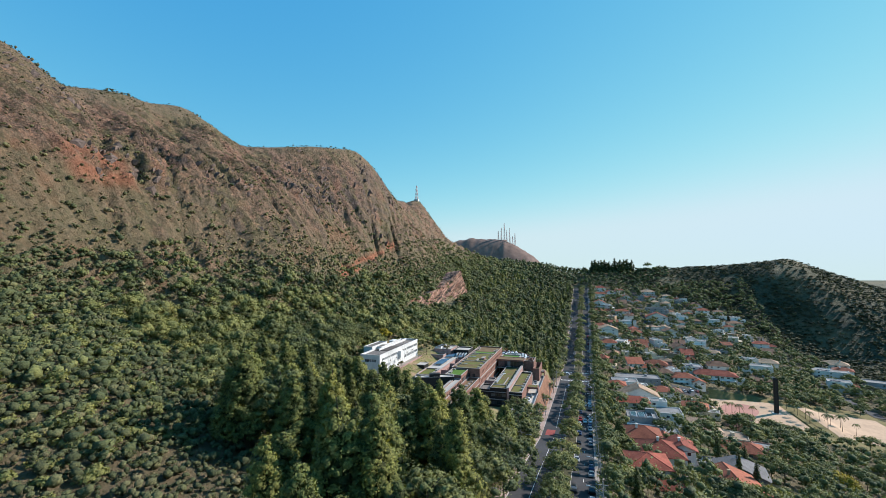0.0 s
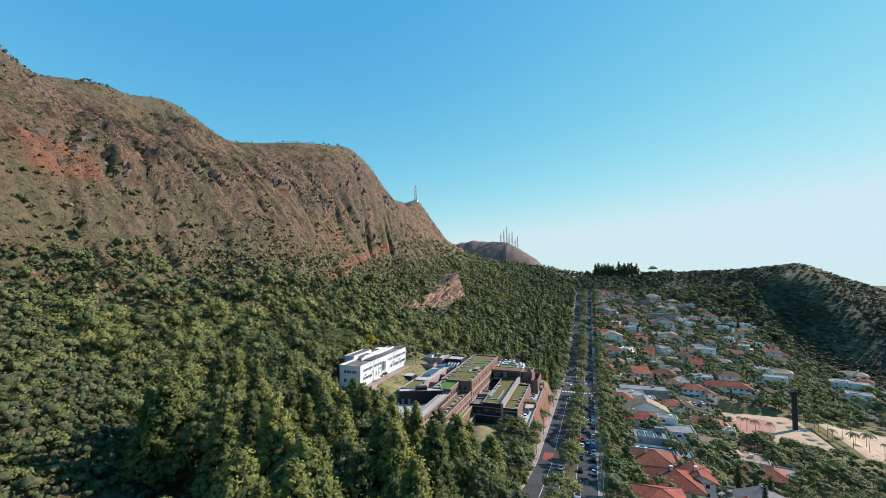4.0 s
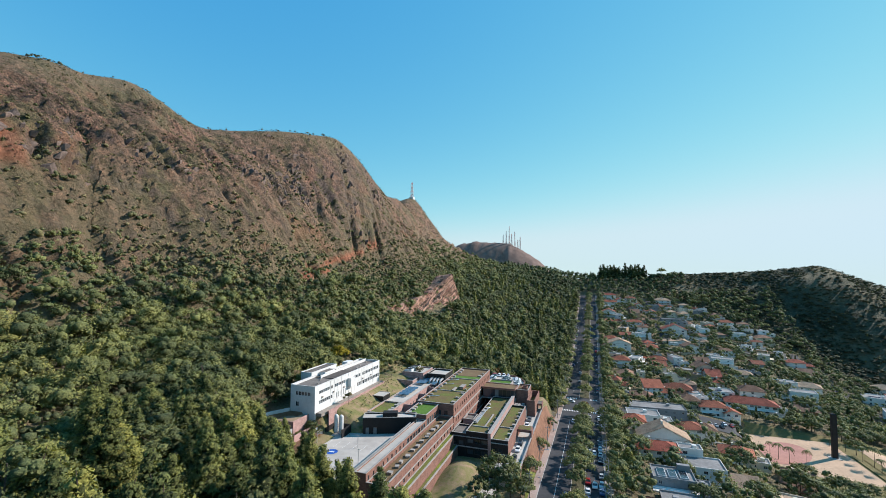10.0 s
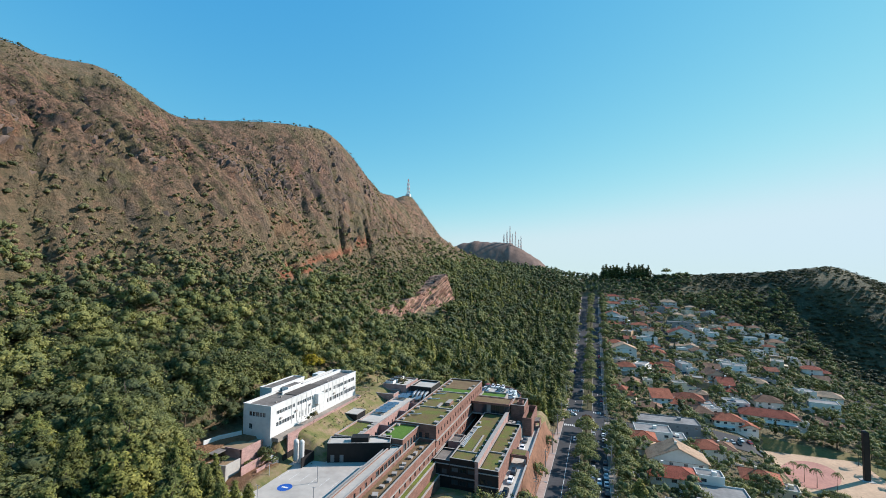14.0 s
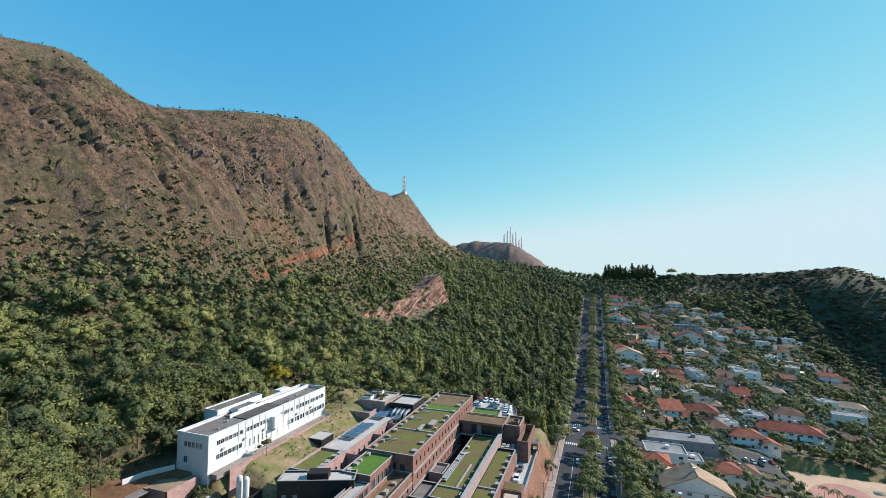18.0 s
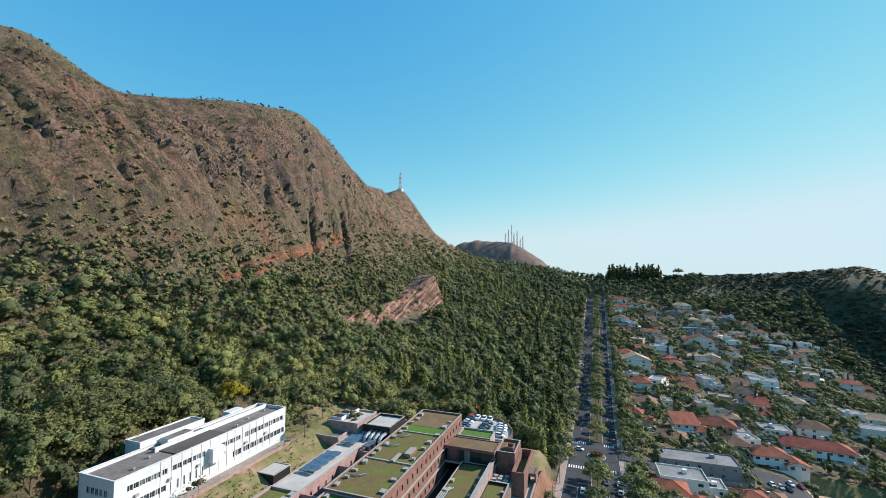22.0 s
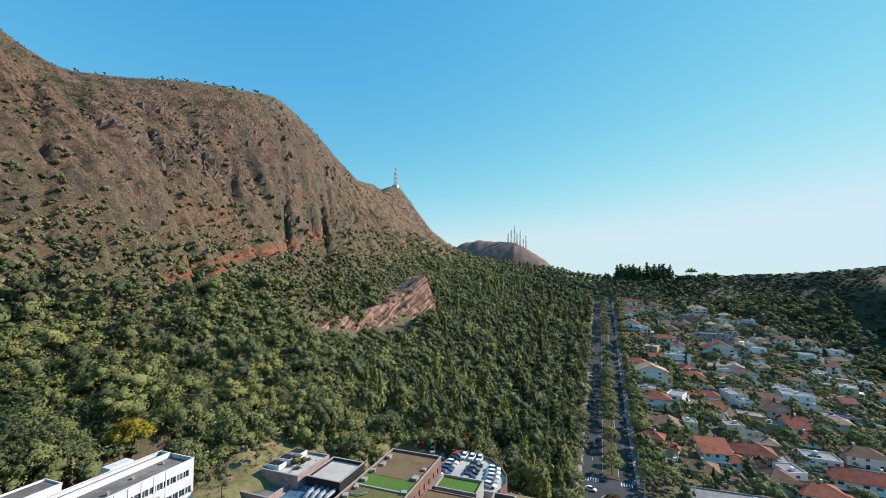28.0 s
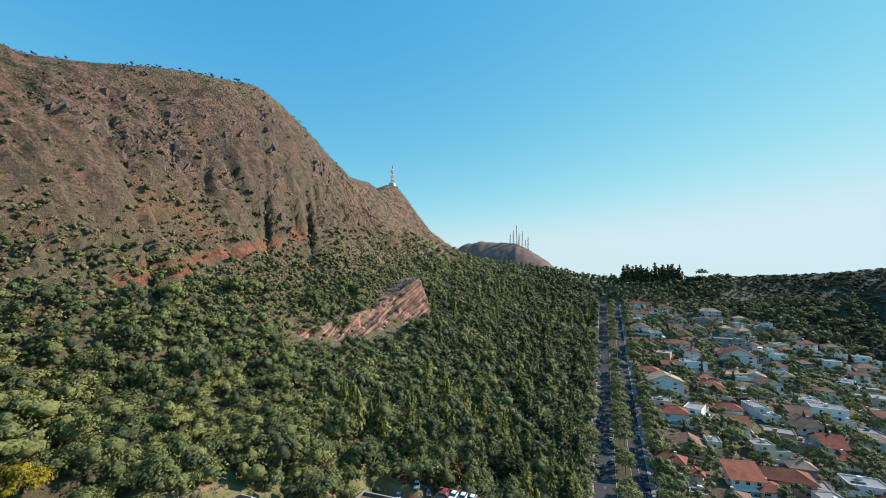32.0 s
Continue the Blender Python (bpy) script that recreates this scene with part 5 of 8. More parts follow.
def house(x, y, w, d, storeys=2, roof="hip", roof_mat=None, wall_mat=None, turn=0.0, wing=None, words="", drop=0.0):
    """A house on the slope; wing: a second block beside it (dx, dy, w, d, storeys, roof)."""
    rng = random.Random(int(x * 31 + y * 17))
    roof_mat, wall_mat = roof_mat or MAT_TILE_ORANGE, wall_mat or MAT_HOUSE_WHITE
    if roof == "flat" and roof_mat is MAT_TILE_ORANGE:
        roof_mat = MAT_SLAB
    label = words or "%s %s-storey house with a %s roof" % (WALL_WORDS.get(wall_mat.name, "pale"), {1: "one", 2: "two", 3: "three"}[storeys], ROOF_WORDS.get(roof_mat.name, "tiled"))
    z = ground_at(x, y) - drop - (0.9 if y > 380 else 0.7)
    w, d = w * 0.98, d * 1.04
    if not wing and rng.random() < 0.75:
        side = rng.choice((-1, 1))
        wing = (side * (w * 0.5 + 2.2), rng.uniform(-2.5, 2.0), rng.uniform(6, 9), rng.uniform(6, 9), max(1, storeys - 1), rng.choice(("flat", roof if roof != "shed" else "hip", "hip")))
    root = thing("house", label, "house", (x, y, z), turn, "houses of the hillside town")
    far = 3.0 if y > 440 or x > 130 else 0.0
    tall = volume(root, rng, w, d, storeys, roof, roof_mat, wall_mat, far=far)
    if wing:
        dx, dy, ww, wd, ws, wr = wing
        volume(root, rng, ww, wd, ws, wr, MAT_SLAB if wr == "flat" else (MAT_TILE_ORANGE if roof_mat is MAT_SLAB else roof_mat), wall_mat, dx, dy, -0.02, door=False, far=far)
    if rng.random() < 0.3:
        bm = box(-w / 2, w / 2 * rng.uniform(0.2, 1.0), -d / 2 - 3.0, -d / 2 - 0.02, tall * 0.45, tall * 0.45 + 0.18)
        part("terrace_slab", bm, wall_mat, root)
        for k in range(2):
            part("terrace_post", box(-w / 2 + 0.2 + k * w * 0.5, -w / 2 + 0.45 + k * w * 0.5, -d / 2 - 2.9, -d / 2 - 2.65, -4, tall * 0.45 - 0.003), wall_mat, root)
    # garden wall towards the street below
    bm = bmesh.new()
    gx, gy = w / 2 + 2.2, d / 2 + 3.0
    add_box(bm, -gx, gx, -gy - 0.1, -gy + 0.1, -4, 0.9)
    add_box(bm, -gx - 0.1, -gx + 0.1, -gy + 0.105, gy, -4, 0.9)
    root_wall = part("garden_wall", bm, wall_mat, root)
    HOUSE_PLOTS.append((x, y, max(w, d) / 2 + (2.5 if not wing else 4.5)))
    return root


O, R_, B, E_, G_ = MAT_TILE_ORANGE, MAT_TILE_RED, MAT_TILE_BROWN, MAT_TILE_BEIGE, MAT_TILE_GREY
Wh, Cr, Oc, Gr, Sa = MAT_HOUSE_WHITE, MAT_CREAM, MAT_OCHRE, MAT_GREYWALL, MAT_SALMON
# beside the avenue, from the near end uphill
house(24, 156, 12, 11, 2, "hip", R_, Wh, 4, (3, -9, 9, 8, 1, "hip"))
house(31, 181, 15, 13, 2, "hip", R_, Wh, 0, (8, 6, 9, 9, 2, "gable"))
house(52, 173, 17, 13, 1, "gable", O, Oc, 6)
house(60, 193, 17, 11, 1, "gable", G_, Gr, -8, (-11, 3, 8, 9, 1, "flat"))
house(27, 200, 14, 12, 2, "hip", O, Wh, 0, (9, 0, 8, 11, 1, "gable"))
house(32, 219, 14, 10, 1, "flat", MAT_SLAB, Gr, 0)
glazed = house(31, 236, 14, 10, 2, "flat", MAT_SLAB, Gr, 0, words="grey two-storey house with glass skylights on its roof")
for k in range(3):
    part("skylight", box(-5.2 + 3.6 * k, -2.4 + 3.6 * k, -3.6, 2.6, 5.79, 6.2, 0.05), MAT_FRAME, glazed, "white-framed glass skylight")
    for j in range(4):
        part("skylight_pane", box(-5.0 + 3.6 * k, -2.6 + 3.6 * k, -3.4 + 1.5 * j, -2.05 + 1.5 * j, 6.203, 6.24), MAT_GLASS, glazed)
part("roof_room", box(2.0, 6.2, 2.9, 4.7, 5.79, 8.0, 0.04), MAT_GREYWALL, glazed)
part("terrace", box(-7.4, 7.4, -9.4, -5.35, -4, 3.1), MAT_HOUSE_WHITE, glazed, "white terrace before the house")
for k in range(7):
    part("terrace_rail_post", box(-7.2 + 2.35 * k, -7.1 + 2.35 * k, -9.35, -9.25, 3.1, 4.1), MAT_FRAME, glazed)
part("terrace_rail", box(-7.25, 7.05, -9.35, -9.25, 4.103, 4.18), MAT_FRAME, glazed)
house(46, 262, 15, 11, 2, "flat", MAT_SLAB, Wh, 0, (-3, 9, 9, 6, 3, "flat"))
house(30, 268, 16, 9, 2, "hip", R_, Wh, 3)
house(35, 290, 22, 10, 2, "gable", E_, Wh, 90 - 88, (-10, 8, 8, 8, 2, "hip"))
house(24, 308, 10, 9, 2, "hip", O, Wh, 0)
house(52, 322, 12, 10, 2, "hip", O, Wh, 12, (8, 5, 8, 7, 1, "gable"))
house(40, 352, 32, 12, 2, "flat", MAT_SLAB, Gr, 2, words="long flat grey concrete house with a stained roof deck")
house(30, 326, 17, 11, 2, "flat", MAT_SLAB, Wh, 2, words="white flat-roofed house with rows of air-conditioning units")
house(35, 386, 14, 10, 1, "hip", B, Cr, -6)
house(44, 403, 12, 9, 2, "shed", O, Wh, 8, words="white house with a steep single-pitch orange roof")
house(62, 413, 17, 11, 2, "hip", O, Sa, -3)
house(64, 390, 12, 11, 2, "hip", B, Cr, 10)
house(106, 412, 30, 12, 2, "hip", R_, Wh, -6, words="long white villa with an arched front and red hip roof")
house(77, 387, 16, 11, 2, "hip", O, Wh, 5, (10, -3, 9, 8, 1, "gable"))
house(92, 424, 14, 10, 2, "flat", MAT_SLAB, Wh, 0)
house(114, 439, 16, 11, 2, "hip", B, Wh, 0)
house(27, 500, 20, 12, 3, "gable", E_, Wh, 6, words="large white three-storey house with a tent-like beige roof")
house(55, 514, 14, 11, 2, "hip", O, Wh, 0)
house(56, 462, 15, 9, 2, "gable", O, Wh, 90)
house(58, 487, 14, 9, 1, "hip", O, Wh, 0)
house(26, 458, 14, 10, 2, "hip", O, Wh, 4)
house(29, 428, 17, 10, 1, "gable", B, Cr, 0, (10, 2, 6, 8, 2, "flat"))
house(51, 553, 19, 11, 2, "flat", MAT_SLAB, Wh, 4)
house(87, 584, 24, 12, 2, "gable", R_, Wh, 0)
house(113, 602, 22, 12, 2, "flat", MAT_SLAB, Wh, 6, (2, 3, 5, 5, 3, "flat"), words="white flat-roofed house with a square turret")
house(90, 620, 22, 11, 2, "flat", G_, Gr, 0)
house(90, 688, 20, 11, 2, "hip", E_, Wh, 0, words="white villa with a row of columns below the ridge")
house(26, 706, 17, 10, 2, "hip", R_, Wh, 0)
house(24, 664, 19, 9, 2, "hip", O, Wh, 0)
house(22, 618, 15, 10, 2, "gable", O, Wh, 0)
house(52, 632, 19, 9, 1, "gable", B, Oc, 90)
house(21, 590, 15, 9, 1, "hip", O, Cr, 0)
house(48, 588, 15, 10, 2, "hip", O, Wh, 0)
house(93, 537, 13, 10, 2, "gable", B, Wh, 10)
house(114, 511, 17, 11, 2, "flat", MAT_SLAB, Wh, -8)
house(95, 500, 20, 10, 1, "gable", B, Gr, 90)
house(91, 477, 15, 11, 2, "gable", B, Cr, 14)
house(94, 459, 17, 9, 2, "gable", R_, Wh, 90)
house(119, 476, 14, 10, 2, "hip", E_, Wh, -6)
house(120, 491, 20, 9, 1, "flat", MAT_SLAB, Gr, 0)
house(147, 634, 16, 10, 2, "hip", O, Wh, 0)
house(152, 608, 15, 9, 2, "flat", MAT_SLAB, Wh, 0)
house(166, 636, 11, 9, 2, "hip", B, Wh, 0)
house(176, 612, 15, 9, 2, "hip", B, Cr, 10)
house(188, 566, 15, 10, 2, "hip", R_, Wh, -8)
house(188, 548, 18, 10, 1, "gable", B, Gr, 90)
house(167, 486, 17, 11, 2, "hip", E_, Wh, -14)
house(153, 484, 11, 9, 2, "flat", MAT_SLAB, Wh, 0)
house(152, 455, 17, 10, 3, "flat", MAT_SLAB, Wh, -10, (-12, -2, 10, 9, 2, "flat"))
house(135, 425, 15, 10, 1, "hip", B, Oc, 0)
house(60, 328, 11, 9, 2, "hip", B, Wh, 0)
house(67, 297, 13, 10, 2, "hip", O, Cr, -10)
house(74, 257, 16, 11, 1, "flat", E_, Cr, -12, words="low beige house with flat pale roofs")
house(74, 237, 16, 11, 1, "hip", O, Sa, -6, (9, 5, 8, 8, 1, "flat"))
house(88, 290, 15, 10, 1, "gable", B, Cr, 70)
house(60, 256, 8, 8, 1, "shed", E_, Wh, 0)
house(219, 494, 26, 14, 2, "flat", MAT_SLAB, Wh, -18, (10, 10, 14, 10, 2, "hip"), words="broad white villa stepping up the opposite hillside")
house(237, 526, 20, 12, 2, "hip", E_, Wh, -18)
house(208, 455, 16, 11, 3, "flat", MAT_SLAB, Wh, -18)
house(240, 470, 18, 11, 2, "flat", MAT_SLAB, Gr, -18)
# further houses filling the rows between the streets
fill = random.Random(4)
for row in range(18):
    for col in range(10):
        hx, hy = 20 + col * 18 + fill.uniform(-5, 5), 405 + row * 17 + fill.uniform(-5, 5)
        w, d = fill.uniform(9, 14), fill.uniform(7, 10)
        kind = fill.choice(("hip", "hip", "gable", "flat", "flat"))
        tone, wall = fill.choice((O, O, R_, B, E_)), fill.choice((Wh, Wh, Wh, Cr, Oc, Gr))
        if kind == "flat":
            tone = MAT_SLAB
        if fill.random() < 0.2 or hx > 90 + (hy - 400) * 0.5 or hx > 190 or hy > 722 - 0.6 * max(0, hx - 60) or any(math.hypot(hx - a, hy - b) < r + max(w, d) / 2 - 3.0 for a, b, r in HOUSE_PLOTS):
            continue
        house(hx, hy, w, d, fill.choice((1, 2, 2)), kind, tone, wall, fill.choice((0, 0, 90)) + fill.uniform(-22, 22))

# ---- materials of the hospital ----
def build_brick(dark, light):
    def build(nt, bsdf):
        geo = nt.nodes.new("ShaderNodeNewGeometry")
        stretch = nt.nodes.new("ShaderNodeVectorMath")
        stretch.operation = "MULTIPLY"
        stretch.inputs[1].default_value = (0.5, 0.5, 3.0)
        nt.links.new(geo.outputs["Position"], stretch.inputs[0])
        rows = n_noise(nt, 1.3, 6, 0.75, 0, stretch.outputs[0])
        col = n_ramp(nt, rows, [(0.3, dark), (0.7, light)])
        streak = n_noise(nt, 0.5, 3, 0.6, 3)
        col = n_mix(nt, 1.0, col, n_ramp(nt, streak, [(0.3, (0.7, 0.7, 0.72)), (0.6, (1.05, 1, 1))]), "MULTIPLY")
        nt.links.new(col, bsdf.inputs["Base Color"])
        n_bump(nt, bsdf, rows, 0.4, 0.05)
    return build


MAT_BRICK = material("red_brown_brick", build_brick((0.15, 0.078, 0.06), (0.29, 0.165, 0.125)), 0.92)
MAT_PINK = material("pink_brick", build_brick((0.29, 0.18, 0.16), (0.44, 0.30, 0.265)), 0.92)
MAT_BLACK = worn("black_cladding", (0.022, 0.02, 0.02), 0.6, 0.25, 0.7, 0.2)
MAT_COPING = worn("pale_coping", (0.36, 0.33, 0.30), 0.85, 0.15, 1.0, 0.2)
MAT_DECK = worn("pale_concrete_deck", (0.50, 0.46, 0.41), 0.9, 0.12, 0.5, 0.25)
MAT_ROOFMAT = worn("weathered_roof_felt", (0.21, 0.185, 0.165), 0.9, 0.3, 0.7, 0.4)
MAT_STEEL = worn("galvanised_steel", (0.5, 0.51, 0.52), 0.35, 0.12, 2.0)
MAT_STEEL.node_tree.nodes["Principled BSDF"].inputs["Metallic"].default_value = 0.7
MAT_BLUEGLASS = worn("blue_glass_louvre", (0.10, 0.17, 0.24), 0.12, 0.3, 1.5)
MAT_BLUEPAINT = worn("blue_road_paint", (0.02, 0.10, 0.42), 0.8, 0.2, 2.0)
MAT_MUD = worn("bare_red_soil", (0.27, 0.14, 0.085), 0.95, 0.3, 0.6, 0.3, 0.4)


def build_turf(stops):
    def build(nt, bsdf):
        col = n_ramp(nt, n_noise(nt, 0.22, 7, 0.7), stops)
        nt.links.new(n_mix(nt, 1.0, col, n_ramp(nt, n_noise(nt, 3.0, 4, 0.7, 2), [(0.3, (0.65, 0.65, 0.65)), (0.7, (1.2, 1.2, 1.1))]), "MULTIPLY"), bsdf.inputs["Base Color"])
        n_bump(nt, bsdf, n_noise(nt, 5, 4, 0.7, 3), 0.6, 0.1)
    return build


MAT_TURF = material("patchy_roof_grass", build_turf([(0.3, (0.13, 0.085, 0.045)), (0.47, (0.15, 0.115, 0.045)), (0.6, (0.12, 0.135, 0.028)), (0.75, (0.19, 0.18, 0.05))]), 0.95)
MAT_LAWN = material("bright_roof_lawn", build_turf([(0.3, (0.07, 0.14, 0.018)), (0.7, (0.10, 0.19, 0.025))]), 0.95)
MAT_MOSS = material("yellow_green_moss", build_turf([(0.32, (0.15, 0.10, 0.05)), (0.5, (0.13, 0.15, 0.03)), (0.72, (0.22, 0.24, 0.02))]), 0.95)
MAT_DRYTURF = material("dry_brown_roof_grass", build_turf([(0.3, (0.13, 0.08, 0.045)), (0.6, (0.19, 0.13, 0.07)), (0.8, (0.15, 0.14, 0.05))]), 0.95)

SIDES = {"front": lambda a: ((a[0], a[2]), (1, 0), a[1] - a[0]), "right": lambda a: ((a[1], a[2]), (0, 1), a[3] - a[2]), "back": lambda a: ((a[1], a[3]), (-1, 0), a[1] - a[0]), "left": lambda a: ((a[0], a[3]), (0, -1), a[3] - a[2])}


def rim(bm, x0, x1, y0, y1, z0, z1, t=0.35):
    for a in ((x0, x1, y0, y0 + t), (x0, x1, y1 - t, y1), (x0, x0 + t, y0 + t + 0.003, y1 - t - 0.003), (x1 - t, x1, y0 + t + 0.003, y1 - t - 0.003)):
        add_box(bm, *a, z0, z1)


def wing(root, x0, x1, y0, y1, z0, roof_z, top, wall_mat, roof_mat, rows=None, coping=MAT_COPING, mats=None, frame_mat=None):
    """A flat-roofed block: four walls with openings, a roof sunk behind its parapet, a coping on top.
    rows: side -> list of (low, high, width, gap, first, last) bands of windows."""
    rows, mats = rows or {}, mats or {}
    box4 = (x0, x1, y0, y1)
    for side, cut in SIDES.items():
        start, way, length = cut(box4)
        openings = []
        for low, high, wide, gap, first, last in rows.get(side, ()):
            a = first
            while a + wide <= min(last, length - 0.4):
                openings.append((a, a + wide, low, high))
                a += wide + gap
        bm = bmesh.new()
        wall_panel(bm, start, way, length, z0, top - 0.12, openings, 0.3)
        part("wall", bm, mats.get(side, wall_mat), root)
        for o in openings:
            put_window(root, start, way, *o, inn=0.22, bars=max(1, round((o[1] - o[0]) / 1.1)), mat=frame_mat or MAT_DARKFRAME)
    bm = box(x0 + 0.02, x1 - 0.02, y0 + 0.02, y1 - 0.02, roof_z - 0.3, roof_z)
    part("roof", bm, roof_mat, root)
    bm = bmesh.new()
    rim(bm, x0 - 0.06, x1 + 0.06, y0 - 0.06, y1 + 0.06, top - 0.12, top, 0.42)
    part("coping", bm, coping, root)
    if top - roof_z > 0.3:
        bm = bmesh.new()
        rim(bm, x0 + 0.02, x1 - 0.02, y0 + 0.02, y1 - 0.02, roof_z, top - 0.124, 0.28)
        part("parapet", bm, wall_mat, root)


def roof_unit(name, label, x, y, z, w, d, h, mat, turn=0.0, cap=True):
    root = thing(name, label, "roof equipment", (x, y, z), turn, "equipment on the hospital roofs")
    part("casing", box(-w / 2, w / 2, -d / 2, d / 2, 0, h, min(w, d, h) * 0.08), mat, root)
    if cap:
        part("lid", box(-w / 2 - 0.08, w / 2 + 0.08, -d / 2 - 0.08, d / 2 + 0.08, h + 0.003, h + 0.09), MAT_COPING, root)
    bm = bmesh.new()
    for k in range(4):
        add_box(bm, -w / 2 + 0.1, w / 2 - 0.1, -d / 2 - 0.03, -d / 2 - 0.003, h * (0.2 + 0.17 * k), h * (0.2 + 0.17 * k) + h * 0.07)
    part("louvre", bm, MAT_STEEL, root)
    return root


def duct(label, points, r, mat, sides=8, name="duct"):
    """A bent pipe or duct along points, resting on its feet."""
    bm = bmesh.new()
    pts = [Vector(p) for p in points]
    rings = []
    for k, p in enumerate(pts):
        way = ((pts[min(k + 1, len(pts) - 1)] - p).normalized() + (p - pts[max(k - 1, 0)]).normalized()).normalized()
        side = way.cross(Vector((0, 0, 1)))
        side = side.normalized() if side.length > 1e-3 else Vector((1, 0, 0))
        up = side.cross(way).normalized()
        rings.append([bm.verts.new(p + side * math.cos(t) * r + up * math.sin(t) * r) for t in np.linspace(0, 2 * math.pi, sides, endpoint=False)])
    for lo, hi in zip(rings, rings[1:]):
        for k in range(sides):
            bm.faces.new((lo[k], lo[(k + 1) % sides], hi[(k + 1) % sides], hi[k]))
    bm.faces.new(rings[0][::-1])
    bm.faces.new(rings[-1])
    return tagged(part(name, bm, mat), label, "duct", "ducts on the hospital roofs")


# ---- long main wing ----
main = thing("hospital_wing", "long red brick hospital wing with a grassed flat roof", "building", (0, 0, 0), 0, "hospital wings")
wing(main, -63.2, -47.8, 221, 284, 31, 48.3, 49, MAT_BRICK, MAT_TURF, {"right": [(45.4, 46.9, 0.9, 2.3, 2, 61), (41.2, 42.7, 0.9, 2.3, 3, 61), (37.0, 38.4, 0.9, 2.3, 24, 61)], "front": [(43.6, 46.2, 1.6, 1.1, 8.6, 14)], "left": [(45.2, 46.6, 1.2, 3.5, 4, 58)]})
for z in (44.1, 39.9, 35.8):
    part("string_course", box(-47.8, -47.35, 221, 284, z - 0.22, z), MAT_COPING, main)
for y, w in ((240.5, 0.0), (262.5, 0.0)):
    part("roof_kerb", box(-62.7, -48.4, y, y + 0.5, 48.3, 48.62), MAT_COPING, main)
part("roof_lawn", box(-62.6, -48.4, 263.2, 268.5, 48.3, 48.36), MAT_LAWN, main, "brighter green strip of roof grass")
part("dry_bed", box(-62.6, -48.4, 269.0, 283.4, 48.3, 48.36), MAT_DRYTURF, main, "dry brown roof bed")

lawn = thing("hospital_wing", "lower hospital wing with a bright green roof lawn", "building", (0, 0, 0), 0, "hospital wings")
wing(lawn, -62.6, -54, 207.5, 220.96, 31, 47.9, 48.4, MAT_BRICK, MAT_LAWN, {"right": [(44.2, 46.6, 1.9, 0.55, 0.6, 13)], "left": [(43.5, 45.5, 1.4, 2.2, 1, 12)]}, mats={"left": MAT_PINK})
terrace = thing("hospital_wing", "red brick hospital wing stepping down in planted terraces", "building", (0, 0, 0), 0, "hospital wings")
wing(terrace, -53.95, -48.0, 163, 220.96, 31, 43.2, 44.4, MAT_BRICK, MAT_DRYTURF, {"right": [(39.9, 41.4, 1.0, 2.6, 4, 56)], "front": [(37, 39, 1.2, 1.2, 1, 5)]})
part("ledge", box(-48.0, -46.3, 170, 221, 31, 38.6), MAT_BRICK, terrace)
part("ledge_coping", box(-46.62, -46.24, 170, 221, 38.603, 39.0), MAT_COPING, terrace)
part("ledge_planting", box(-47.9, -46.7, 170.2, 220.8, 38.6, 38.95), MAT_MOSS, terrace)
part("ledge", box(-46.3, -44.8, 178, 218, 30, 34.9), MAT_BRICK, terrace)
part("ledge_planting", box(-46.2, -45.2, 178.2, 217.8, 34.903, 35.2), MAT_MOSS, terrace)
part("ledge_coping", box(-45.15, -44.74, 178, 218, 34.903, 35.3), MAT_COPING, terrace)
for z in (41.8, 39.4):
    part("string_course", box(-47.995, -47.7, 163, 220.9, z - 0.2, z), MAT_COPING, terrace)
part("end_fin", box(-48.2, -47.4, 160.5, 163, 30, 42.5), MAT_BLACK, terrace)
street_wall = thing("hospital_wing", "red brick wall with a ribbon of windows along the car park", "building", (0, 0, 0), 0, "hospital wings")
wing(street_wall, -57.6, -54, 163, 207.46, 31, 46.2, 46.7, MAT_BRICK, MAT_DECK, {"right": [(43.9, 45.6, 0.9, 2.0, 1.0, 26), (43.9, 45.9, 1.9, 0.5, 27, 44)]})

# ---- left galleries, court walls ----
moss = thing("hospital_wing", "pink brick hospital wing with a mossy yellow-green roof", "building", (0, 0, 0), 0, "hospital wings")
wing(moss, -77, -68.6, 204.5, 219, 38, 47.6, 48.2, MAT_PINK, MAT_MOSS, {"right": [(43.6, 45.6, 1.0, 1.7, 1, 13)]})
gallery = thing("hospital_wing", "pink brick gallery with a pale deck roof and blue glass louvres", "building", (0, 0, 0), 0, "hospital wings")
wing(gallery, -77, -68.6, 219.04, 262, 38, 47.6, 48.0, MAT_PINK, MAT_DECK, {"right": [(44.3, 45.9, 0.9, 2.2, 1, 40)]})
for y0, count in ((228.5, 8), (248.2, 7)):
    for k in range(count):
        for side in (0, 1):
            bm = box(-2.45, 2.45 if side else 2.45, -0.74, 0.74, -0.03, 0.03)
            ob = part("glass_louvre", bm, MAT_BLUEGLASS, gallery, "blue glass skylight panel" if k == 0 and side == 0 else "")
            ob.matrix_basis = Matrix.Translation((-75.1 + 1.4 * 0 + (2.55 if side else 0) + 0.6, y0 + k * 1.62, 48.25 + (0.35 if side else 0.15))) @ Matrix.Rotation(radians(14 if k % 2 else -9), 4, "X") @ Matrix.Diagonal((0.5, 1, 1, 1))
for y in (219.4, 235.5, 246.0):
    part("court_wall", box(-68.56, -63.24, y, y + 0.5, 36, 47.4), MAT_PINK, gallery)
tagged(part("court_floor", box(-68.6, -62.6, 203, 262, 37.5, 38), MAT_DECK), "shaded sunken court between the wings", "pavement", kind="structure")

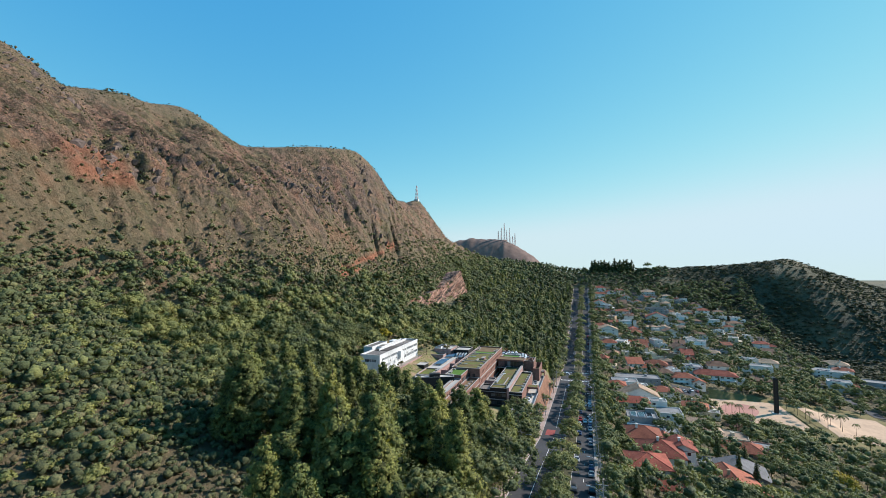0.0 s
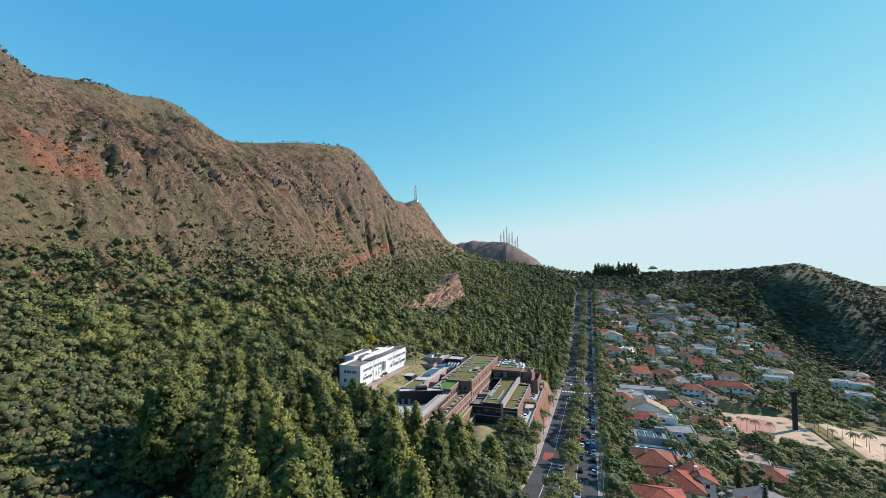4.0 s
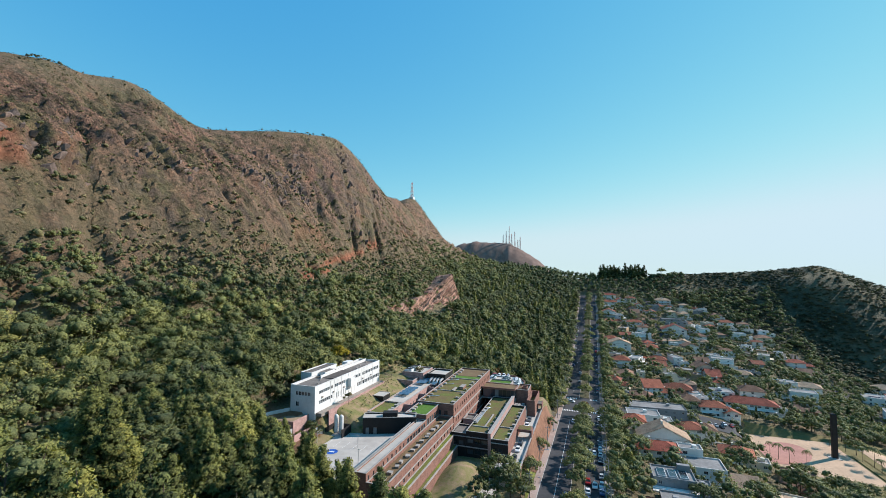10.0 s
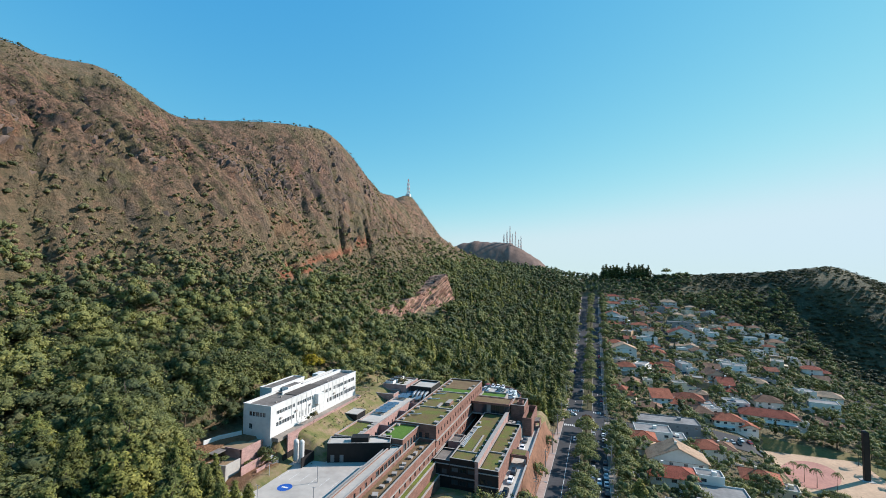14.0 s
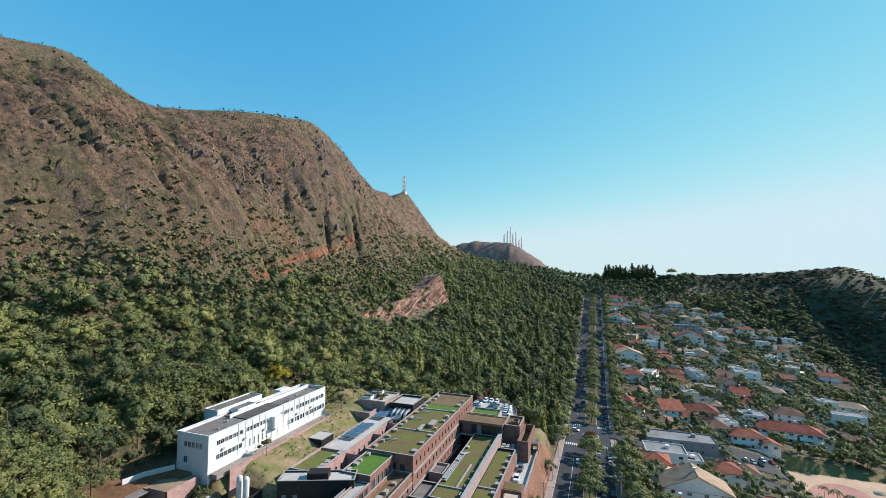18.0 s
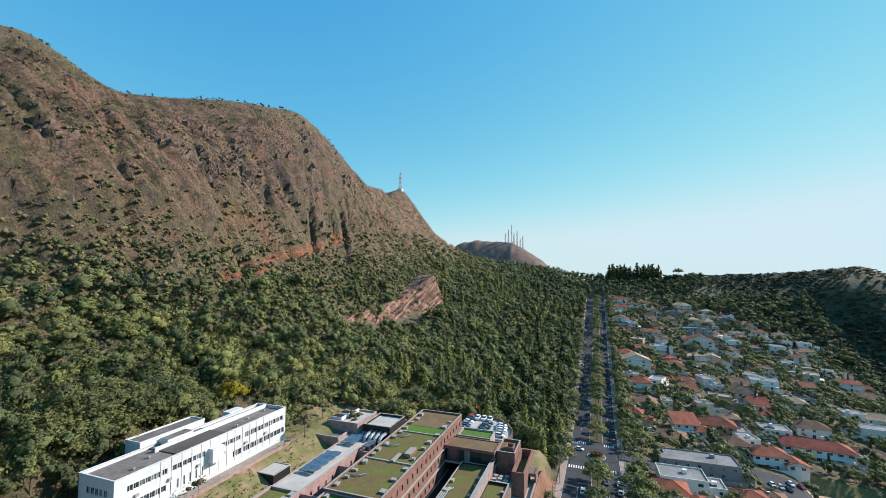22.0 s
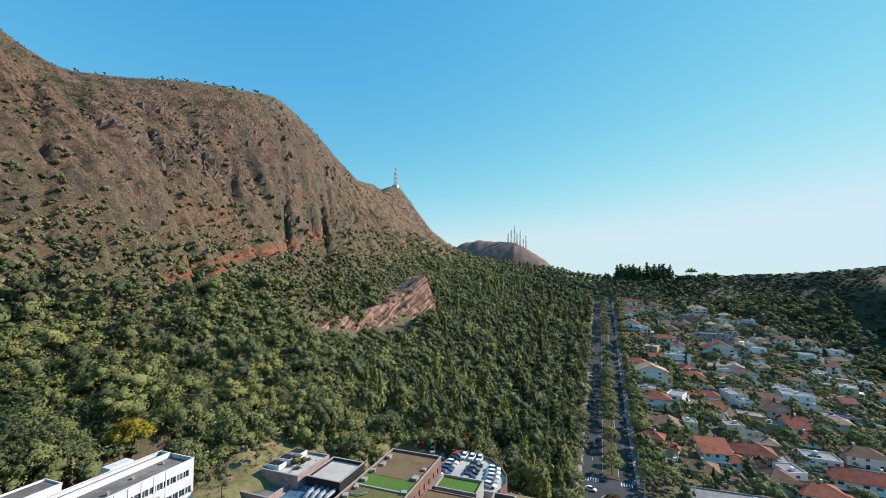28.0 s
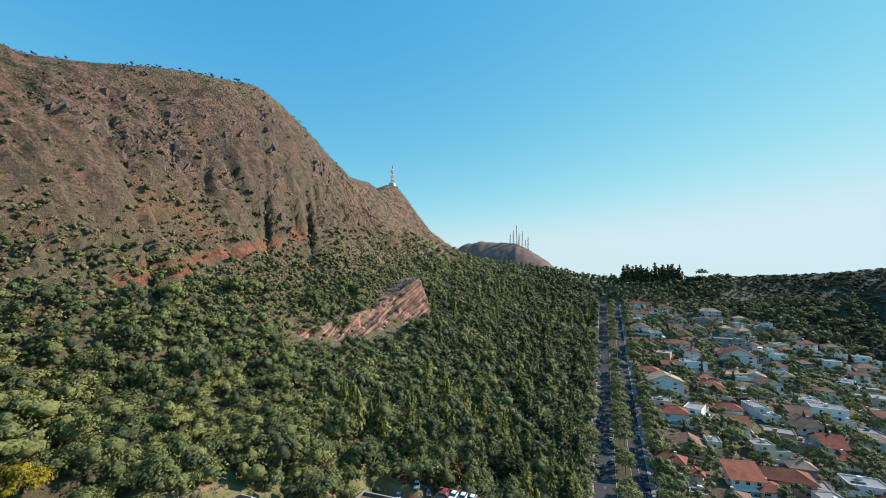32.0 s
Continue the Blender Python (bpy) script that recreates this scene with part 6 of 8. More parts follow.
# ---- black service block at the car park, turned to the bend of the yard ----
service = thing("service_block", "black clad service block beside the hospital car park", "building", (-66.8, 203.4, 42.5), 22, "")
bm = bmesh.new()
for side, cut in SIDES.items():
    start, way, length = cut((-9.6, 9.6, -2.8, 2.8))
    wall_panel(bm, start, way, length, -4, 5.7, [(1.0, 2.2, 0.05, 2.3), (3.8, 5.0, 0.05, 2.3), (14.6, 15.4, 1.0, 2.0)] if side == "front" else [], 0.2)
part("wall", bm, MAT_BLACK, service)
for a in (1.0, 3.8):
    part("door", box(-9.6 + a + 0.03, -9.6 + a + 1.17, -2.7, -2.62, 0.06, 2.27), MAT_GREYWALL, service, "grey metal door")
part("roof", box(-9.55, 9.55, -2.75, 2.75, 5.0, 5.35), MAT_DECK, service)
bm = bmesh.new()
rim(bm, -9.7, 9.7, -2.9, 2.9, 5.7, 5.85, 0.3)
part("coping", bm, MAT_COPING, service)
part("stair_head", box(-2.5, 2.8, -1.8, 1.4, 5.35, 7.0), MAT_BLACK, service)
dark_box = thing("plant_room", "low dark plant room with a flat concrete roof", "building", (-83.2, 225.8, 43.5), 0)
part("wall", box(-3.7, 3.7, -3.2, 3.2, -2, 4.9), MAT_BLACK, dark_box)
part("roof", box(-3.5, 3.5, -3.0, 3.0, 4.903, 5.0), MAT_DECK, dark_box)
bm = bmesh.new()
rim(bm, -3.8, 3.8, -3.3, 3.3, 4.95, 5.15, 0.25)
part("coping", bm, MAT_COPING, dark_box)

# ---- plant block at the far left corner ----
plant_block = thing("plant_block", "pink brick plant block crowned by cooling units", "building", (0, 0, 0))
wing(plant_block, -85.8, -74.6, 255.5, 268.5, 40, 50.9, 51.5, MAT_PINK, MAT_DECK, {"front": [(47.5, 49.0, 1.0, 1.6, 5, 10)]})
wing(plant_block, -86.6, -77.2, 248.5, 255.46, 40, 48.4, 49.2, MAT_PINK, MAT_ROOFMAT, {"front": [(44.2, 47.0, 0.9, 1.5, 1, 8), ]})
wing(plant_block, -73.2, -63.6, 257, 268.5, 40, 50.4, 51.2, MAT_BLACK, MAT_DECK)
for k in range(3):
    cool = thing("cooling_unit", "white cooling unit with dark fan grilles", "roof equipment", (-83.2 + 0.2 * k, 258 + 3.9 * k, 50.9), 0, "cooling units")
    part("casing", box(-1.9, 1.9, -1.5, 1.5, 0.2, 1.4, 0.08), MAT_WHITE, cool)
    part("skid", box(-1.7, 1.7, -1.3, 1.3, 0, 0.195), MAT_STEEL, cool)
    for j in range(4):
        part("fan_grille", box(-1.65 + 0.85 * j, -0.95 + 0.85 * j, -1.2, 1.2, 1.405, 1.5), MAT_BLACK, cool)
for k in range(4):
    duct("curved galvanised exhaust duct standing in the court", [(-70.0 + 1.7 * k, 252.0, 40), (-70.0 + 1.7 * k, 252.0, 47.5), (-70.0 + 1.7 * k, 252.6, 48.7), (-70.0 + 1.7 * k, 253.8, 49.2), (-70.0 + 1.7 * k, 256.9, 49.2)], 0.55, MAT_STEEL)
for k in range(5):
    duct("white bent ventilation pipe over the gallery", [(-68.2, 247.4 + 1.0 * k, 47.7), (-67.4, 247.4 + 1.0 * k, 48.6), (-65.5, 247.4 + 1.0 * k, 48.6)], 0.22, MAT_STEEL)

# ---- right wing, sunk below the main roof ----
right = thing("hospital_wing", "dark clad hospital wing with grassed roofs facing the avenue", "building", (0, 0, 0), 0, "hospital wings")
wing(right, -41.6, -32.6, 217, 264.5, 30, 40.4, 41.0, MAT_BLACK, MAT_TURF, {"front": [(36.6, 38.0, 2.2, 0.5, 0.6, 8.4), (32.6, 34.2, 2.2, 0.5, 0.6, 8.4)]}, mats={"left": MAT_PINK})
wing(right, -47.3, -41.64, 217, 226.5, 30, 39.4, 40.0, MAT_BLACK, MAT_ROOFMAT, {"front": [(35.6, 37.2, 1.8, 0.5, 0.6, 5)]})
wing(right, -46.9, -42.4, 231, 238, 30, 40.0, 40.6, MAT_PINK, MAT_ROOFMAT)
part("spine_wall", box(-32.55, -31.4, 214.5, 272, 30, 41.9), MAT_PINK, right)
part("spine_coping", box(-32.65, -31.3, 214.4, 272.1, 41.903, 42.02), MAT_COPING, right)
wing(right, -31.35, -25.0, 214.5, 257, 30, 39.4, 40.2, MAT_BLACK, MAT_TURF, {"front": [(35.6, 37.0, 1.6, 0.5, 0.6, 6)]}, mats={"right": MAT_BRICK})
part("roof_kerb", box(-31.3, -25.1, 229, 229.5, 39.4, 39.8), MAT_COPING, right)
part("roof_kerb", box(-41.5, -32.7, 224, 224.5, 40.4, 40.75), MAT_COPING, right)
part("roof_kerb", box(-36.3, -35.8, 224.6, 240, 40.4, 40.75), MAT_COPING, right)
for x0, x1, y in ((-47.3, -41.7, 217), (-41.55, -32.7, 217), (-31.3, -25.0, 214.5)):
    part("string_course", box(x0, x1, y - 0.3, y - 0.003, 35.0, 35.3), MAT_COPING, right)
    part("string_course", box(x0, x1, y - 0.3, y - 0.003, 38.7, 38.95), MAT_COPING, right)
part("plant_pit", box(-31.35, -25.0, 257.1, 266, 30, 38.0), MAT_ROOFMAT, right)

link = thing("glass_link", "glazed link building with a dry brown roof bed", "building", (0, 0, 0))
part("roof", box(-47.4, -31.2, 264.6, 273, 44.3, 44.85), MAT_BRICK, link)
part("roof_bed", box(-47.0, -31.6, 265, 272.6, 44.853, 44.95), MAT_DRYTURF, link)
bm = bmesh.new()
rim(bm, -47.5, -31.1, 264.5, 273.1, 44.86, 45.2, 0.35)
part("coping", bm, MAT_BRICK, link)
part("floor_slab", box(-47.4, -31.2, 264.6, 273, 39.8, 40.3), MAT_COPING, link)
part("back_wall", box(-47.4, -31.2, 272.4, 272.9, 30, 44.29), MAT_BLACK, link)
for k in range(9):
    part("mullion", box(-46.9 + 1.93 * k, -46.75 + 1.93 * k, 264.9, 265.05, 40.3, 44.29), MAT_DARKFRAME, link)
    if k < 8:
        part("pane", box(-46.74 + 1.93 * k, -44.98 + 1.93 * k, 264.96, 264.99, 40.35, 44.25), MAT_GLASS, link)
for k in range(6):
    part("pane", box(-31.35, -31.32, 265.2 + 1.2 * k, 266.3 + 1.2 * k, 40.35, 44.25), MAT_GLASS, link)
far_roof = thing("hospital_wing", "pale low wing with a green roof by the upper car deck", "building", (0, 0, 0), 0, "hospital wings")
wing(far_roof, -46.9, -35.2, 276, 283.5, 31, 44.0, 44.6, MAT_COPING, MAT_LAWN, {"front": [(41.0, 43.2, 1.6, 0.4, 0.5, 11)]})
stair = thing("stair_tower", "brick stair tower with a sunken roof hatch", "building", (0, 0, 0))
wing(stair, -31.2, -25.4, 268, 279, 30, 43.6, 44.4, MAT_BRICK, MAT_DRYTURF)
bm = bmesh.new()
rim(bm, -28.9, -26.4, 270.5, 274.0, 43.6, 45.0, 0.3)
part("hatch", bm, MAT_BRICK, stair)
bm = bmesh.new()
rim(bm, -25.3, -21.5, 262, 280, 30, 41.4, 0.4)
tagged(part("light_well", bm, MAT_BRICK), "open brick light well beside the stair tower", "building")
tagged(part("light_well_bed", box(-24.85, -21.95, 262.45, 279.55, 38.3, 38.6), MAT_TURF), "planted floor of the light well", "roof bed")

# ---- lower car lane with its parapet, beside the red bank ----
lane = thing("parking_lane", "concrete parking lane behind a brick parapet", "car park", (0, 0, 0))
part("deck", box(-24.96, -19.6, 200, 276, 28, 34.2), MAT_DECK, lane)
part("parapet", box(-19.6, -19.2, 200, 276, 26, 35.15), MAT_BRICK, lane)
part("coping", box(-19.68, -19.12, 199.9, 276.1, 35.153, 35.27), MAT_COPING, lane)
for y0, y1 in ((233.5, 238.5), (270.5, 275.9)):
    part("portal_wall", box(-19.6, -19.2, y0, y1, 35.275, 37.95), MAT_BRICK, lane)
part("crossbeam", box(-24.94, -19.63, 233.5, 238.5, 37.0, 38.0), MAT_BRICK, lane)
part("crossbeam_bed", box(-24.6, -19.9, 233.9, 238.1, 38.003, 38.1), MAT_TURF, lane)
part("crossbeam", box(-24.94, -19.63, 270.5, 275.9, 37.0, 37.6), MAT_BRICK, lane)
for k in range(9):
    part("pergola_bar", box(-24.9, -19.7, 270.8 + 0.56 * k, 271.0 + 0.56 * k, 37.603, 37.85), MAT_COPING, lane)

def slope_bank(name, label, y0, y1, mat, crest=34.7):
    ys, fs = np.arange(y0, y1 + 0.1, 1.5), np.linspace(0, 1, 9)
    Y, F = np.meshgrid(ys, fs)
    low = avenue_z(Y) + 0.05
    ease = smooth_step(y0 - 1, y0 + 5, Y) * smooth_step(y1 + 1, y1 - 8, Y)
    top = low + (np.interp(Y, [196, 212, 276, 296], [29.5 - 0.2, crest, crest, 30]) - low) * np.maximum(ease, 0.25)
    X = -19.15 + 3.5 * F + (fractal(Y / 4, F * 3, 57, 3) - 0.5) * 0.5
    Z = top + (low - top) * F ** 0.85 + (fractal(Y / 3, F * 4, 58, 3) - 0.5) * 0.7 * (F < 0.95)
    idx = np.arange(X.size).reshape(X.shape)
    faces = np.stack([idx[:-1, :-1], idx[1:, :-1], idx[1:, 1:], idx[:-1, 1:]], -1).reshape(-1, 4)
    return tagged(raw(name, np.stack([X, Y, Z], -1).reshape(-1, 3).tolist(), faces.tolist(), mat, smooth=True), label, "bank", kind="structure")


slope_bank("earth_bank", "bare red earth bank above the avenue's footway", 219, 300, MAT_MUD)
slope_bank("grass_bank", "bright green grass bank beside the hospital lane", 196, 219.5, MAT_MOSS, 34.0)

# ---- upper car deck ----
deck = thing("car_deck", "rounded rooftop car deck behind the main wing", "car park", (0, 0, 0))
outline = [(-51.5, 284.2), (-31.2, 284.2), (-30.2, 288.5), (-31.0, 293), (-33.6, 298), (-38, 302.5), (-44, 304.5), (-51.5, 304.5)]
bm = bmesh.new()
lo, hi = [bm.verts.new((*p, 28)) for p in outline], [bm.verts.new((*p, 41.6)) for p in outline]
bm.faces.new(hi)
for k in range(len(outline)):
    j = (k + 1) % len(outline)
    bm.faces.new((lo[k], lo[j], hi[j], hi[k]))
part("deck", bm, MAT_DECK, deck)
for k in range(1, len(outline) - 1):
    a, b = Vector((*outline[k], 0)), Vector((*outline[k + 1], 0))
    n = (b - a).cross(Vector((0, 0, 1))).normalized() * 0.28
    bm = bmesh.new()
    q = [a, b, b + n, a + n]
    lo, hi = [bm.verts.new((p.x, p.y, 38)) for p in q], [bm.verts.new((p.x, p.y, 42.5)) for p in q]
    bm.faces.new(hi)
    for i in range(4):
        j = (i + 1) % 4
        bm.faces.new((lo[i], lo[j], hi[j], hi[i]))
    part("parapet", bm, MAT_BRICK, deck)
for k in range(12):
    part("bay_line", box(-50.5 + 1.6 * k, -50.42 + 1.6 * k, 285, 289.5, 41.603, 41.61), MAT_LINE, deck)

# ---- upper yard with its car park ----
yard = thing("car_park", "pale concrete hospital car park with a blue painted disc", "car park", (0, 0, 0))
part("slab", box(-97, -57.65, 160, 192, 30, 42.5), MAT_DECK, yard)
part("slab", box(-86.6, -57.65, 192.003, 204, 30, 42.5), MAT_DECK, yard)
bm = bmesh.new()
bmesh.ops.create_circle(bm, cap_ends=True, radius=2.0, segments=24, matrix=Matrix.Translation((-76.6, 180.6, 42.512)))
part("painted_disc", bm, MAT_BLUEPAINT, yard, "blue painted disc with a white mark")
part("disc_mark", box(-77.6, -75.6, 180.3, 180.9, 42.516, 42.522), MAT_LINE, yard)
for k in range(9):
    part("bay_line", box(-92 + 3.4 * k, -91.9 + 3.4 * k, 184, 189, 42.504, 42.512), MAT_LINE, yard)
for k in range(8):
    part("bay_line", box(-92 + 3.4 * k, -91.9 + 3.4 * k, 166, 171, 42.504, 42.512), MAT_LINE, yard)
part("railing", box(-58.0, -57.9, 163, 202, 46.2, 47.2), MAT_STEEL, yard)
for x, y in ((-84, 183), (-70, 186), (-64, 176), (-78, 172)):
    post = thing("lamp_post", "slim grey car park lamp post", "lamp", (x, y, 42.5), 0, "car park lamps")
    part("pole", box(-0.07, 0.07, -0.07, 0.07, 0, 4.2), MAT_STEEL, post)
    part("arm", box(-0.6, 0.6, -0.05, 0.05, 4.203, 4.3), MAT_STEEL, post)
for k in range(2):
    tank = thing("gas_tank", "tall white oxygen tank in the yard corner", "tank", (-83.8 + 2.1 * k, 194.2, 42.5), 0, "gas tanks")
    bm = bmesh.new()
    bmesh.ops.create_cone(bm, cap_ends=True, segments=20, radius1=0.75, radius2=0.75, depth=5.4, matrix=Matrix.Translation((0, 0, 3.6)))
    bmesh.ops.create_uvsphere(bm, u_segments=20, v_segments=8, radius=0.75, matrix=Matrix.Translation((0, 0, 6.3)))
    part("shell", bm, MAT_WHITE, tank)
    for a in range(3):
        t = a * 2.09
        part("leg", box(math.cos(t) * 0.5 - 0.08, math.cos(t) * 0.5 + 0.08, math.sin(t) * 0.5 - 0.08, math.sin(t) * 0.5 + 0.08, 0, 0.95), MAT_STEEL, tank)
enclosure = thing("tank_enclosure", "dark low wall round the gas tanks", "wall", (0, 0, 0))
for a in ((-86.6, -86.3, 191.5, 197.5), (-79.9, -79.6, 191.5, 197.5), (-86.29, -79.91, 197.2, 197.5)):
    part("panel", box(*a, 42.5, 45.3), MAT_BLACK, enclosure)

# ---- equipment scattered over the roofs ----
kit = random.Random(8)
for x, y, z in [(-61.6, 224 + 4.6 * k, 48.3) for k in range(13)] + [(-49.4, 226 + 6.2 * k, 48.3) for k in range(9)] + [(-61.2, 209 + 3.4 * k, 47.9) for k in range(4)] + [(-69.6, 207 + 2.6 * k, 47.6) for k in range(5)] + [(-51, 168 + 3.9 * k, 43.2) for k in range(13)]:
    roof_unit("roof_vent", "low concrete ventilation box on the roof grass", x + kit.uniform(-0.3, 0.3), y + kit.uniform(-0.8, 0.8), z, kit.uniform(0.8, 1.5), kit.uniform(0.7, 1.8), kit.uniform(0.4, 0.75), MAT_COPING, kit.choice((0, 0, 20)))
for x, y, z in [(-33.4, 220 + 5.2 * k, 40.4) for k in range(8)] + [(-25.9, 217 + 5.0 * k, 39.4) for k in range(8)] + [(-40.8, 228 + 6 * k, 40.4) for k in range(5)]:
    roof_unit("roof_vent", "low concrete ventilation box on the roof grass", x, y + kit.uniform(-0.8, 0.8), z, kit.uniform(0.8, 1.4), kit.uniform(0.7, 1.5), kit.uniform(0.4, 0.8), MAT_COPING)
for k in range(9):
    roof_unit("condenser_unit", "grey condenser unit in the roof pit", -30.3 + 1.7 * (k % 3), 258.6 + 2.3 * (k // 3), 38.0, 1.1, 1.0, kit.uniform(0.9, 1.3), MAT_STEEL)
roof_unit("skylight_box", "raised brick skylight box on the roof grass", -51.8, 247.0, 48.3, 1.8, 4.8, 1.1, MAT_BRICK)
roof_unit("skylight_box", "long raised concrete skylight on the roof grass", -54.5, 243.0, 48.3, 0.8, 5.0, 0.6, MAT_COPING)
for y in (230, 250, 258):
    duct("silver pipe crossing the roof grass", [(-62.4, y, 48.55), (-58.8, y + 0.2, 48.75), (-57.5, y + 1.6, 48.75)], 0.18, MAT_STEEL)
for k in range(3):
    duct("silver pipe bundle along the roof edge", [(-41.0 + 0.5 * k, 227, 40.75), (-41.0 + 0.5 * k, 246, 40.75), (-40.0 + 0.5 * k, 248, 40.75)], 0.2, MAT_STEEL)

def tube_box(x, y, z, h):
    """A squat capped vent."""
    bm = box(x - 0.22, x + 0.22, y - 0.22, y + 0.22, z + 0.002, z + h, 0.03)
    return add_box(bm, x - 0.3, x + 0.3, y - 0.3, y + 0.3, z + h + 0.003, z + h + 0.08)


# ---- white building above the yard ----
white = thing("white_building", "long white two-storey building with a weathered flat roof", "building", (-90.6, 190.6, 51), 0)
WB = (-10.6, 0.0, 0.0, 49.4)
for side, cut in SIDES.items():
    start, way, length = cut(WB)
    openings = []
    if side == "right":
        openings += [(2.6 + 1.25 * k, 3.75 + 1.25 * k, 5.2, 6.4) for k in range(7)] + [(2.4 + 1.25 * k, 3.55 + 1.25 * k, 1.6, 2.9) for k in range(7)]
        openings += [(12.4 + 1.25 * k, 13.5 + 1.25 * k, 5.2, 6.4) for k in range(7)] + [(25.8 + 1.25 * k, 26.9 + 1.25 * k, 5.2, 6.4) for k in range(5)] + [(12.0 + 1.6 * k, 12.5 + 1.6 * k, 0.9, 3.0) for k in range(6)]
        openings += [(33.4 + 1.5 * k, 34.7 + 1.5 * k, 5.1, 6.5) for k in range(10)] + [(29.5 + 1.5 * k, 30.8 + 1.5 * k, 1.4, 2.9) for k in range(13)]
    elif side == "front":
        openings += [(2.2 + 1.3 * k, 3.4 + 1.3 * k, 4.9, 6.3) for k in range(5)] + [(2.2, 3.6, 0.9, 2.6)]
    bm = bmesh.new()
    wall_panel(bm, start, way, length, -8, 8.5, openings, 0.25)
    part("wall", bm, MAT_WHITE, white)
    for o in openings:
        put_window(white, start, way, *o, inn=0.2, bars=2, mat=MAT_FRAME)
part("roof", box(-10.4, -0.2, 0.2, 49.2, 7.5, 7.75), MAT_ROOFMAT, white)
part("roof_step", box(-10.35, -0.25, 14.5, 28.5, 7.753, 8.0), worn("dark_roof_felt", (0.10, 0.085, 0.075), 0.9, 0.25, 0.4, 0.3), white, "darker patch of roof felt")
part("roof_wall", box(-7.4, -7.0, 13.5, 49.1, 7.76, 8.9), MAT_WHITE, white)
bm = bmesh.new()
rim(bm, -10.7, 0.1, -0.1, 49.5, 8.5, 8.62, 0.3)
part("coping", bm, MAT_WHITE, white)
part("bay", box(0.0, 1.6, 21.8, 25.2, 3.2, 6.6), MAT_WHITE, white, "projecting white bay")
part("annexe", box(-15.8, -10.75, 12.5, 30, -4, 9.6, 0.05), MAT_WHITE, white, "white annexe standing behind the long block")
part("annexe_roof", box(-15.5, -11.0, 12.8, 29.7, 9.603, 9.68), MAT_ROOFMAT, white)
bm = bmesh.new()
rim(bm, -15.85, -10.7, 12.45, 30.05, 9.604, 10.0, 0.22)
part("annexe_parapet", bm, MAT_WHITE, white)
part("link_block", box(-10.4, -7.6, 17.0, 24.0, 8.005, 9.3, 0.04), MAT_WHITE, white)
part("link_roof", box(-10.3, -7.7, 17.1, 23.9, 9.303, 9.36), MAT_ROOFMAT, white)
part("stair_head", box(-13.4, -10.75, 38.5, 43.5, -4, 8.9, 0.05), MAT_WHITE, white)
for k in range(14):
    part("wall_pier", box(0.003, 0.09, 9.6 + 2.55 * k, 9.85 + 2.55 * k, 0.2, 8.4), MAT_WHITE, white)
for k, (ax, ay) in enumerate(((-3.2, 6.0), (-5.6, 11.0), (-2.4, 33.0), (-4.4, 39.0), (-5.2, 46.0))):
    part("roof_vent_pipe", tube_box(ax, ay, 7.75 if not 14 < ay < 29 else 8.0, 0.35 + 0.12 * (k % 3)), MAT_COPING, white)
for k in range(6):
    part("air_conditioner", box(0.01, 0.5, 4.0 + 7.3 * k, 4.8 + 7.3 * k, 3.6, 4.1), MAT_COPING, white)

# ---- walls and upper yard beside it ----
MAT_EARTH = worn("bare_tan_earth", (0.36, 0.26, 0.16), 0.95, 0.25, 0.5, 0.3, 0.3)


def wall_run(name, points, z0, z1, thick, mat, parent):
    """A wall following a bent line, one piece for each stretch."""
    for (xa, ya), (xb, yb) in zip(points, points[1:]):
        way = Vector((xb - xa, yb - ya, 0))
        ob = part(name, box(-thick / 2, way.length + thick / 2, -thick / 2, thick / 2, z0, z1, 0.04), mat, parent)
        ob.matrix_basis = Matrix.Translation((xa, ya, 0)) @ Matrix.Rotation(math.atan2(way.y, way.x), 4, "Z")


upper = thing("upper_yard", "bare tan earth yard with white walls and a ramp", "yard", (0, 0, 0))
part("slab", box(-104.5, -93.0, 181.5, 190.3, 42, 49.4), MAT_EARTH, upper)
part("lower_slab", box(-104.5, -93.0, 176, 181.497, 40, 47.2), MAT_EARTH, upper)
part("ramp_slab", box(-104.5, -97.0, 160, 175.5, 40, 46.2), MAT_ASPHALT, upper)
part("lower_terrace", box(-96.5, -93.5, 163, 175.4, 40, 44.4), MAT_EARTH, upper)
wall_run("boundary_wall", [(-101.3, 190.0), (-104.6, 184.5), (-105.4, 180)], 43, 51.2, 0.35, MAT_WHITE, upper)
wall_run("boundary_wall", [(-105.4, 179.8), (-105.4, 174), (-104.4, 165), (-101.5, 160.5)], 43, 49.2, 0.35, MAT_WHITE, upper)
wall_run("terrace_wall", [(-92.8, 189.8), (-92.8, 181.4), (-98.5, 181.4)], 41, 49.9, 0.3, MAT_PINK, upper)
wall_run("terrace_wall", [(-92.8, 181.0), (-92.8, 175.8), (-98.5, 175.8)], 41, 47.7, 0.3, MAT_KERB, upper)
wall_run("terrace_wall", [(-90.2, 189.2), (-90.2, 179.0)], 41, 46.4, 0.3, MAT_PINK, upper)
wall_run("terrace_wall", [(-87.6, 189.2), (-87.6, 182.0)], 41, 44.9, 0.3, MAT_PINK, upper)
wall_run("ramp_wall", [(-96.7, 175.3), (-96.7, 160.5)], 40, 47.2, 0.3, MAT_KERB, upper)
wall_run("ramp_wall", [(-93.2, 175.3), (-93.2, 163)], 40, 45.2, 0.3, MAT_PINK, upper)
wall_run("ramp_wall", [(-92.3, 192.4), (-87.2, 192.4)], 40, 43.6, 0.3, MAT_PINK, upper)
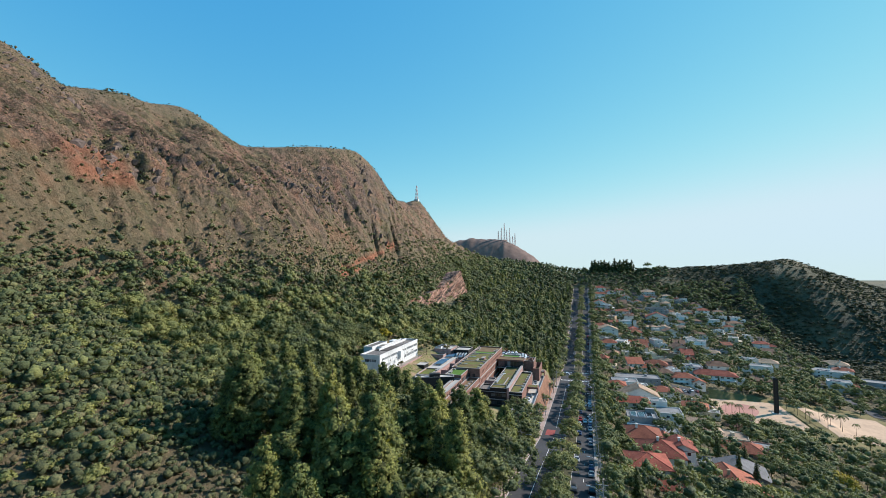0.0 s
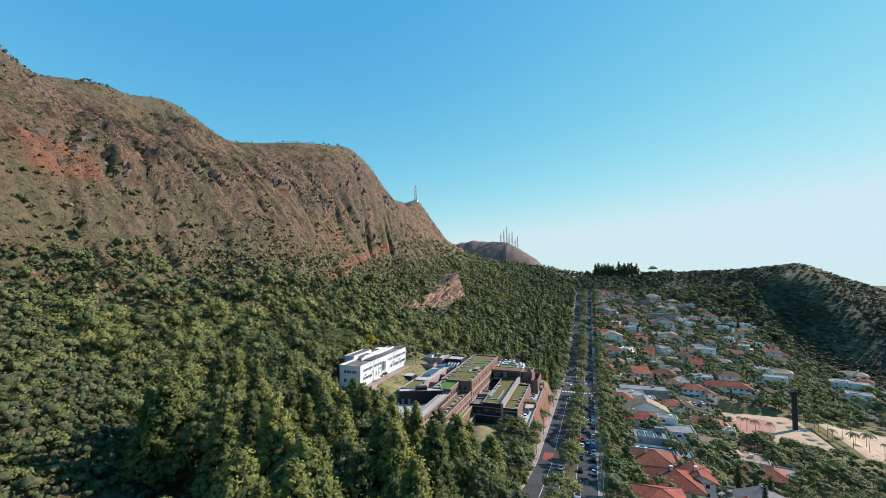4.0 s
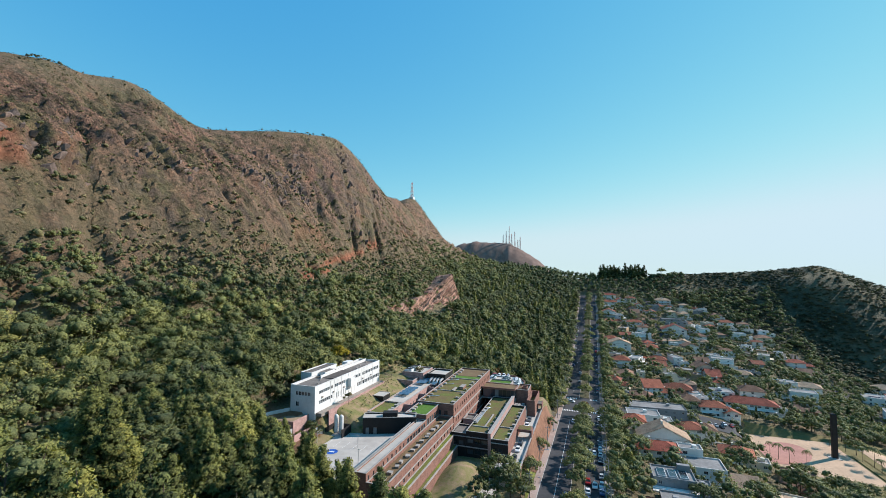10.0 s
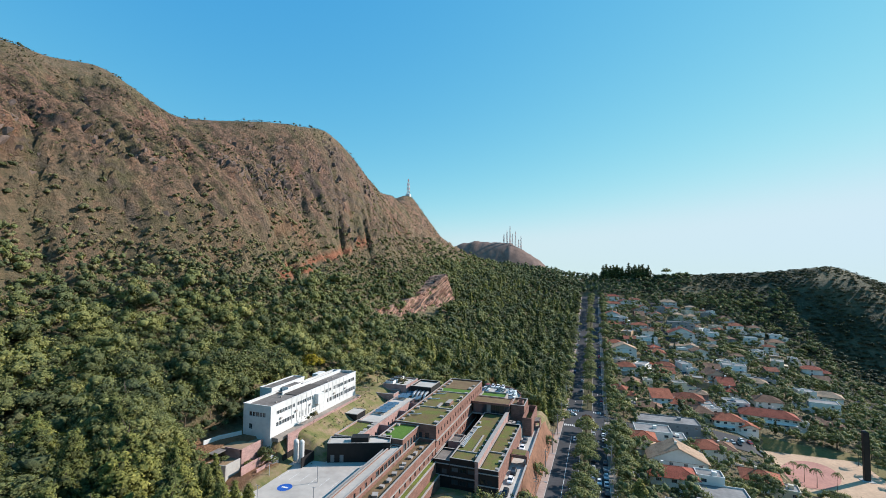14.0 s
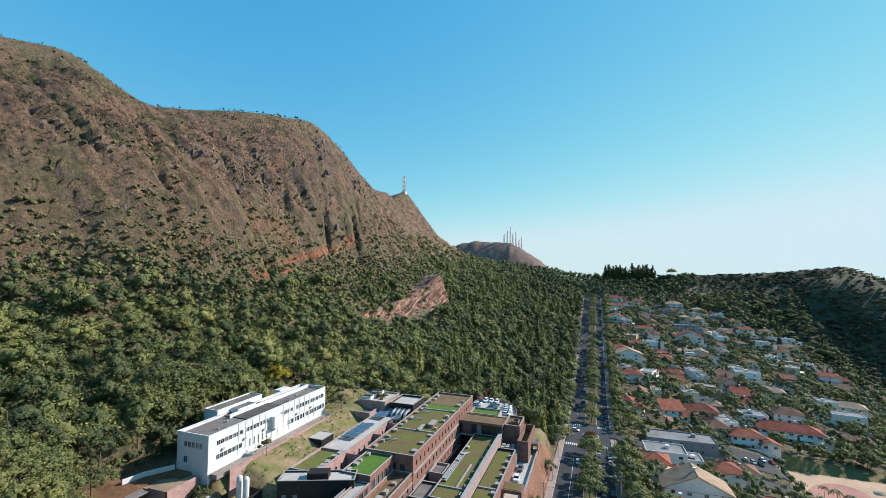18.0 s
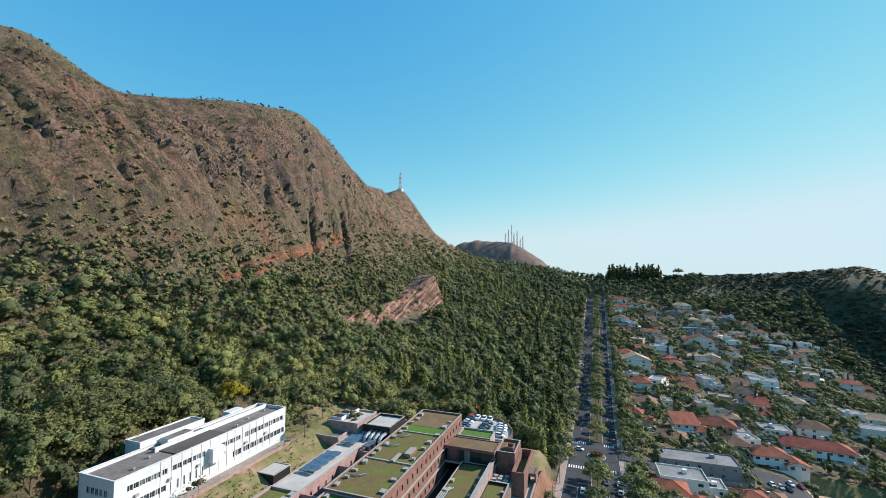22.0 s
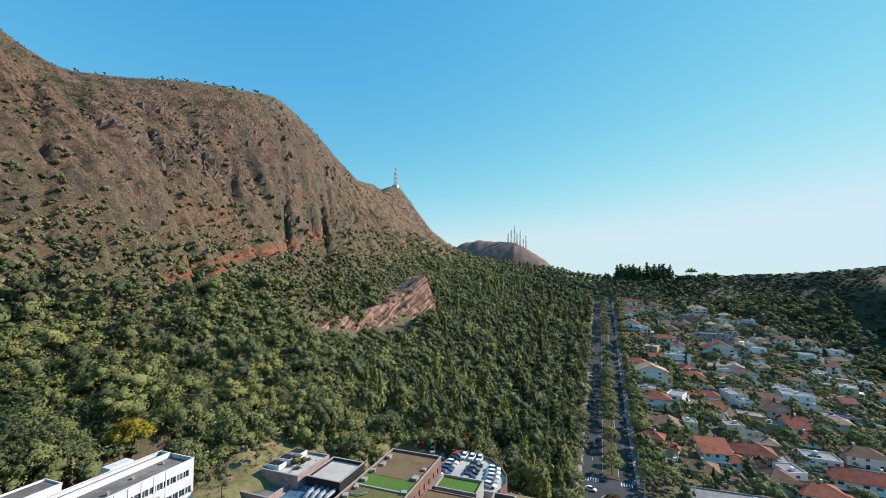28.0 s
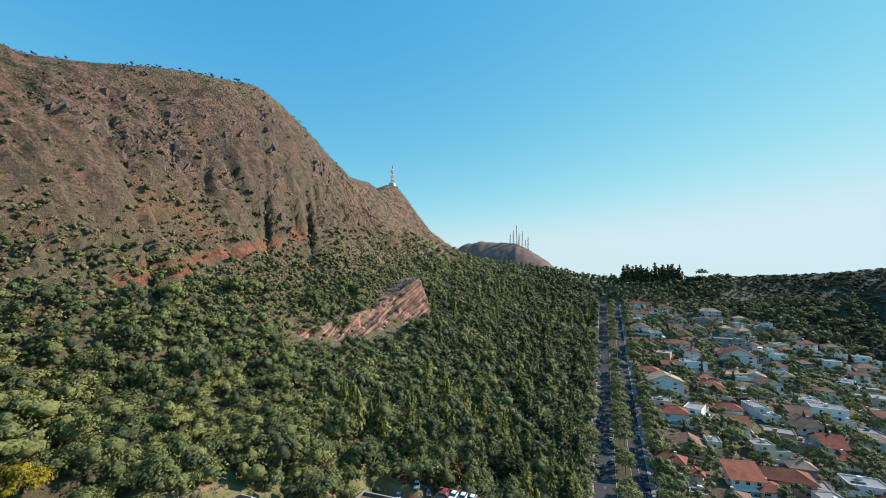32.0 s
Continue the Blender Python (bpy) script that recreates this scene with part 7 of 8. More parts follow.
part("shelter_roof", box(-101, -97.7, 177, 181, 49.2, 49.4), MAT_ROOFMAT, upper)
part("shelter_post", box(-100.9, -100.7, 177.2, 177.4, 47.2, 49.197), MAT_STEEL, upper)
part("shelter_post", box(-100.9, -100.7, 180.6, 180.8, 47.2, 49.197), MAT_STEEL, upper)
for px, py, sc in ((-88.9, 187, 0.42), (-91.4, 183, 0.36), (-86.4, 187.6, 0.34), (-95.4, 178, 0.4), (-91.2, 188.3, 0.5)):
    plant("small%d" % random.randrange(3), px, py, sc, group="shrubs of the ramps", label="bushy green shrub between the ramp walls", z=ground_at(px, py) if px > -92.8 else 47.2)
tagged(part("retaining_wall", box(-87.2, -86.8, 194, 238, 44, 50.5), MAT_PINK), "low pink brick retaining wall below the white building", "wall")
tagged(part("garden_path", box(-90.3, -88.0, 191, 240, 49, 50.15), MAT_PAVING), "paved strip along the foot of the white building", "pavement", kind="structure")

# ---- front court below the right wing ----
court = thing("entrance_court", "grey entrance court with a white kiosk", "court", (0, 0, 0))
part("slab", box(-33, -25.0, 186, 214, 28, 31.4), MAT_DECK, court)
part("kiosk_wall", box(-29.6, -26.2, 203.5, 208, 31.4, 34.6), MAT_BLACK, court)
part("kiosk_roof", box(-29.9, -25.9, 203.2, 208.3, 34.603, 34.9), MAT_COPING, court)

# ---- the avenue: kerbs, median, footways, paint ----
def kerbed(name, label, x0, x1, y0, y1, mat, rise=0.16):
    ys = list(np.arange(y0, y1, 6.0)) + [y1]
    return tagged(strip(name, x0, x1, ys, rise, mat, 0.6), label, "pavement", kind="structure")


MAT_MEDIAN = material("median_earth_and_grass", build_turf([(0.3, (0.05, 0.055, 0.02)), (0.6, (0.10, 0.085, 0.045)), (0.8, (0.17, 0.12, 0.07))]), 0.95)
MAT_PINKWALK = worn("pinkish_footway", (0.36, 0.27, 0.23), 0.9, 0.15, 0.8, 0.25)
MAT_REDPAINT = worn("red_cycle_paint", (0.30, 0.07, 0.06), 0.85, 0.25, 1.0, 0.2)
for y0, y1, x0, x1 in ((-40, 318, -3.3, 1.2), (354, 718, -4.8, 1.4)):
    kerbed("median", "planted median of the avenue", x0 + 0.18, x1 - 0.18, y0 + 0.2, y1 - 0.2, MAT_MEDIAN, 0.15)
    for a in (x0, x1 - 0.16):
        kerbed("kerb", "concrete kerb of the median", a, a + 0.16, y0, y1, MAT_KERB, 0.17)
kerbed("footway", "pinkish paved footway beside the hospital bank", -15.6, -13.17, -40, 720, MAT_PINKWALK, 0.14)
kerbed("kerb", "concrete kerb of the footway", -13.16, -13.0, -40, 720, MAT_KERB, 0.15)
kerbed("footway", "paved footway along the garden walls", 7.77, 10.2, -40, 334, MAT_PAVING, 0.14)
kerbed("footway", "paved footway along the garden walls", 7.77, 10.2, 350, 720, MAT_PAVING, 0.14)
kerbed("kerb", "concrete kerb of the footway", 7.6, 7.76, -40, 334, MAT_KERB, 0.15)
kerbed("kerb", "concrete kerb of the footway", 7.6, 7.76, 350, 720, MAT_KERB, 0.15)


def paint(name, label, x0, x1, y0, y1, mat=MAT_LINE):
    ys = list(np.linspace(y0, y1, max(2, int((y1 - y0) / 6) + 2)))
    return tagged(strip(name, x0, x1, ys, 0.012, mat), label, "road marking", kind="structure")


paint("edge_line", "white line beside the cycle lane", -7.95, -7.82, 20, 186)
paint("edge_line", "white line beside the cycle lane", -7.95, -7.82, 200, 300)
paint("cycle_patch", "red painted crossing of the cycle lane", -11.6, -7.9, 186.5, 196, MAT_REDPAINT)
for k in range(34):
    y = 30 + k * 19
    if not 312 < y < 360:
        paint("lane_dash", "white broken lane line", -5.6 if y < 320 else -9.0, -5.48 if y < 320 else -8.88, y, y + 3)
        paint("lane_dash", "white broken lane line", 4.35, 4.47, y, y + 3)
for x0, x1, y in ((-12.4, -5.0, 351), (1.8, 7.4, 351), (1.8, 7.4, 320), (-12.4, -3.6, 320)):
    for k in range(int((x1 - x0) / 0.95)):
        paint("zebra_bar", "white bar of a zebra crossing", x0 + k * 0.95, x0 + k * 0.95 + 0.5, y - 1.6, y + 1.6)
island = thing("traffic_island", "round kerbed island planted with a brown shrub", "traffic island", (-1.5, 335, float(avenue_z(335))))
bm = bmesh.new()
bmesh.ops.create_cone(bm, cap_ends=True, segments=32, radius1=4.0, radius2=3.9, depth=0.9, matrix=Matrix.Translation((0, 0, -0.2)))
part("kerb_ring", bm, MAT_KERB, island)
bm = bmesh.new()
bmesh.ops.create_cone(bm, cap_ends=True, segments=32, radius1=3.6, radius2=2.4, depth=0.4, matrix=Matrix.Translation((0, 0, 0.46)))
part("bed", bm, MAT_MEDIAN, island)
rust = np.random.default_rng(3)
shrub, _ = leaf_cards(rust, np.array([(0, 0, 1.4), (1.2, 0.4, 1.1), (-1.2, -0.3, 1.1)], float), np.array([(1.8, 1.8, 1.1), (1.4, 1.4, 0.8), (1.4, 1.4, 0.8)], float), 120, 0.3)
ob = new("shrub", leaf_mesh("shrub", shrub, np.full(len(shrub), 0.3), MAT_RUST))
ob.parent = island


def draped(name, label, x0, x1, y0, y1, mat, lift=0.12, step=3.0, category="road", skew=0.0):
    """A paved sheet that follows the ground."""
    xs, ys = np.linspace(x0, x1, max(2, int((x1 - x0) / step) + 1)), np.linspace(y0, y1, max(2, int((y1 - y0) / step) + 1))
    X, Y = np.meshgrid(xs, ys)
    Y = Y + skew * (X - x0)
    Z = height(X, Y) + lift
    idx = np.arange(X.size).reshape(X.shape)
    faces = np.stack([idx[:-1, :-1], idx[:-1, 1:], idx[1:, 1:], idx[1:, :-1]], -1).reshape(-1, 4)
    return tagged(raw(name, np.stack([X, Y, Z], -1).reshape(-1, 3).tolist(), faces.tolist(), mat), label, category, kind="structure")


draped("side_street", "grey side street dropping from the roundabout", 7.7, 90, 336, 345, MAT_ASPHALT, 0.25, skew=-0.12)
draped("side_street", "grey street running behind the first row of houses", 42.5, 48.5, 120, 250, MAT_ASPHALT, 0.3)
draped("side_street", "grey street between the upper rows of houses", 70, 76, 420, 700, MAT_ASPHALT, 0.3)
draped("side_street", "shaded valley road below the opposite hill", 194, 202, 380, 600, MAT_ASPHALT, 0.4)
draped("square", "pale grey car park above the square", 66, 92, 350, 372, MAT_ASPHALT, 0.25, category="car park")


# ---- cars ----
CAR_PAINTS = [worn("car_paint_" + n, c, 0.3, 0.03, 1.0, 0.03) for n, c in (("white", (0.72, 0.72, 0.72)), ("silver", (0.36, 0.37, 0.38)), ("black", (0.015, 0.015, 0.017)), ("grey", (0.12, 0.125, 0.13)), ("red", (0.28, 0.02, 0.02)), ("blue", (0.04, 0.07, 0.16)))]
CAR_WORDS = ("white", "silver", "black", "dark grey", "red", "dark blue")
MAT_TYRE = worn("tyre_rubber", (0.02, 0.02, 0.02), 0.9, 0.2, 3)
MAT_LAMP = worn("clear_lamp_lens", (0.6, 0.6, 0.55), 0.15, 0.1, 3)
MAT_TAIL = worn("red_lamp_lens", (0.35, 0.01, 0.01), 0.2, 0.1, 3)


def loft(sections, close=True):
    bm = bmesh.new()
    rings = [[bm.verts.new(p) for p in ring] for ring in sections]
    for lo, hi in zip(rings, rings[1:]):
        for k in range(len(lo)):
            j = (k + 1) % len(lo)
            bm.faces.new((lo[k], lo[j], hi[j], hi[k]))
    bm.faces.new(rings[0][::-1])
    bm.faces.new(rings[-1])
    bmesh.ops.recalc_face_normals(bm, faces=bm.faces)
    return bm


def mesh_of(name, bm, mat):
    me = bpy.data.meshes.new(name)
    bm.to_mesh(me)
    bm.free()
    me.materials.append(mat)
    return me


def car_section(y, half, z0, z1):
    return [(-half, y, z0), (half, y, z0), (half * 1.02, y, (z0 + z1) / 2), (half * 0.93, y, z1), (-half * 0.93, y, z1), (-half * 1.02, y, (z0 + z1) / 2)]


body_rows = [(-2.1, 0.74, 0.34, 0.62), (-1.95, 0.84, 0.24, 0.78), (-1.0, 0.87, 0.2, 0.93), (0.6, 0.87, 0.2, 0.95), (1.7, 0.86, 0.22, 0.93), (2.02, 0.82, 0.26, 0.86), (2.12, 0.72, 0.36, 0.7)]
BODIES = [mesh_of("body", loft([car_section(*r) for r in body_rows]), m) for m in CAR_PAINTS]
CABIN = mesh_of("cabin_glass", loft([[(-0.76, y0, 0.93), (0.76, y0, 0.93), (0.6, y1, 1.4), (-0.6, y1, 1.4)] for y0, y1 in ((-1.05, -0.45), (0.4, 0.4), (1.65, 1.25))]), MAT_GLASS)
ROOFS = [mesh_of("roof", loft([[(-0.62, y, 1.39), (0.62, y, 1.39), (0.55, y, 1.46), (-0.55, y, 1.46)] for y in (-0.45, 1.2)]), m) for m in CAR_PAINTS]
bm = bmesh.new()
bmesh.ops.create_cone(bm, cap_ends=True, segments=14, radius1=0.32, radius2=0.32, depth=0.22, matrix=Matrix.Rotation(radians(90), 4, "Y"))
WHEEL = mesh_of("wheel", bm, MAT_TYRE)
LIGHT = mesh_of("headlight", box(-0.18, 0.18, -0.03, 0.03, -0.07, 0.07, 0.02), MAT_LAMP)
TAIL = mesh_of("tail_light", box(-0.14, 0.14, -0.03, 0.03, -0.09, 0.09, 0.02), MAT_TAIL)


def car(x, y, turn, z=None, tone=None, slope=0.0, group="parked cars", where="parked at the kerb"):
    tone = random.choice((0, 0, 0, 1, 1, 2, 2, 3, 4, 5)) if tone is None else tone
    lamps = 0 if z is None else 1
    root = new("car")
    zz = (float(avenue_z(y)) + 0.01) if z is None else z
    root.matrix_world = Matrix.Translation((x, y, zz)) @ Matrix.Rotation(slope, 4, "X") @ Matrix.Rotation(radians(turn), 4, "Z")
    tagged(root, f"{CAR_WORDS[tone]} passenger car {where}", "car", group)
    for piece, data, at in [("body", BODIES[tone], (0, 0, 0)), ("cabin_glass", CABIN, (0, 0, 0)), ("roof", ROOFS[tone], (0, 0, 0))] + [("wheel", WHEEL, (sx, sy, 0.32)) for sx in (-0.78, 0.78) for sy in (-1.3, 1.3)] + lamps * [("headlight", LIGHT, (sx, -2.05, 0.62)) for sx in (-0.55, 0.55)] + lamps * [("tail_light", TAIL, (sx, 2.07, 0.7)) for sx in (-0.6, 0.6)]:
        ob = new(piece, data)
        ob.parent = root
        ob.location = at
    return root


random.seed(33)
def lane_slope(y):
    return math.atan2(float(avenue_z(y + 2) - avenue_z(y - 2)), 4)


for y in np.arange(64, 314, 7.6):
    for x, chance in ((6.6, 0.62), (2.15, 0.5), (-4.3, 0.16)):
        if random.random() < chance:
            yy = y + random.uniform(-1, 1)
            car(x, yy, random.choice((0, 180)), slope=lane_slope(yy))
for y in np.arange(372, 560, 8.5):
    for x, chance in ((6.6, 0.2), (-12.0, 0.35), (-5.8, 0.08)):
        if random.random() < chance:
            yy = y + random.uniform(-1, 1)
            car(x, yy, random.choice((0, 180)), slope=lane_slope(yy))
for x, y, turn in ((-9.0, 341, 70), (-6.0, 296, 180), (4.2, 248, 0), (4.4, 214, 0), (-6.0, 420, 180)):
    car(x, y, turn, slope=lane_slope(y) * math.cos(radians(turn)), tone=0, where="on the avenue", group="cars on the avenue")
for k in range(7):
    car(-49.0 + 0.2, 286.6 + 2.45 * k, 90, 41.61, group="cars on the deck", where="parked on the roof deck")
for k in range(5):
    car(-41.2, 287.2 + 2.5 * k, 90, 41.61, group="cars on the deck", where="parked on the roof deck")
for k in range(5):
    car(-34.4 - 0.25 * k * k * 0.3, 286.8 + 2.5 * k, 78 + 4 * k, 41.61, group="cars on the deck", where="parked on the roof deck")
for k in range(4):
    car(-49.2 + 2.6 * k, 302.2, 0, 41.61, group="cars on the deck", where="parked on the roof deck")
for y, tone in ((256, 3), (248.5, 0), (228, 2), (222, 0), (214, 2)):
    car(-23.2 + (0.0 if y > 240 else 0.4), y, 0, 34.21, tone, group="cars in the lane", where="parked in the brick-walled lane")
for x, y, tone in ((70, 358, 0), (73, 358, 1), (76, 358, 2), (79, 365, 0), (83, 365, 4), (86, 358, 3)):
    car(x, y, 8, ground_at(x, y) + 0.3, tone, group="cars by the square", where="parked above the square")
for k in range(6):
    x, y = -66 + 4.0 * (k % 3), 308.6 + 4.4 * (k // 3)
    car(x, y, 20, ground_at(x, y) + 0.05, group="cars behind the hospital", where="parked behind the hospital")

truck = thing("tanker_truck", "white tanker truck in the hospital yard", "truck", (-90.2, 190.2, 42.5), 66)
part("chassis", box(-0.9, 0.9, -3.6, 3.6, 0.55, 0.85), MAT_STEEL, truck)
bm = bmesh.new()
bmesh.ops.create_cone(bm, cap_ends=True, segments=18, radius1=1.1, radius2=1.1, depth=4.6, matrix=Matrix.Translation((0, 1.0, 1.98)) @ Matrix.Rotation(radians(90), 4, "X"))
part("tank", bm, MAT_WHITE, truck)
part("cab", loft([[(-1.1, y0, 0.6), (1.1, y0, 0.6), (1.05, y1, 2.6), (-1.05, y1, 2.6)] for y0, y1 in ((-3.7, -3.4), (-1.6, -1.6))]), MAT_WHITE, truck)
part("windscreen", box(-0.95, 0.95, -3.62, -3.56, 1.6, 2.35), MAT_GLASS, truck)
for sx in (-0.85, 0.85):
    for sy in (-2.6, 1.4, 2.6):
        ob = new("wheel", WHEEL)
        ob.parent = truck
        ob.matrix_basis = Matrix.Translation((sx, sy, 0.48)) @ Matrix.Diagonal((1.4, 1.5, 1.5, 1))

# ---- street lamps, poles and wires ----
MAT_POLE = worn("grey_concrete_pole", (0.32, 0.31, 0.29), 0.85, 0.15, 1.5)
MAT_WIRE = worn("black_cable", (0.02, 0.02, 0.02), 0.6, 0.1, 2)


def tube(bm, a, b, ra, rb, sides=7):
    a, b = Vector(a), Vector(b)
    way = (b - a).normalized()
    side = way.orthogonal().normalized()
    up = way.cross(side)
    rings = [[bm.verts.new(p + (side * math.cos(t) + up * math.sin(t)) * r) for t in np.linspace(0, 2 * math.pi, sides, endpoint=False)] for p, r in ((a, ra), (b, rb))]
    for k in range(sides):
        j = (k + 1) % sides
        bm.faces.new((rings[0][k], rings[0][j], rings[1][j], rings[1][k]))
    bm.faces.new(rings[0][::-1])
    bm.faces.new(rings[1])
    return bm


POLE = mesh_of("pole", tube(bmesh.new(), (0, 0, -0.6), (0, 0, 10), 0.17, 0.11), MAT_POLE)
ARM = mesh_of("crossarm", box(-1.0, 1.0, -0.06, 0.06, 9.2, 9.32), MAT_POLE)
ARM2 = mesh_of("crossarm", box(-0.7, 0.7, -0.05, 0.05, 8.3, 8.4), MAT_POLE)
LAMP_ARM = mesh_of("lamp_arm", tube(tube(bmesh.new(), (0, 0, 7.6), (-1.6, 0, 8.6), 0.05, 0.05, 6), (-1.6, 0, 8.6), (-2.6, 0, 8.75), 0.05, 0.05, 6), MAT_STEEL)
LAMP_HEAD = mesh_of("lamp_head", box(-3.3, -2.5, -0.16, 0.16, 8.66, 8.84, 0.04), MAT_STEEL)
poles = []
for x, ys in ((8.7, range(70, 336, 24)), (8.9, range(362, 640, 26)), (-14.3, range(84, 330, 27)), (-14.4, range(372, 560, 34))):
    line = []
    for y in ys:
        root = thing("utility_pole", "grey concrete utility pole with a lamp arm", "utility pole", (x, y, float(avenue_z(y))), 0 if x > 0 else 180, "poles along the avenue")
        for piece, data in (("pole", POLE), ("crossarm", ARM), ("crossarm", ARM2), ("lamp_arm", LAMP_ARM), ("lamp_head", LAMP_HEAD)):
            ob = new(piece, data)
            ob.parent = root
        line.append((x, y, float(avenue_z(y))))
    bm = bmesh.new()
    for (xa, ya, za), (xb, yb, zb) in zip(line, line[1:]):
        for dx, h in ((-0.9, 9.35), (0.0, 9.35), (0.9, 9.35), (-0.5, 8.42), (0.5, 8.42), (0.15, 7.4)):
            prev = None
            for k in range(7):
                f = k / 6
                p = Vector((xa + dx, ya + (yb - ya) * f, za + (zb - za) * f + h - 1.6 * f * (1 - f) * 1.2))
                if prev is not None:
                    tube(bm, prev, p, 0.022, 0.022, 4)
                prev = p
    tagged(part("overhead_wires", bm, MAT_WIRE), "black sagging power cables between the poles", "wires", kind="stuff")

# ---- trees of the avenue and the town ----
random.seed(61)
for y in list(np.arange(62, 314, 8.2)) + list(np.arange(360, 712, 9.0)):
    if random.random() < 0.8:
        plant(random.choice(("street0", "street1", "street1")), random.uniform(-1.6, -0.4), y + random.uniform(-1.5, 1.5), random.uniform(0.85, 1.25), group="median trees", z=float(avenue_z(y)) + 0.1)
for y in np.arange(60, 700, 8.5):
    if not 328 < y < 356 and random.random() < 0.9:
        key = random.choice(("broad0", "broad1", "small0", "small1", "small2", "street1", "palm0", "broad3"))
        plant(key, random.uniform(11.4, 13.6), y + random.uniform(-2, 2), random.uniform(0.75, 1.1), group="footway trees")
for y in np.arange(60, 330, 7.0):
    if random.random() < (0.85 if y < 200 else 0.3):
        plant(random.choice(("broad1", "small0", "small2", "broad3")), random.uniform(-17.5, -16.2), y + random.uniform(-2, 2), random.uniform(0.5, 0.9), group="verge trees")


for y in np.arange(332, 700, 6.5):
    plant(random.choice(("broad0", "broad1", "broad4", "grove0", "grove1", "farpine0")), random.uniform(-18.0, -16.2), y + random.uniform(-2, 2), random.uniform(0.6, 0.95), group="trees at the wood's edge", label="leafy tree overhanging the footway at the wood's edge")


def free(x, y, room):
    return all(math.hypot(x - a, y - b) > r * 0.82 + room for a, b, r in HOUSE_PLOTS)


for gy in np.arange(96, 720, 12.4):
    for gx in np.arange(16, 232, 12.4):
        x, y = gx + random.uniform(-5.4, 5.4), gy + random.uniform(-5.4, 5.4)
        if (y > 560 and x > 215) or (80 < x < 194 and 286 < y < 390) or (x > 150 and y < 250) or (64 < x < 94 and 346 < y < 376) or (abs(y - 340 + 0.12 * x) < 7 and x < 90):
            continue
        low = y < 330 and x > 62
        if not free(x, y, 1.5 if not low else 2.5):
            continue
        if random.random() < 0.86:
            pick = random.random()
            if low:
                key = random.choice(("broad0", "broad1", "broad2", "broad4", "broad4", "palm0"))
            elif pick < 0.45:
                key = random.choice(("small0", "small1", "small2", "small0", "small2", "broad3"))
            elif pick < 0.84:
                key = random.choice(("broad0", "broad1", "broad4"))
            elif pick < 0.93:
                key = random.choice(("palm0", "palm1"))
            else:
                key = "cypress"
            plant(key, x, y, random.uniform(0.62, 1.0) * (0.95 if key.startswith("broad") and not low else 1.3 if key.startswith("small") else 1), group="garden trees")
for x, y in ((58, 186), (64, 200), (56, 205), (61, 178), (92, 480), (96, 466), (46, 444)):
    plant("cypress", x, y, 1.0, group="garden cypresses")
plant("yellow", 96, 205, 0.9, label="broad tree in yellow-green flush near the square")
plant("pine1", 17, 176, 0.8, label="tall dark conifer on the avenue's footway")
plant("pine3", 16, 232, 0.75, label="tall dark conifer on the avenue's footway")

x, y = scatter(np.random.default_rng(71), 12, 225, 90, 715, 5.8)
keep = np.array([free(a, b, 0.3) for a, b in zip(x, y)]) & ~((x > 84) & (x < 192) & (y > 312) & (y < 386)) & ~((x > 64) & (x < 94) & (y > 346) & (y < 376)) & ~((np.abs(y - 340 + 0.12 * x) < 6) & (x < 90)) & ~((x > 150) & (y < 300)) & ~((x > 192) & (x < 204))
x, y = x[keep], y[keep]
bushy = np.random.default_rng(72)
big = bushy.random(len(x))
belt("garden_shrubs", "green hedges and shrubs filling the gardens between houses", x, y, 1.2 + 4.0 * big ** 2, 2.2 + 3.4 * big ** 2, 7, 0.22 + 0.1 * big, np.clip(0.55 + 0.24 * bushy.normal(size=len(x)), 0, 1), MAT_LEAF, 73, 2)

x, y = scatter(np.random.default_rng(75), 14, 225, 100, 722, 6.6)
keep = np.array([free(a, b, 0.9) for a, b in zip(x, y)]) & ~((x > 82) & (x < 192) & (y > 290) & (y < 388)) & ~((x > 64) & (x < 94) & (y > 346) & (y < 376)) & ~((np.abs(y - 340 + 0.12 * x) < 6) & (x < 90)) & ~((x > 150) & (y < 300)) & ~((x > 190) & (x < 206)) & (np.abs(x - 73) > 4)
x, y = x[keep], y[keep]
big = bushy.random(len(x))
belt("garden_canopy", "grey-green garden trees crowding between the houses", x, y, 5.4 + 7.0 * big, 4.6 + 4.2 * big, 18, 0.34 + 0.08 * big, np.clip(0.6 + 0.24 * bushy.normal(size=len(x)), 0, 1), MAT_LEAF, 76, 4, True, 0.55)

# ---- the square with its black pillar ----
MAT_COURT = worn("salmon_court_paving", (0.45, 0.22, 0.17), 0.9, 0.15, 0.8, 0.2)
MAT_SAND = worn("pale_sandy_paving", (0.54, 0.37, 0.24), 0.92, 0.15, 0.6, 0.2)
MAT_SQGRASS = material("dry_square_lawn", build_turf([(0.3, (0.13, 0.12, 0.04)), (0.6, (0.19, 0.15, 0.06)), (0.8, (0.26, 0.18, 0.09))]), 0.95)
draped("square_lawn", "dry lawn sloping down to the square", 86, 196, 300, 388, MAT_SQGRASS, 0.1, category="lawn")
draped("square", "pale sandy paving of the open square", 88, 136, 322, 378, MAT_SAND, 0.2, category="square")
draped("square", "pale sandy paving beyond the steps", 146, 190, 316, 372, MAT_SAND, 0.22, category="square")
bm = bmesh.new()
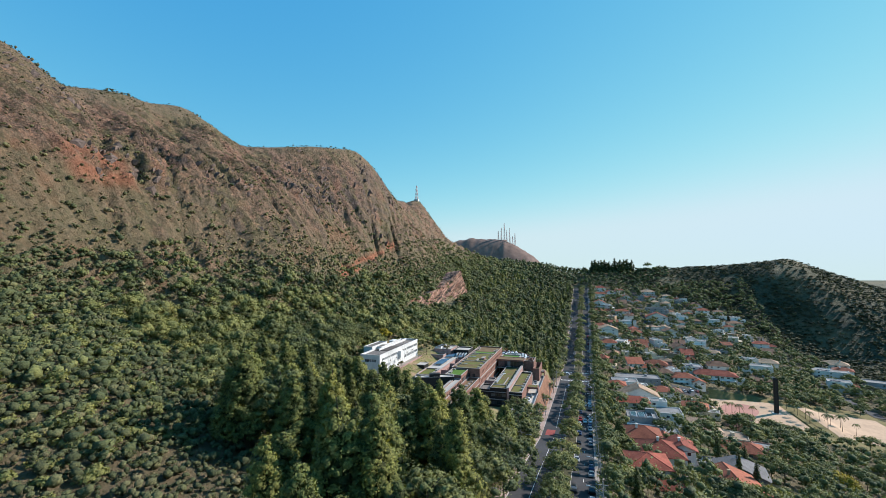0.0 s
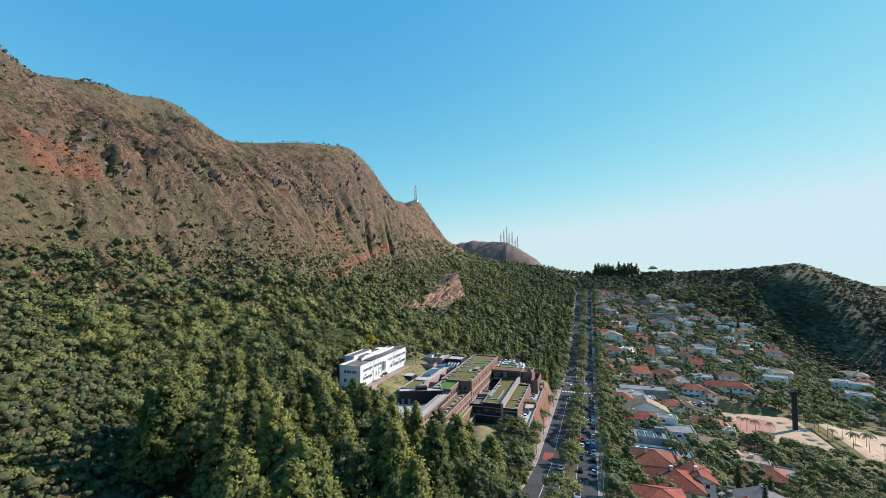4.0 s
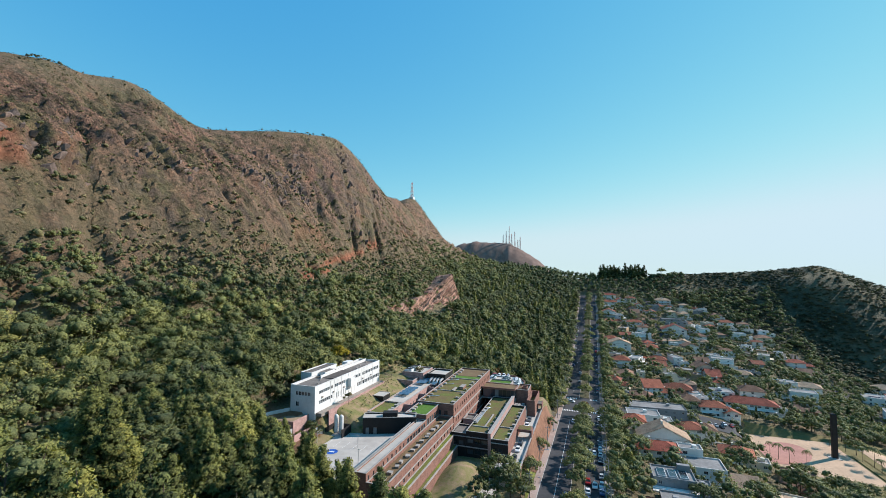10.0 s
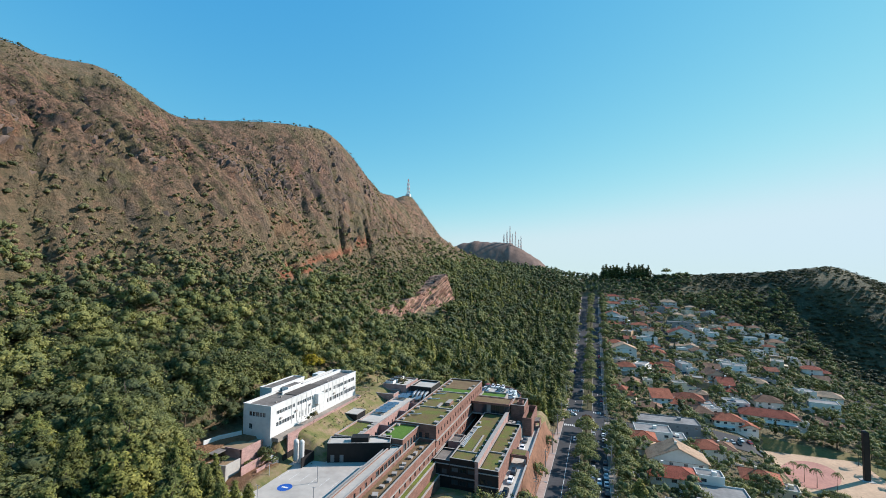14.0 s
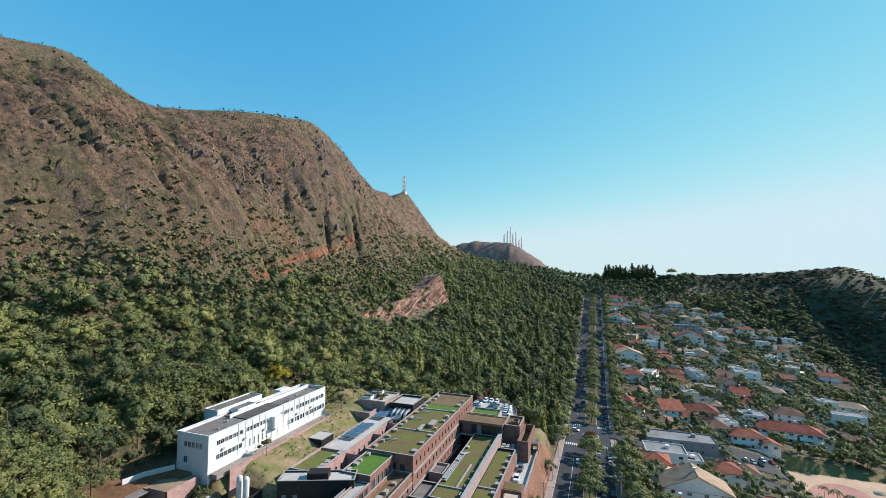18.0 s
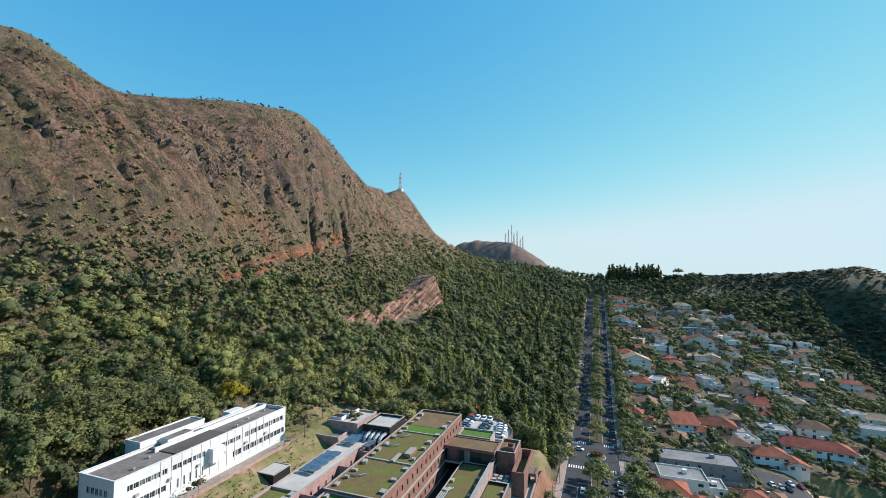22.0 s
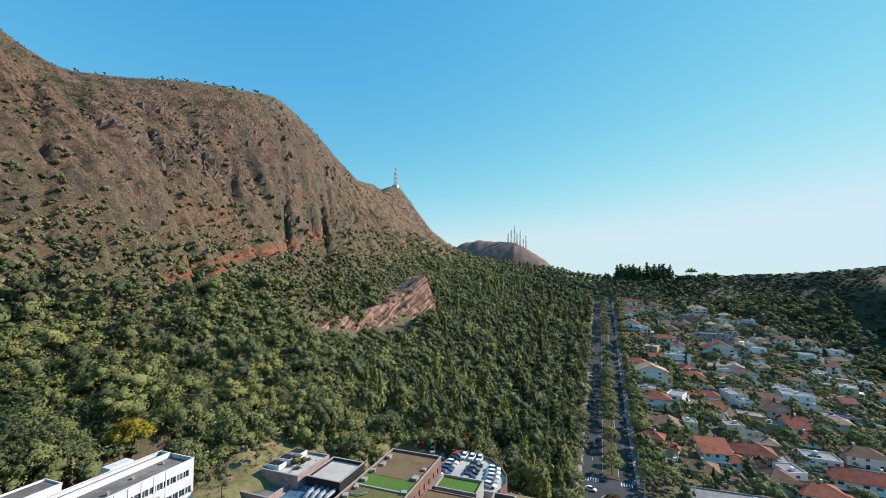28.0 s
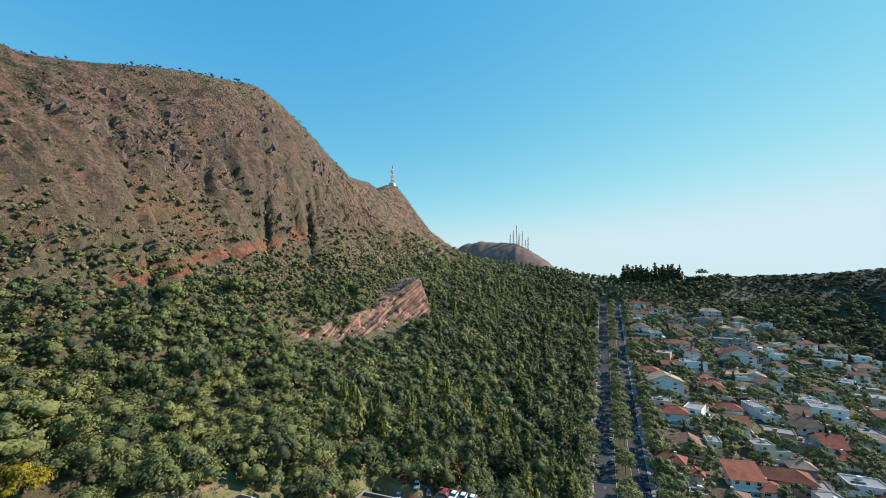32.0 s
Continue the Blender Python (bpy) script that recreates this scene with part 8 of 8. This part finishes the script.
bmesh.ops.create_circle(bm, cap_ends=True, radius=1.0, segments=40, matrix=Matrix.Translation((104.5, 352, 0.32)) @ Matrix.Rotation(radians(-30), 4, "Z") @ Matrix.Diagonal((11.5, 19, 1, 1)))
tagged(part("paved_court", bm, MAT_COURT), "salmon paved oval court of the square", "court", kind="structure")
steps = thing("garden_steps", "broad grass steps beside the square", "steps", (0, 0, 0))
for k in range(7):
    part("step", box(137.2 + 0.75 * k, 137.9 + 0.75 * k, 322, 356, -1.5, 0.55 - 0.09 * k), MAT_SQGRASS, steps)
pillar = thing("monument_pillar", "tall black steel pillar monument on the square", "monument", (127.6, 353, 0.2), 0)
part("plinth", box(-2.6, 2.6, -2.2, 2.2, -0.6, 0.25, 0.06), MAT_KERB, pillar)
part("shaft", loft([[(-1.25, -0.75, z), (1.25, -0.75, z), (1.25 - 0.05 * (z > 20), 0.75, z), (-1.25, 0.75, z)] for z in (0.253, 8, 16, 23.4)]), MAT_BLACK, pillar)
part("cap", loft([[(-1.25, -0.75, 23.403), (1.25, -0.75, 23.403), (1.2, 0.75, 23.403), (-1.25, 0.75, 23.403)], [(-1.25, -0.2, 24.0), (0.2, -0.2, 24.0), (0.2, 0.75, 24.0), (-1.25, 0.75, 24.0)]]), MAT_BLACK, pillar)
for x, y in ((98, 341), (101, 336), (96, 347), (108, 334), (139, 352), (141, 346), (140, 338), (146, 330), (150, 336), (148, 345), (155, 352), (152, 327), (138, 366), (133, 372), (160, 330), (157, 341)):
    plant(random.choice(("palm0", "palm1")), x, y, random.uniform(0.8, 1.1), group="palms of the square")
for x, y in ((112, 388), (122, 391), (132, 390), (144, 384), (152, 380), (160, 386), (168, 382), (170, 394), (158, 394), (178, 388), (186, 380), (141, 362), (94, 300), (104, 296), (116, 298), (128, 300), (140, 296), (152, 300), (164, 298), (176, 300)):
    plant("broad4", x, y, random.uniform(0.6, 0.85), group="trees round the square")

# ---- blue pools in the gardens ----
for x, y, w, d in ((45.0, 229, 5.0, 9.0), (60, 420, 4, 6), (36, 474, 5, 4), (48, 524, 4, 6), (150, 500, 4, 7)):
    z = ground_at(x, y)
    pool = thing("swimming_pool", "blue tiled garden swimming pool with a pale deck", "pool", (x, y, z), 0, "garden pools")
    part("deck", box(-w / 2 - 1.2, w / 2 + 1.2, -d / 2 - 1.2, d / 2 + 1.2, -3, 0.5), MAT_PAVING, pool)
    part("water", box(-w / 2, w / 2, -d / 2, d / 2, 0.2, 0.52), MAT_POOL, pool)

# ---- masts on the ridge and the far hill ----
MAT_MASTRED = worn("mast_red_paint", (0.5, 0.12, 0.08), 0.6, 0.1, 1)


def mast(x, y, z, tall, half, label, group=""):
    root = thing("lattice_mast", label, "mast", (x, y, z), 0, group)
    n = max(4, int(tall / 3.2))
    stages = [bmesh.new(), bmesh.new()]
    for k in range(n):
        a, b = k / n, (k + 1) / n
        bm = stages[k % 2]
        ra, rb = half * (1 - 0.72 * a), half * (1 - 0.72 * b)
        ca, cb = [[(sx * r, sy * r, tall * f) for sx, sy in ((-1, -1), (1, -1), (1, 1), (-1, 1))] for r, f in ((ra, a), (rb, b))]
        t = half * 0.07
        for i in range(4):
            j = (i + 1) % 4
            tube(bm, ca[i], cb[i], t, t, 4)
            tube(bm, ca[i], cb[j], t * 0.7, t * 0.7, 3)
            tube(bm, ca[j], cb[i], t * 0.7, t * 0.7, 3)
            tube(bm, cb[i], cb[j], t * 0.7, t * 0.7, 3)
    part("lattice", stages[0], MAT_WHITE, root, "white painted stages of the lattice")
    part("lattice", stages[1], MAT_MASTRED, root, "red painted stages of the lattice")
    for k in range(4):
        bm = bmesh.new()
        bmesh.ops.create_cone(bm, cap_ends=True, segments=12, radius1=half * 0.5, radius2=half * 0.45, depth=half * 0.5, matrix=Matrix.Translation((half * (0.6 if k % 2 else -0.6), -half * 0.5, tall * (0.45 + 0.14 * k))) @ Matrix.Rotation(radians(90), 4, "X"))
        part("dish", bm, MAT_WHITE, root)
    part("base_hut", box(-half * 1.6, half * 1.6, -half * 1.4, half * 1.4, -3, 2.6), MAT_WHITE, root)
    return root


mast(-290, 735, ground_at(-290, 735) - 0.3, 28, 2.3, "red and white lattice mast on the ridge peak")
for k, tall in enumerate((60, 80, 110, 75, 95, 55, 85)):
    x, y = -505 + 17 * k, 2615 + 8 * (k % 3)
    mast(x, y, far_hill_z(x, y) - 6, tall, 4.2, "distant lattice mast on the far hill", "far masts")

# ---- conifers along the saddle ----
for k, x in enumerate((17, 21, 27, 31, 37, 43.6, 53, 61, 66, 72, 79)):
    plant("farpine%d" % (k % 2), x, 786 - 2 * (k % 3), random.uniform(1.05, 1.5), group="saddle conifers", label="dark conifer standing against the sky on the saddle")
plant("broad2", 104, 787, 1.0, label="lone round-headed tree on the saddle against the sky")

# ---- the bare pink rock face in the woods ----
def build_rockface(nt, bsdf):
    geo = nt.nodes.new("ShaderNodeNewGeometry")
    turn = nt.nodes.new("ShaderNodeVectorRotate")
    turn.rotation_type = "X_AXIS"
    turn.inputs["Angle"].default_value = -0.42
    nt.links.new(geo.outputs["Position"], turn.inputs["Vector"])
    squash = nt.nodes.new("ShaderNodeVectorMath")
    squash.operation = "MULTIPLY"
    squash.inputs[1].default_value = (0.2, 0.05, 1.5)
    nt.links.new(turn.outputs[0], squash.inputs[0])
    beds = n_noise(nt, 0.5, 8, 0.7, 0, squash.outputs[0])
    col = n_ramp(nt, beds, [(0.4, (0.05, 0.045, 0.042)), (0.455, (0.25, 0.135, 0.10)), (0.51, (0.52, 0.33, 0.25)), (0.57, (0.27, 0.115, 0.075)), (0.62, (0.10, 0.07, 0.055))])
    col = n_mix(nt, 1.0, col, n_ramp(nt, n_noise(nt, 0.12, 5, 0.65, 2), [(0.35, (0.5, 0.52, 0.45)), (0.6, (1.1, 1.05, 1))]), "MULTIPLY")
    growth = n_ramp(nt, n_noise(nt, 0.2, 6, 0.7, 8), [(0.58, (0, 0, 0)), (0.63, (1, 1, 1))])
    col = n_mix(nt, growth, col, (0.065, 0.075, 0.032))
    nt.links.new(col, bsdf.inputs["Base Color"])
    n_bump(nt, bsdf, beds, 1.0, 2.0)


MAT_ROCKFACE = material("pink_bedded_rock", build_rockface, 0.95)
MAT_ROCK = worn("grey_brown_outcrop_rock", (0.165, 0.12, 0.098), 0.95, 0.5, 0.9, 0.4, 0.9)
n_along, n_up = 90, 24
verts, perches = [], []
for i in range(n_along + 1):
    f = i / n_along
    foot = Vector((np.interp(f, [0, 0.25, 0.65, 1], [-141, -131, -124, -119]), 350 + 126 * f, 0))
    foot_z = float(np.interp(f, [0, 0.25, 0.65, 1], [66, 59, 61, 69]))
    head_x = float(np.interp(f, [0, 0.3, 0.7, 1], [-149, -145, -138, -128]))
    head_z = float(np.interp(f, [0, 0.3, 0.6, 0.78, 0.95, 1], [73, 75, 81, 89, 101, 84]))
    for j in range(n_up + 1):
        g = min(1.0, j / (n_up - 5))
        back = max(0, j - (n_up - 5)) * 3.2
        y = foot.y
        z = foot_z - 3 + (head_z - foot_z + 3) * g + 0.1 * back
        # beds dip towards the near end and break out as ledges
        step = (z - 0.45 * y) / 7.5 + 0.4 * float(value_noise(np.array([y / 30]), np.array([z / 20]), 6)[0])
        ledge = (step - math.floor(step)) ** 2
        lump = float(fractal(np.array([y / 9]), np.array([z / 7]), 15, 3)[0])
        edge = min(1, 6 * f, 6 * (1 - f) + 0.35)
        x = foot.x + (head_x - foot.x) * g ** 0.8 - back + (ledge * 2.4 + lump * 7 - 4.8) * (g < 1) * edge
        verts.append((x, y, z + (lump * 7 - 4.5 - 0.25 * back) * (g >= 1)))
        if 0.12 < g < 0.95:
            perches.append((f, g, verts[-1]))
faces = [(i * (n_up + 1) + j, (i + 1) * (n_up + 1) + j, (i + 1) * (n_up + 1) + j + 1, i * (n_up + 1) + j + 1) for i in range(n_along) for j in range(n_up)]
for px, py, s in ((-119, 404, 0.6), (-118, 412, 0.7), (-121, 388, 0.6), (-126, 372, 0.7), (-116, 430, 0.5), (-143, 372, 0.5), (-114, 446, 0.7), (-112, 462, 0.8), (-115, 474, 0.8), (-133, 366, 0.6), (-136, 356, 0.7)):
    plant("broad%d" % random.randrange(5), px, py, s, group="trees below the rock face")
for f, g, p in random.sample([q for q in perches if fractal(np.array([q[0] * 7]), np.array([q[1] * 3]), 35, 2)[0] > 0.5 + 0.12 * (q[0] > 0.62)], 44):
    plant("small%d" % random.randrange(3), p[0] - 0.4, p[1], random.uniform(0.3, 0.6), z=p[2] - 0.6, group="bushes on the rock face", label="low green bush clinging to the rock face")
tagged(raw("rock_face", verts, faces, MAT_ROCKFACE), "bare pink and orange bedded rock face in the woods", "rock", kind="structure")


def rock_pile(name, label, spots, seed):
    """Angular outcrop rocks joined into one stuff mesh."""
    rng = np.random.default_rng(seed)
    bm = bmesh.new()
    bmesh.ops.create_icosphere(bm, subdivisions=1, radius=1.0)
    base_v = np.array([v.co[:] for v in bm.verts])
    base_f = np.array([[v.index for v in f.verts] for f in bm.faces])
    bm.free()
    verts, faces = [], []
    for k, (x, y, z, s) in enumerate(spots):
        v = base_v * (1 + rng.uniform(-0.5, 0.5, (len(base_v), 1))) * np.array((1.5, 0.55, 1.3)) * s
        a = rng.uniform(0, 6.28)
        v = v @ np.array([[math.cos(a), math.sin(a), 0], [-math.sin(a), math.cos(a), 0], [0, 0, 1]])
        v[:, 1] += v[:, 2] * 0.45
        verts.append(v + (x, y, z))
        faces.append(base_f + k * len(base_v))
    return tagged(raw(name, np.concatenate(verts).tolist(), np.concatenate(faces).tolist(), MAT_ROCK), label, "rocks", kind="stuff")


ROCKS = np.random.default_rng(17)
spots = []
for cx, cy, n, sx, sy in ((-246, 362, 46, 9, 14), (-238, 395, 34, 10, 10), (-230, 425, 24, 8, 10), (-236, 312, 44, 6, 8), (-231, 334, 30, 5, 5), (-227, 356, 30, 4, 5), (-244, 364, 34, 5, 6), (-311, 170, 30, 6, 8), (-253, 237, 22, 5, 5), (-205, 408, 16, 6, 3), (-258, 190, 26, 10, 5), (-262, 172, 18, 9, 9), (-244, 250, 22, 9, 5), (-250, 300, 16, 14, 14), (-330, 170, 26, 10, 16), (-215, 330, 18, 14, 18), (-222, 455, 16, 6, 6), (-215, 478, 18, 9, 5)):
    xs, ys = ROCKS.normal(cx, sx, n), ROCKS.normal(cy, sy, n)
    for x, y, z, s in zip(xs, ys, height(xs, ys), ROCKS.uniform(0.4, 1.3, n) ** 1.4 * 2.0):
        spots.append((x, y, z - 0.85 * s, s))
rock_pile("outcrop_rocks", "grey-brown jagged rock outcrops on the scarp", spots, 6)
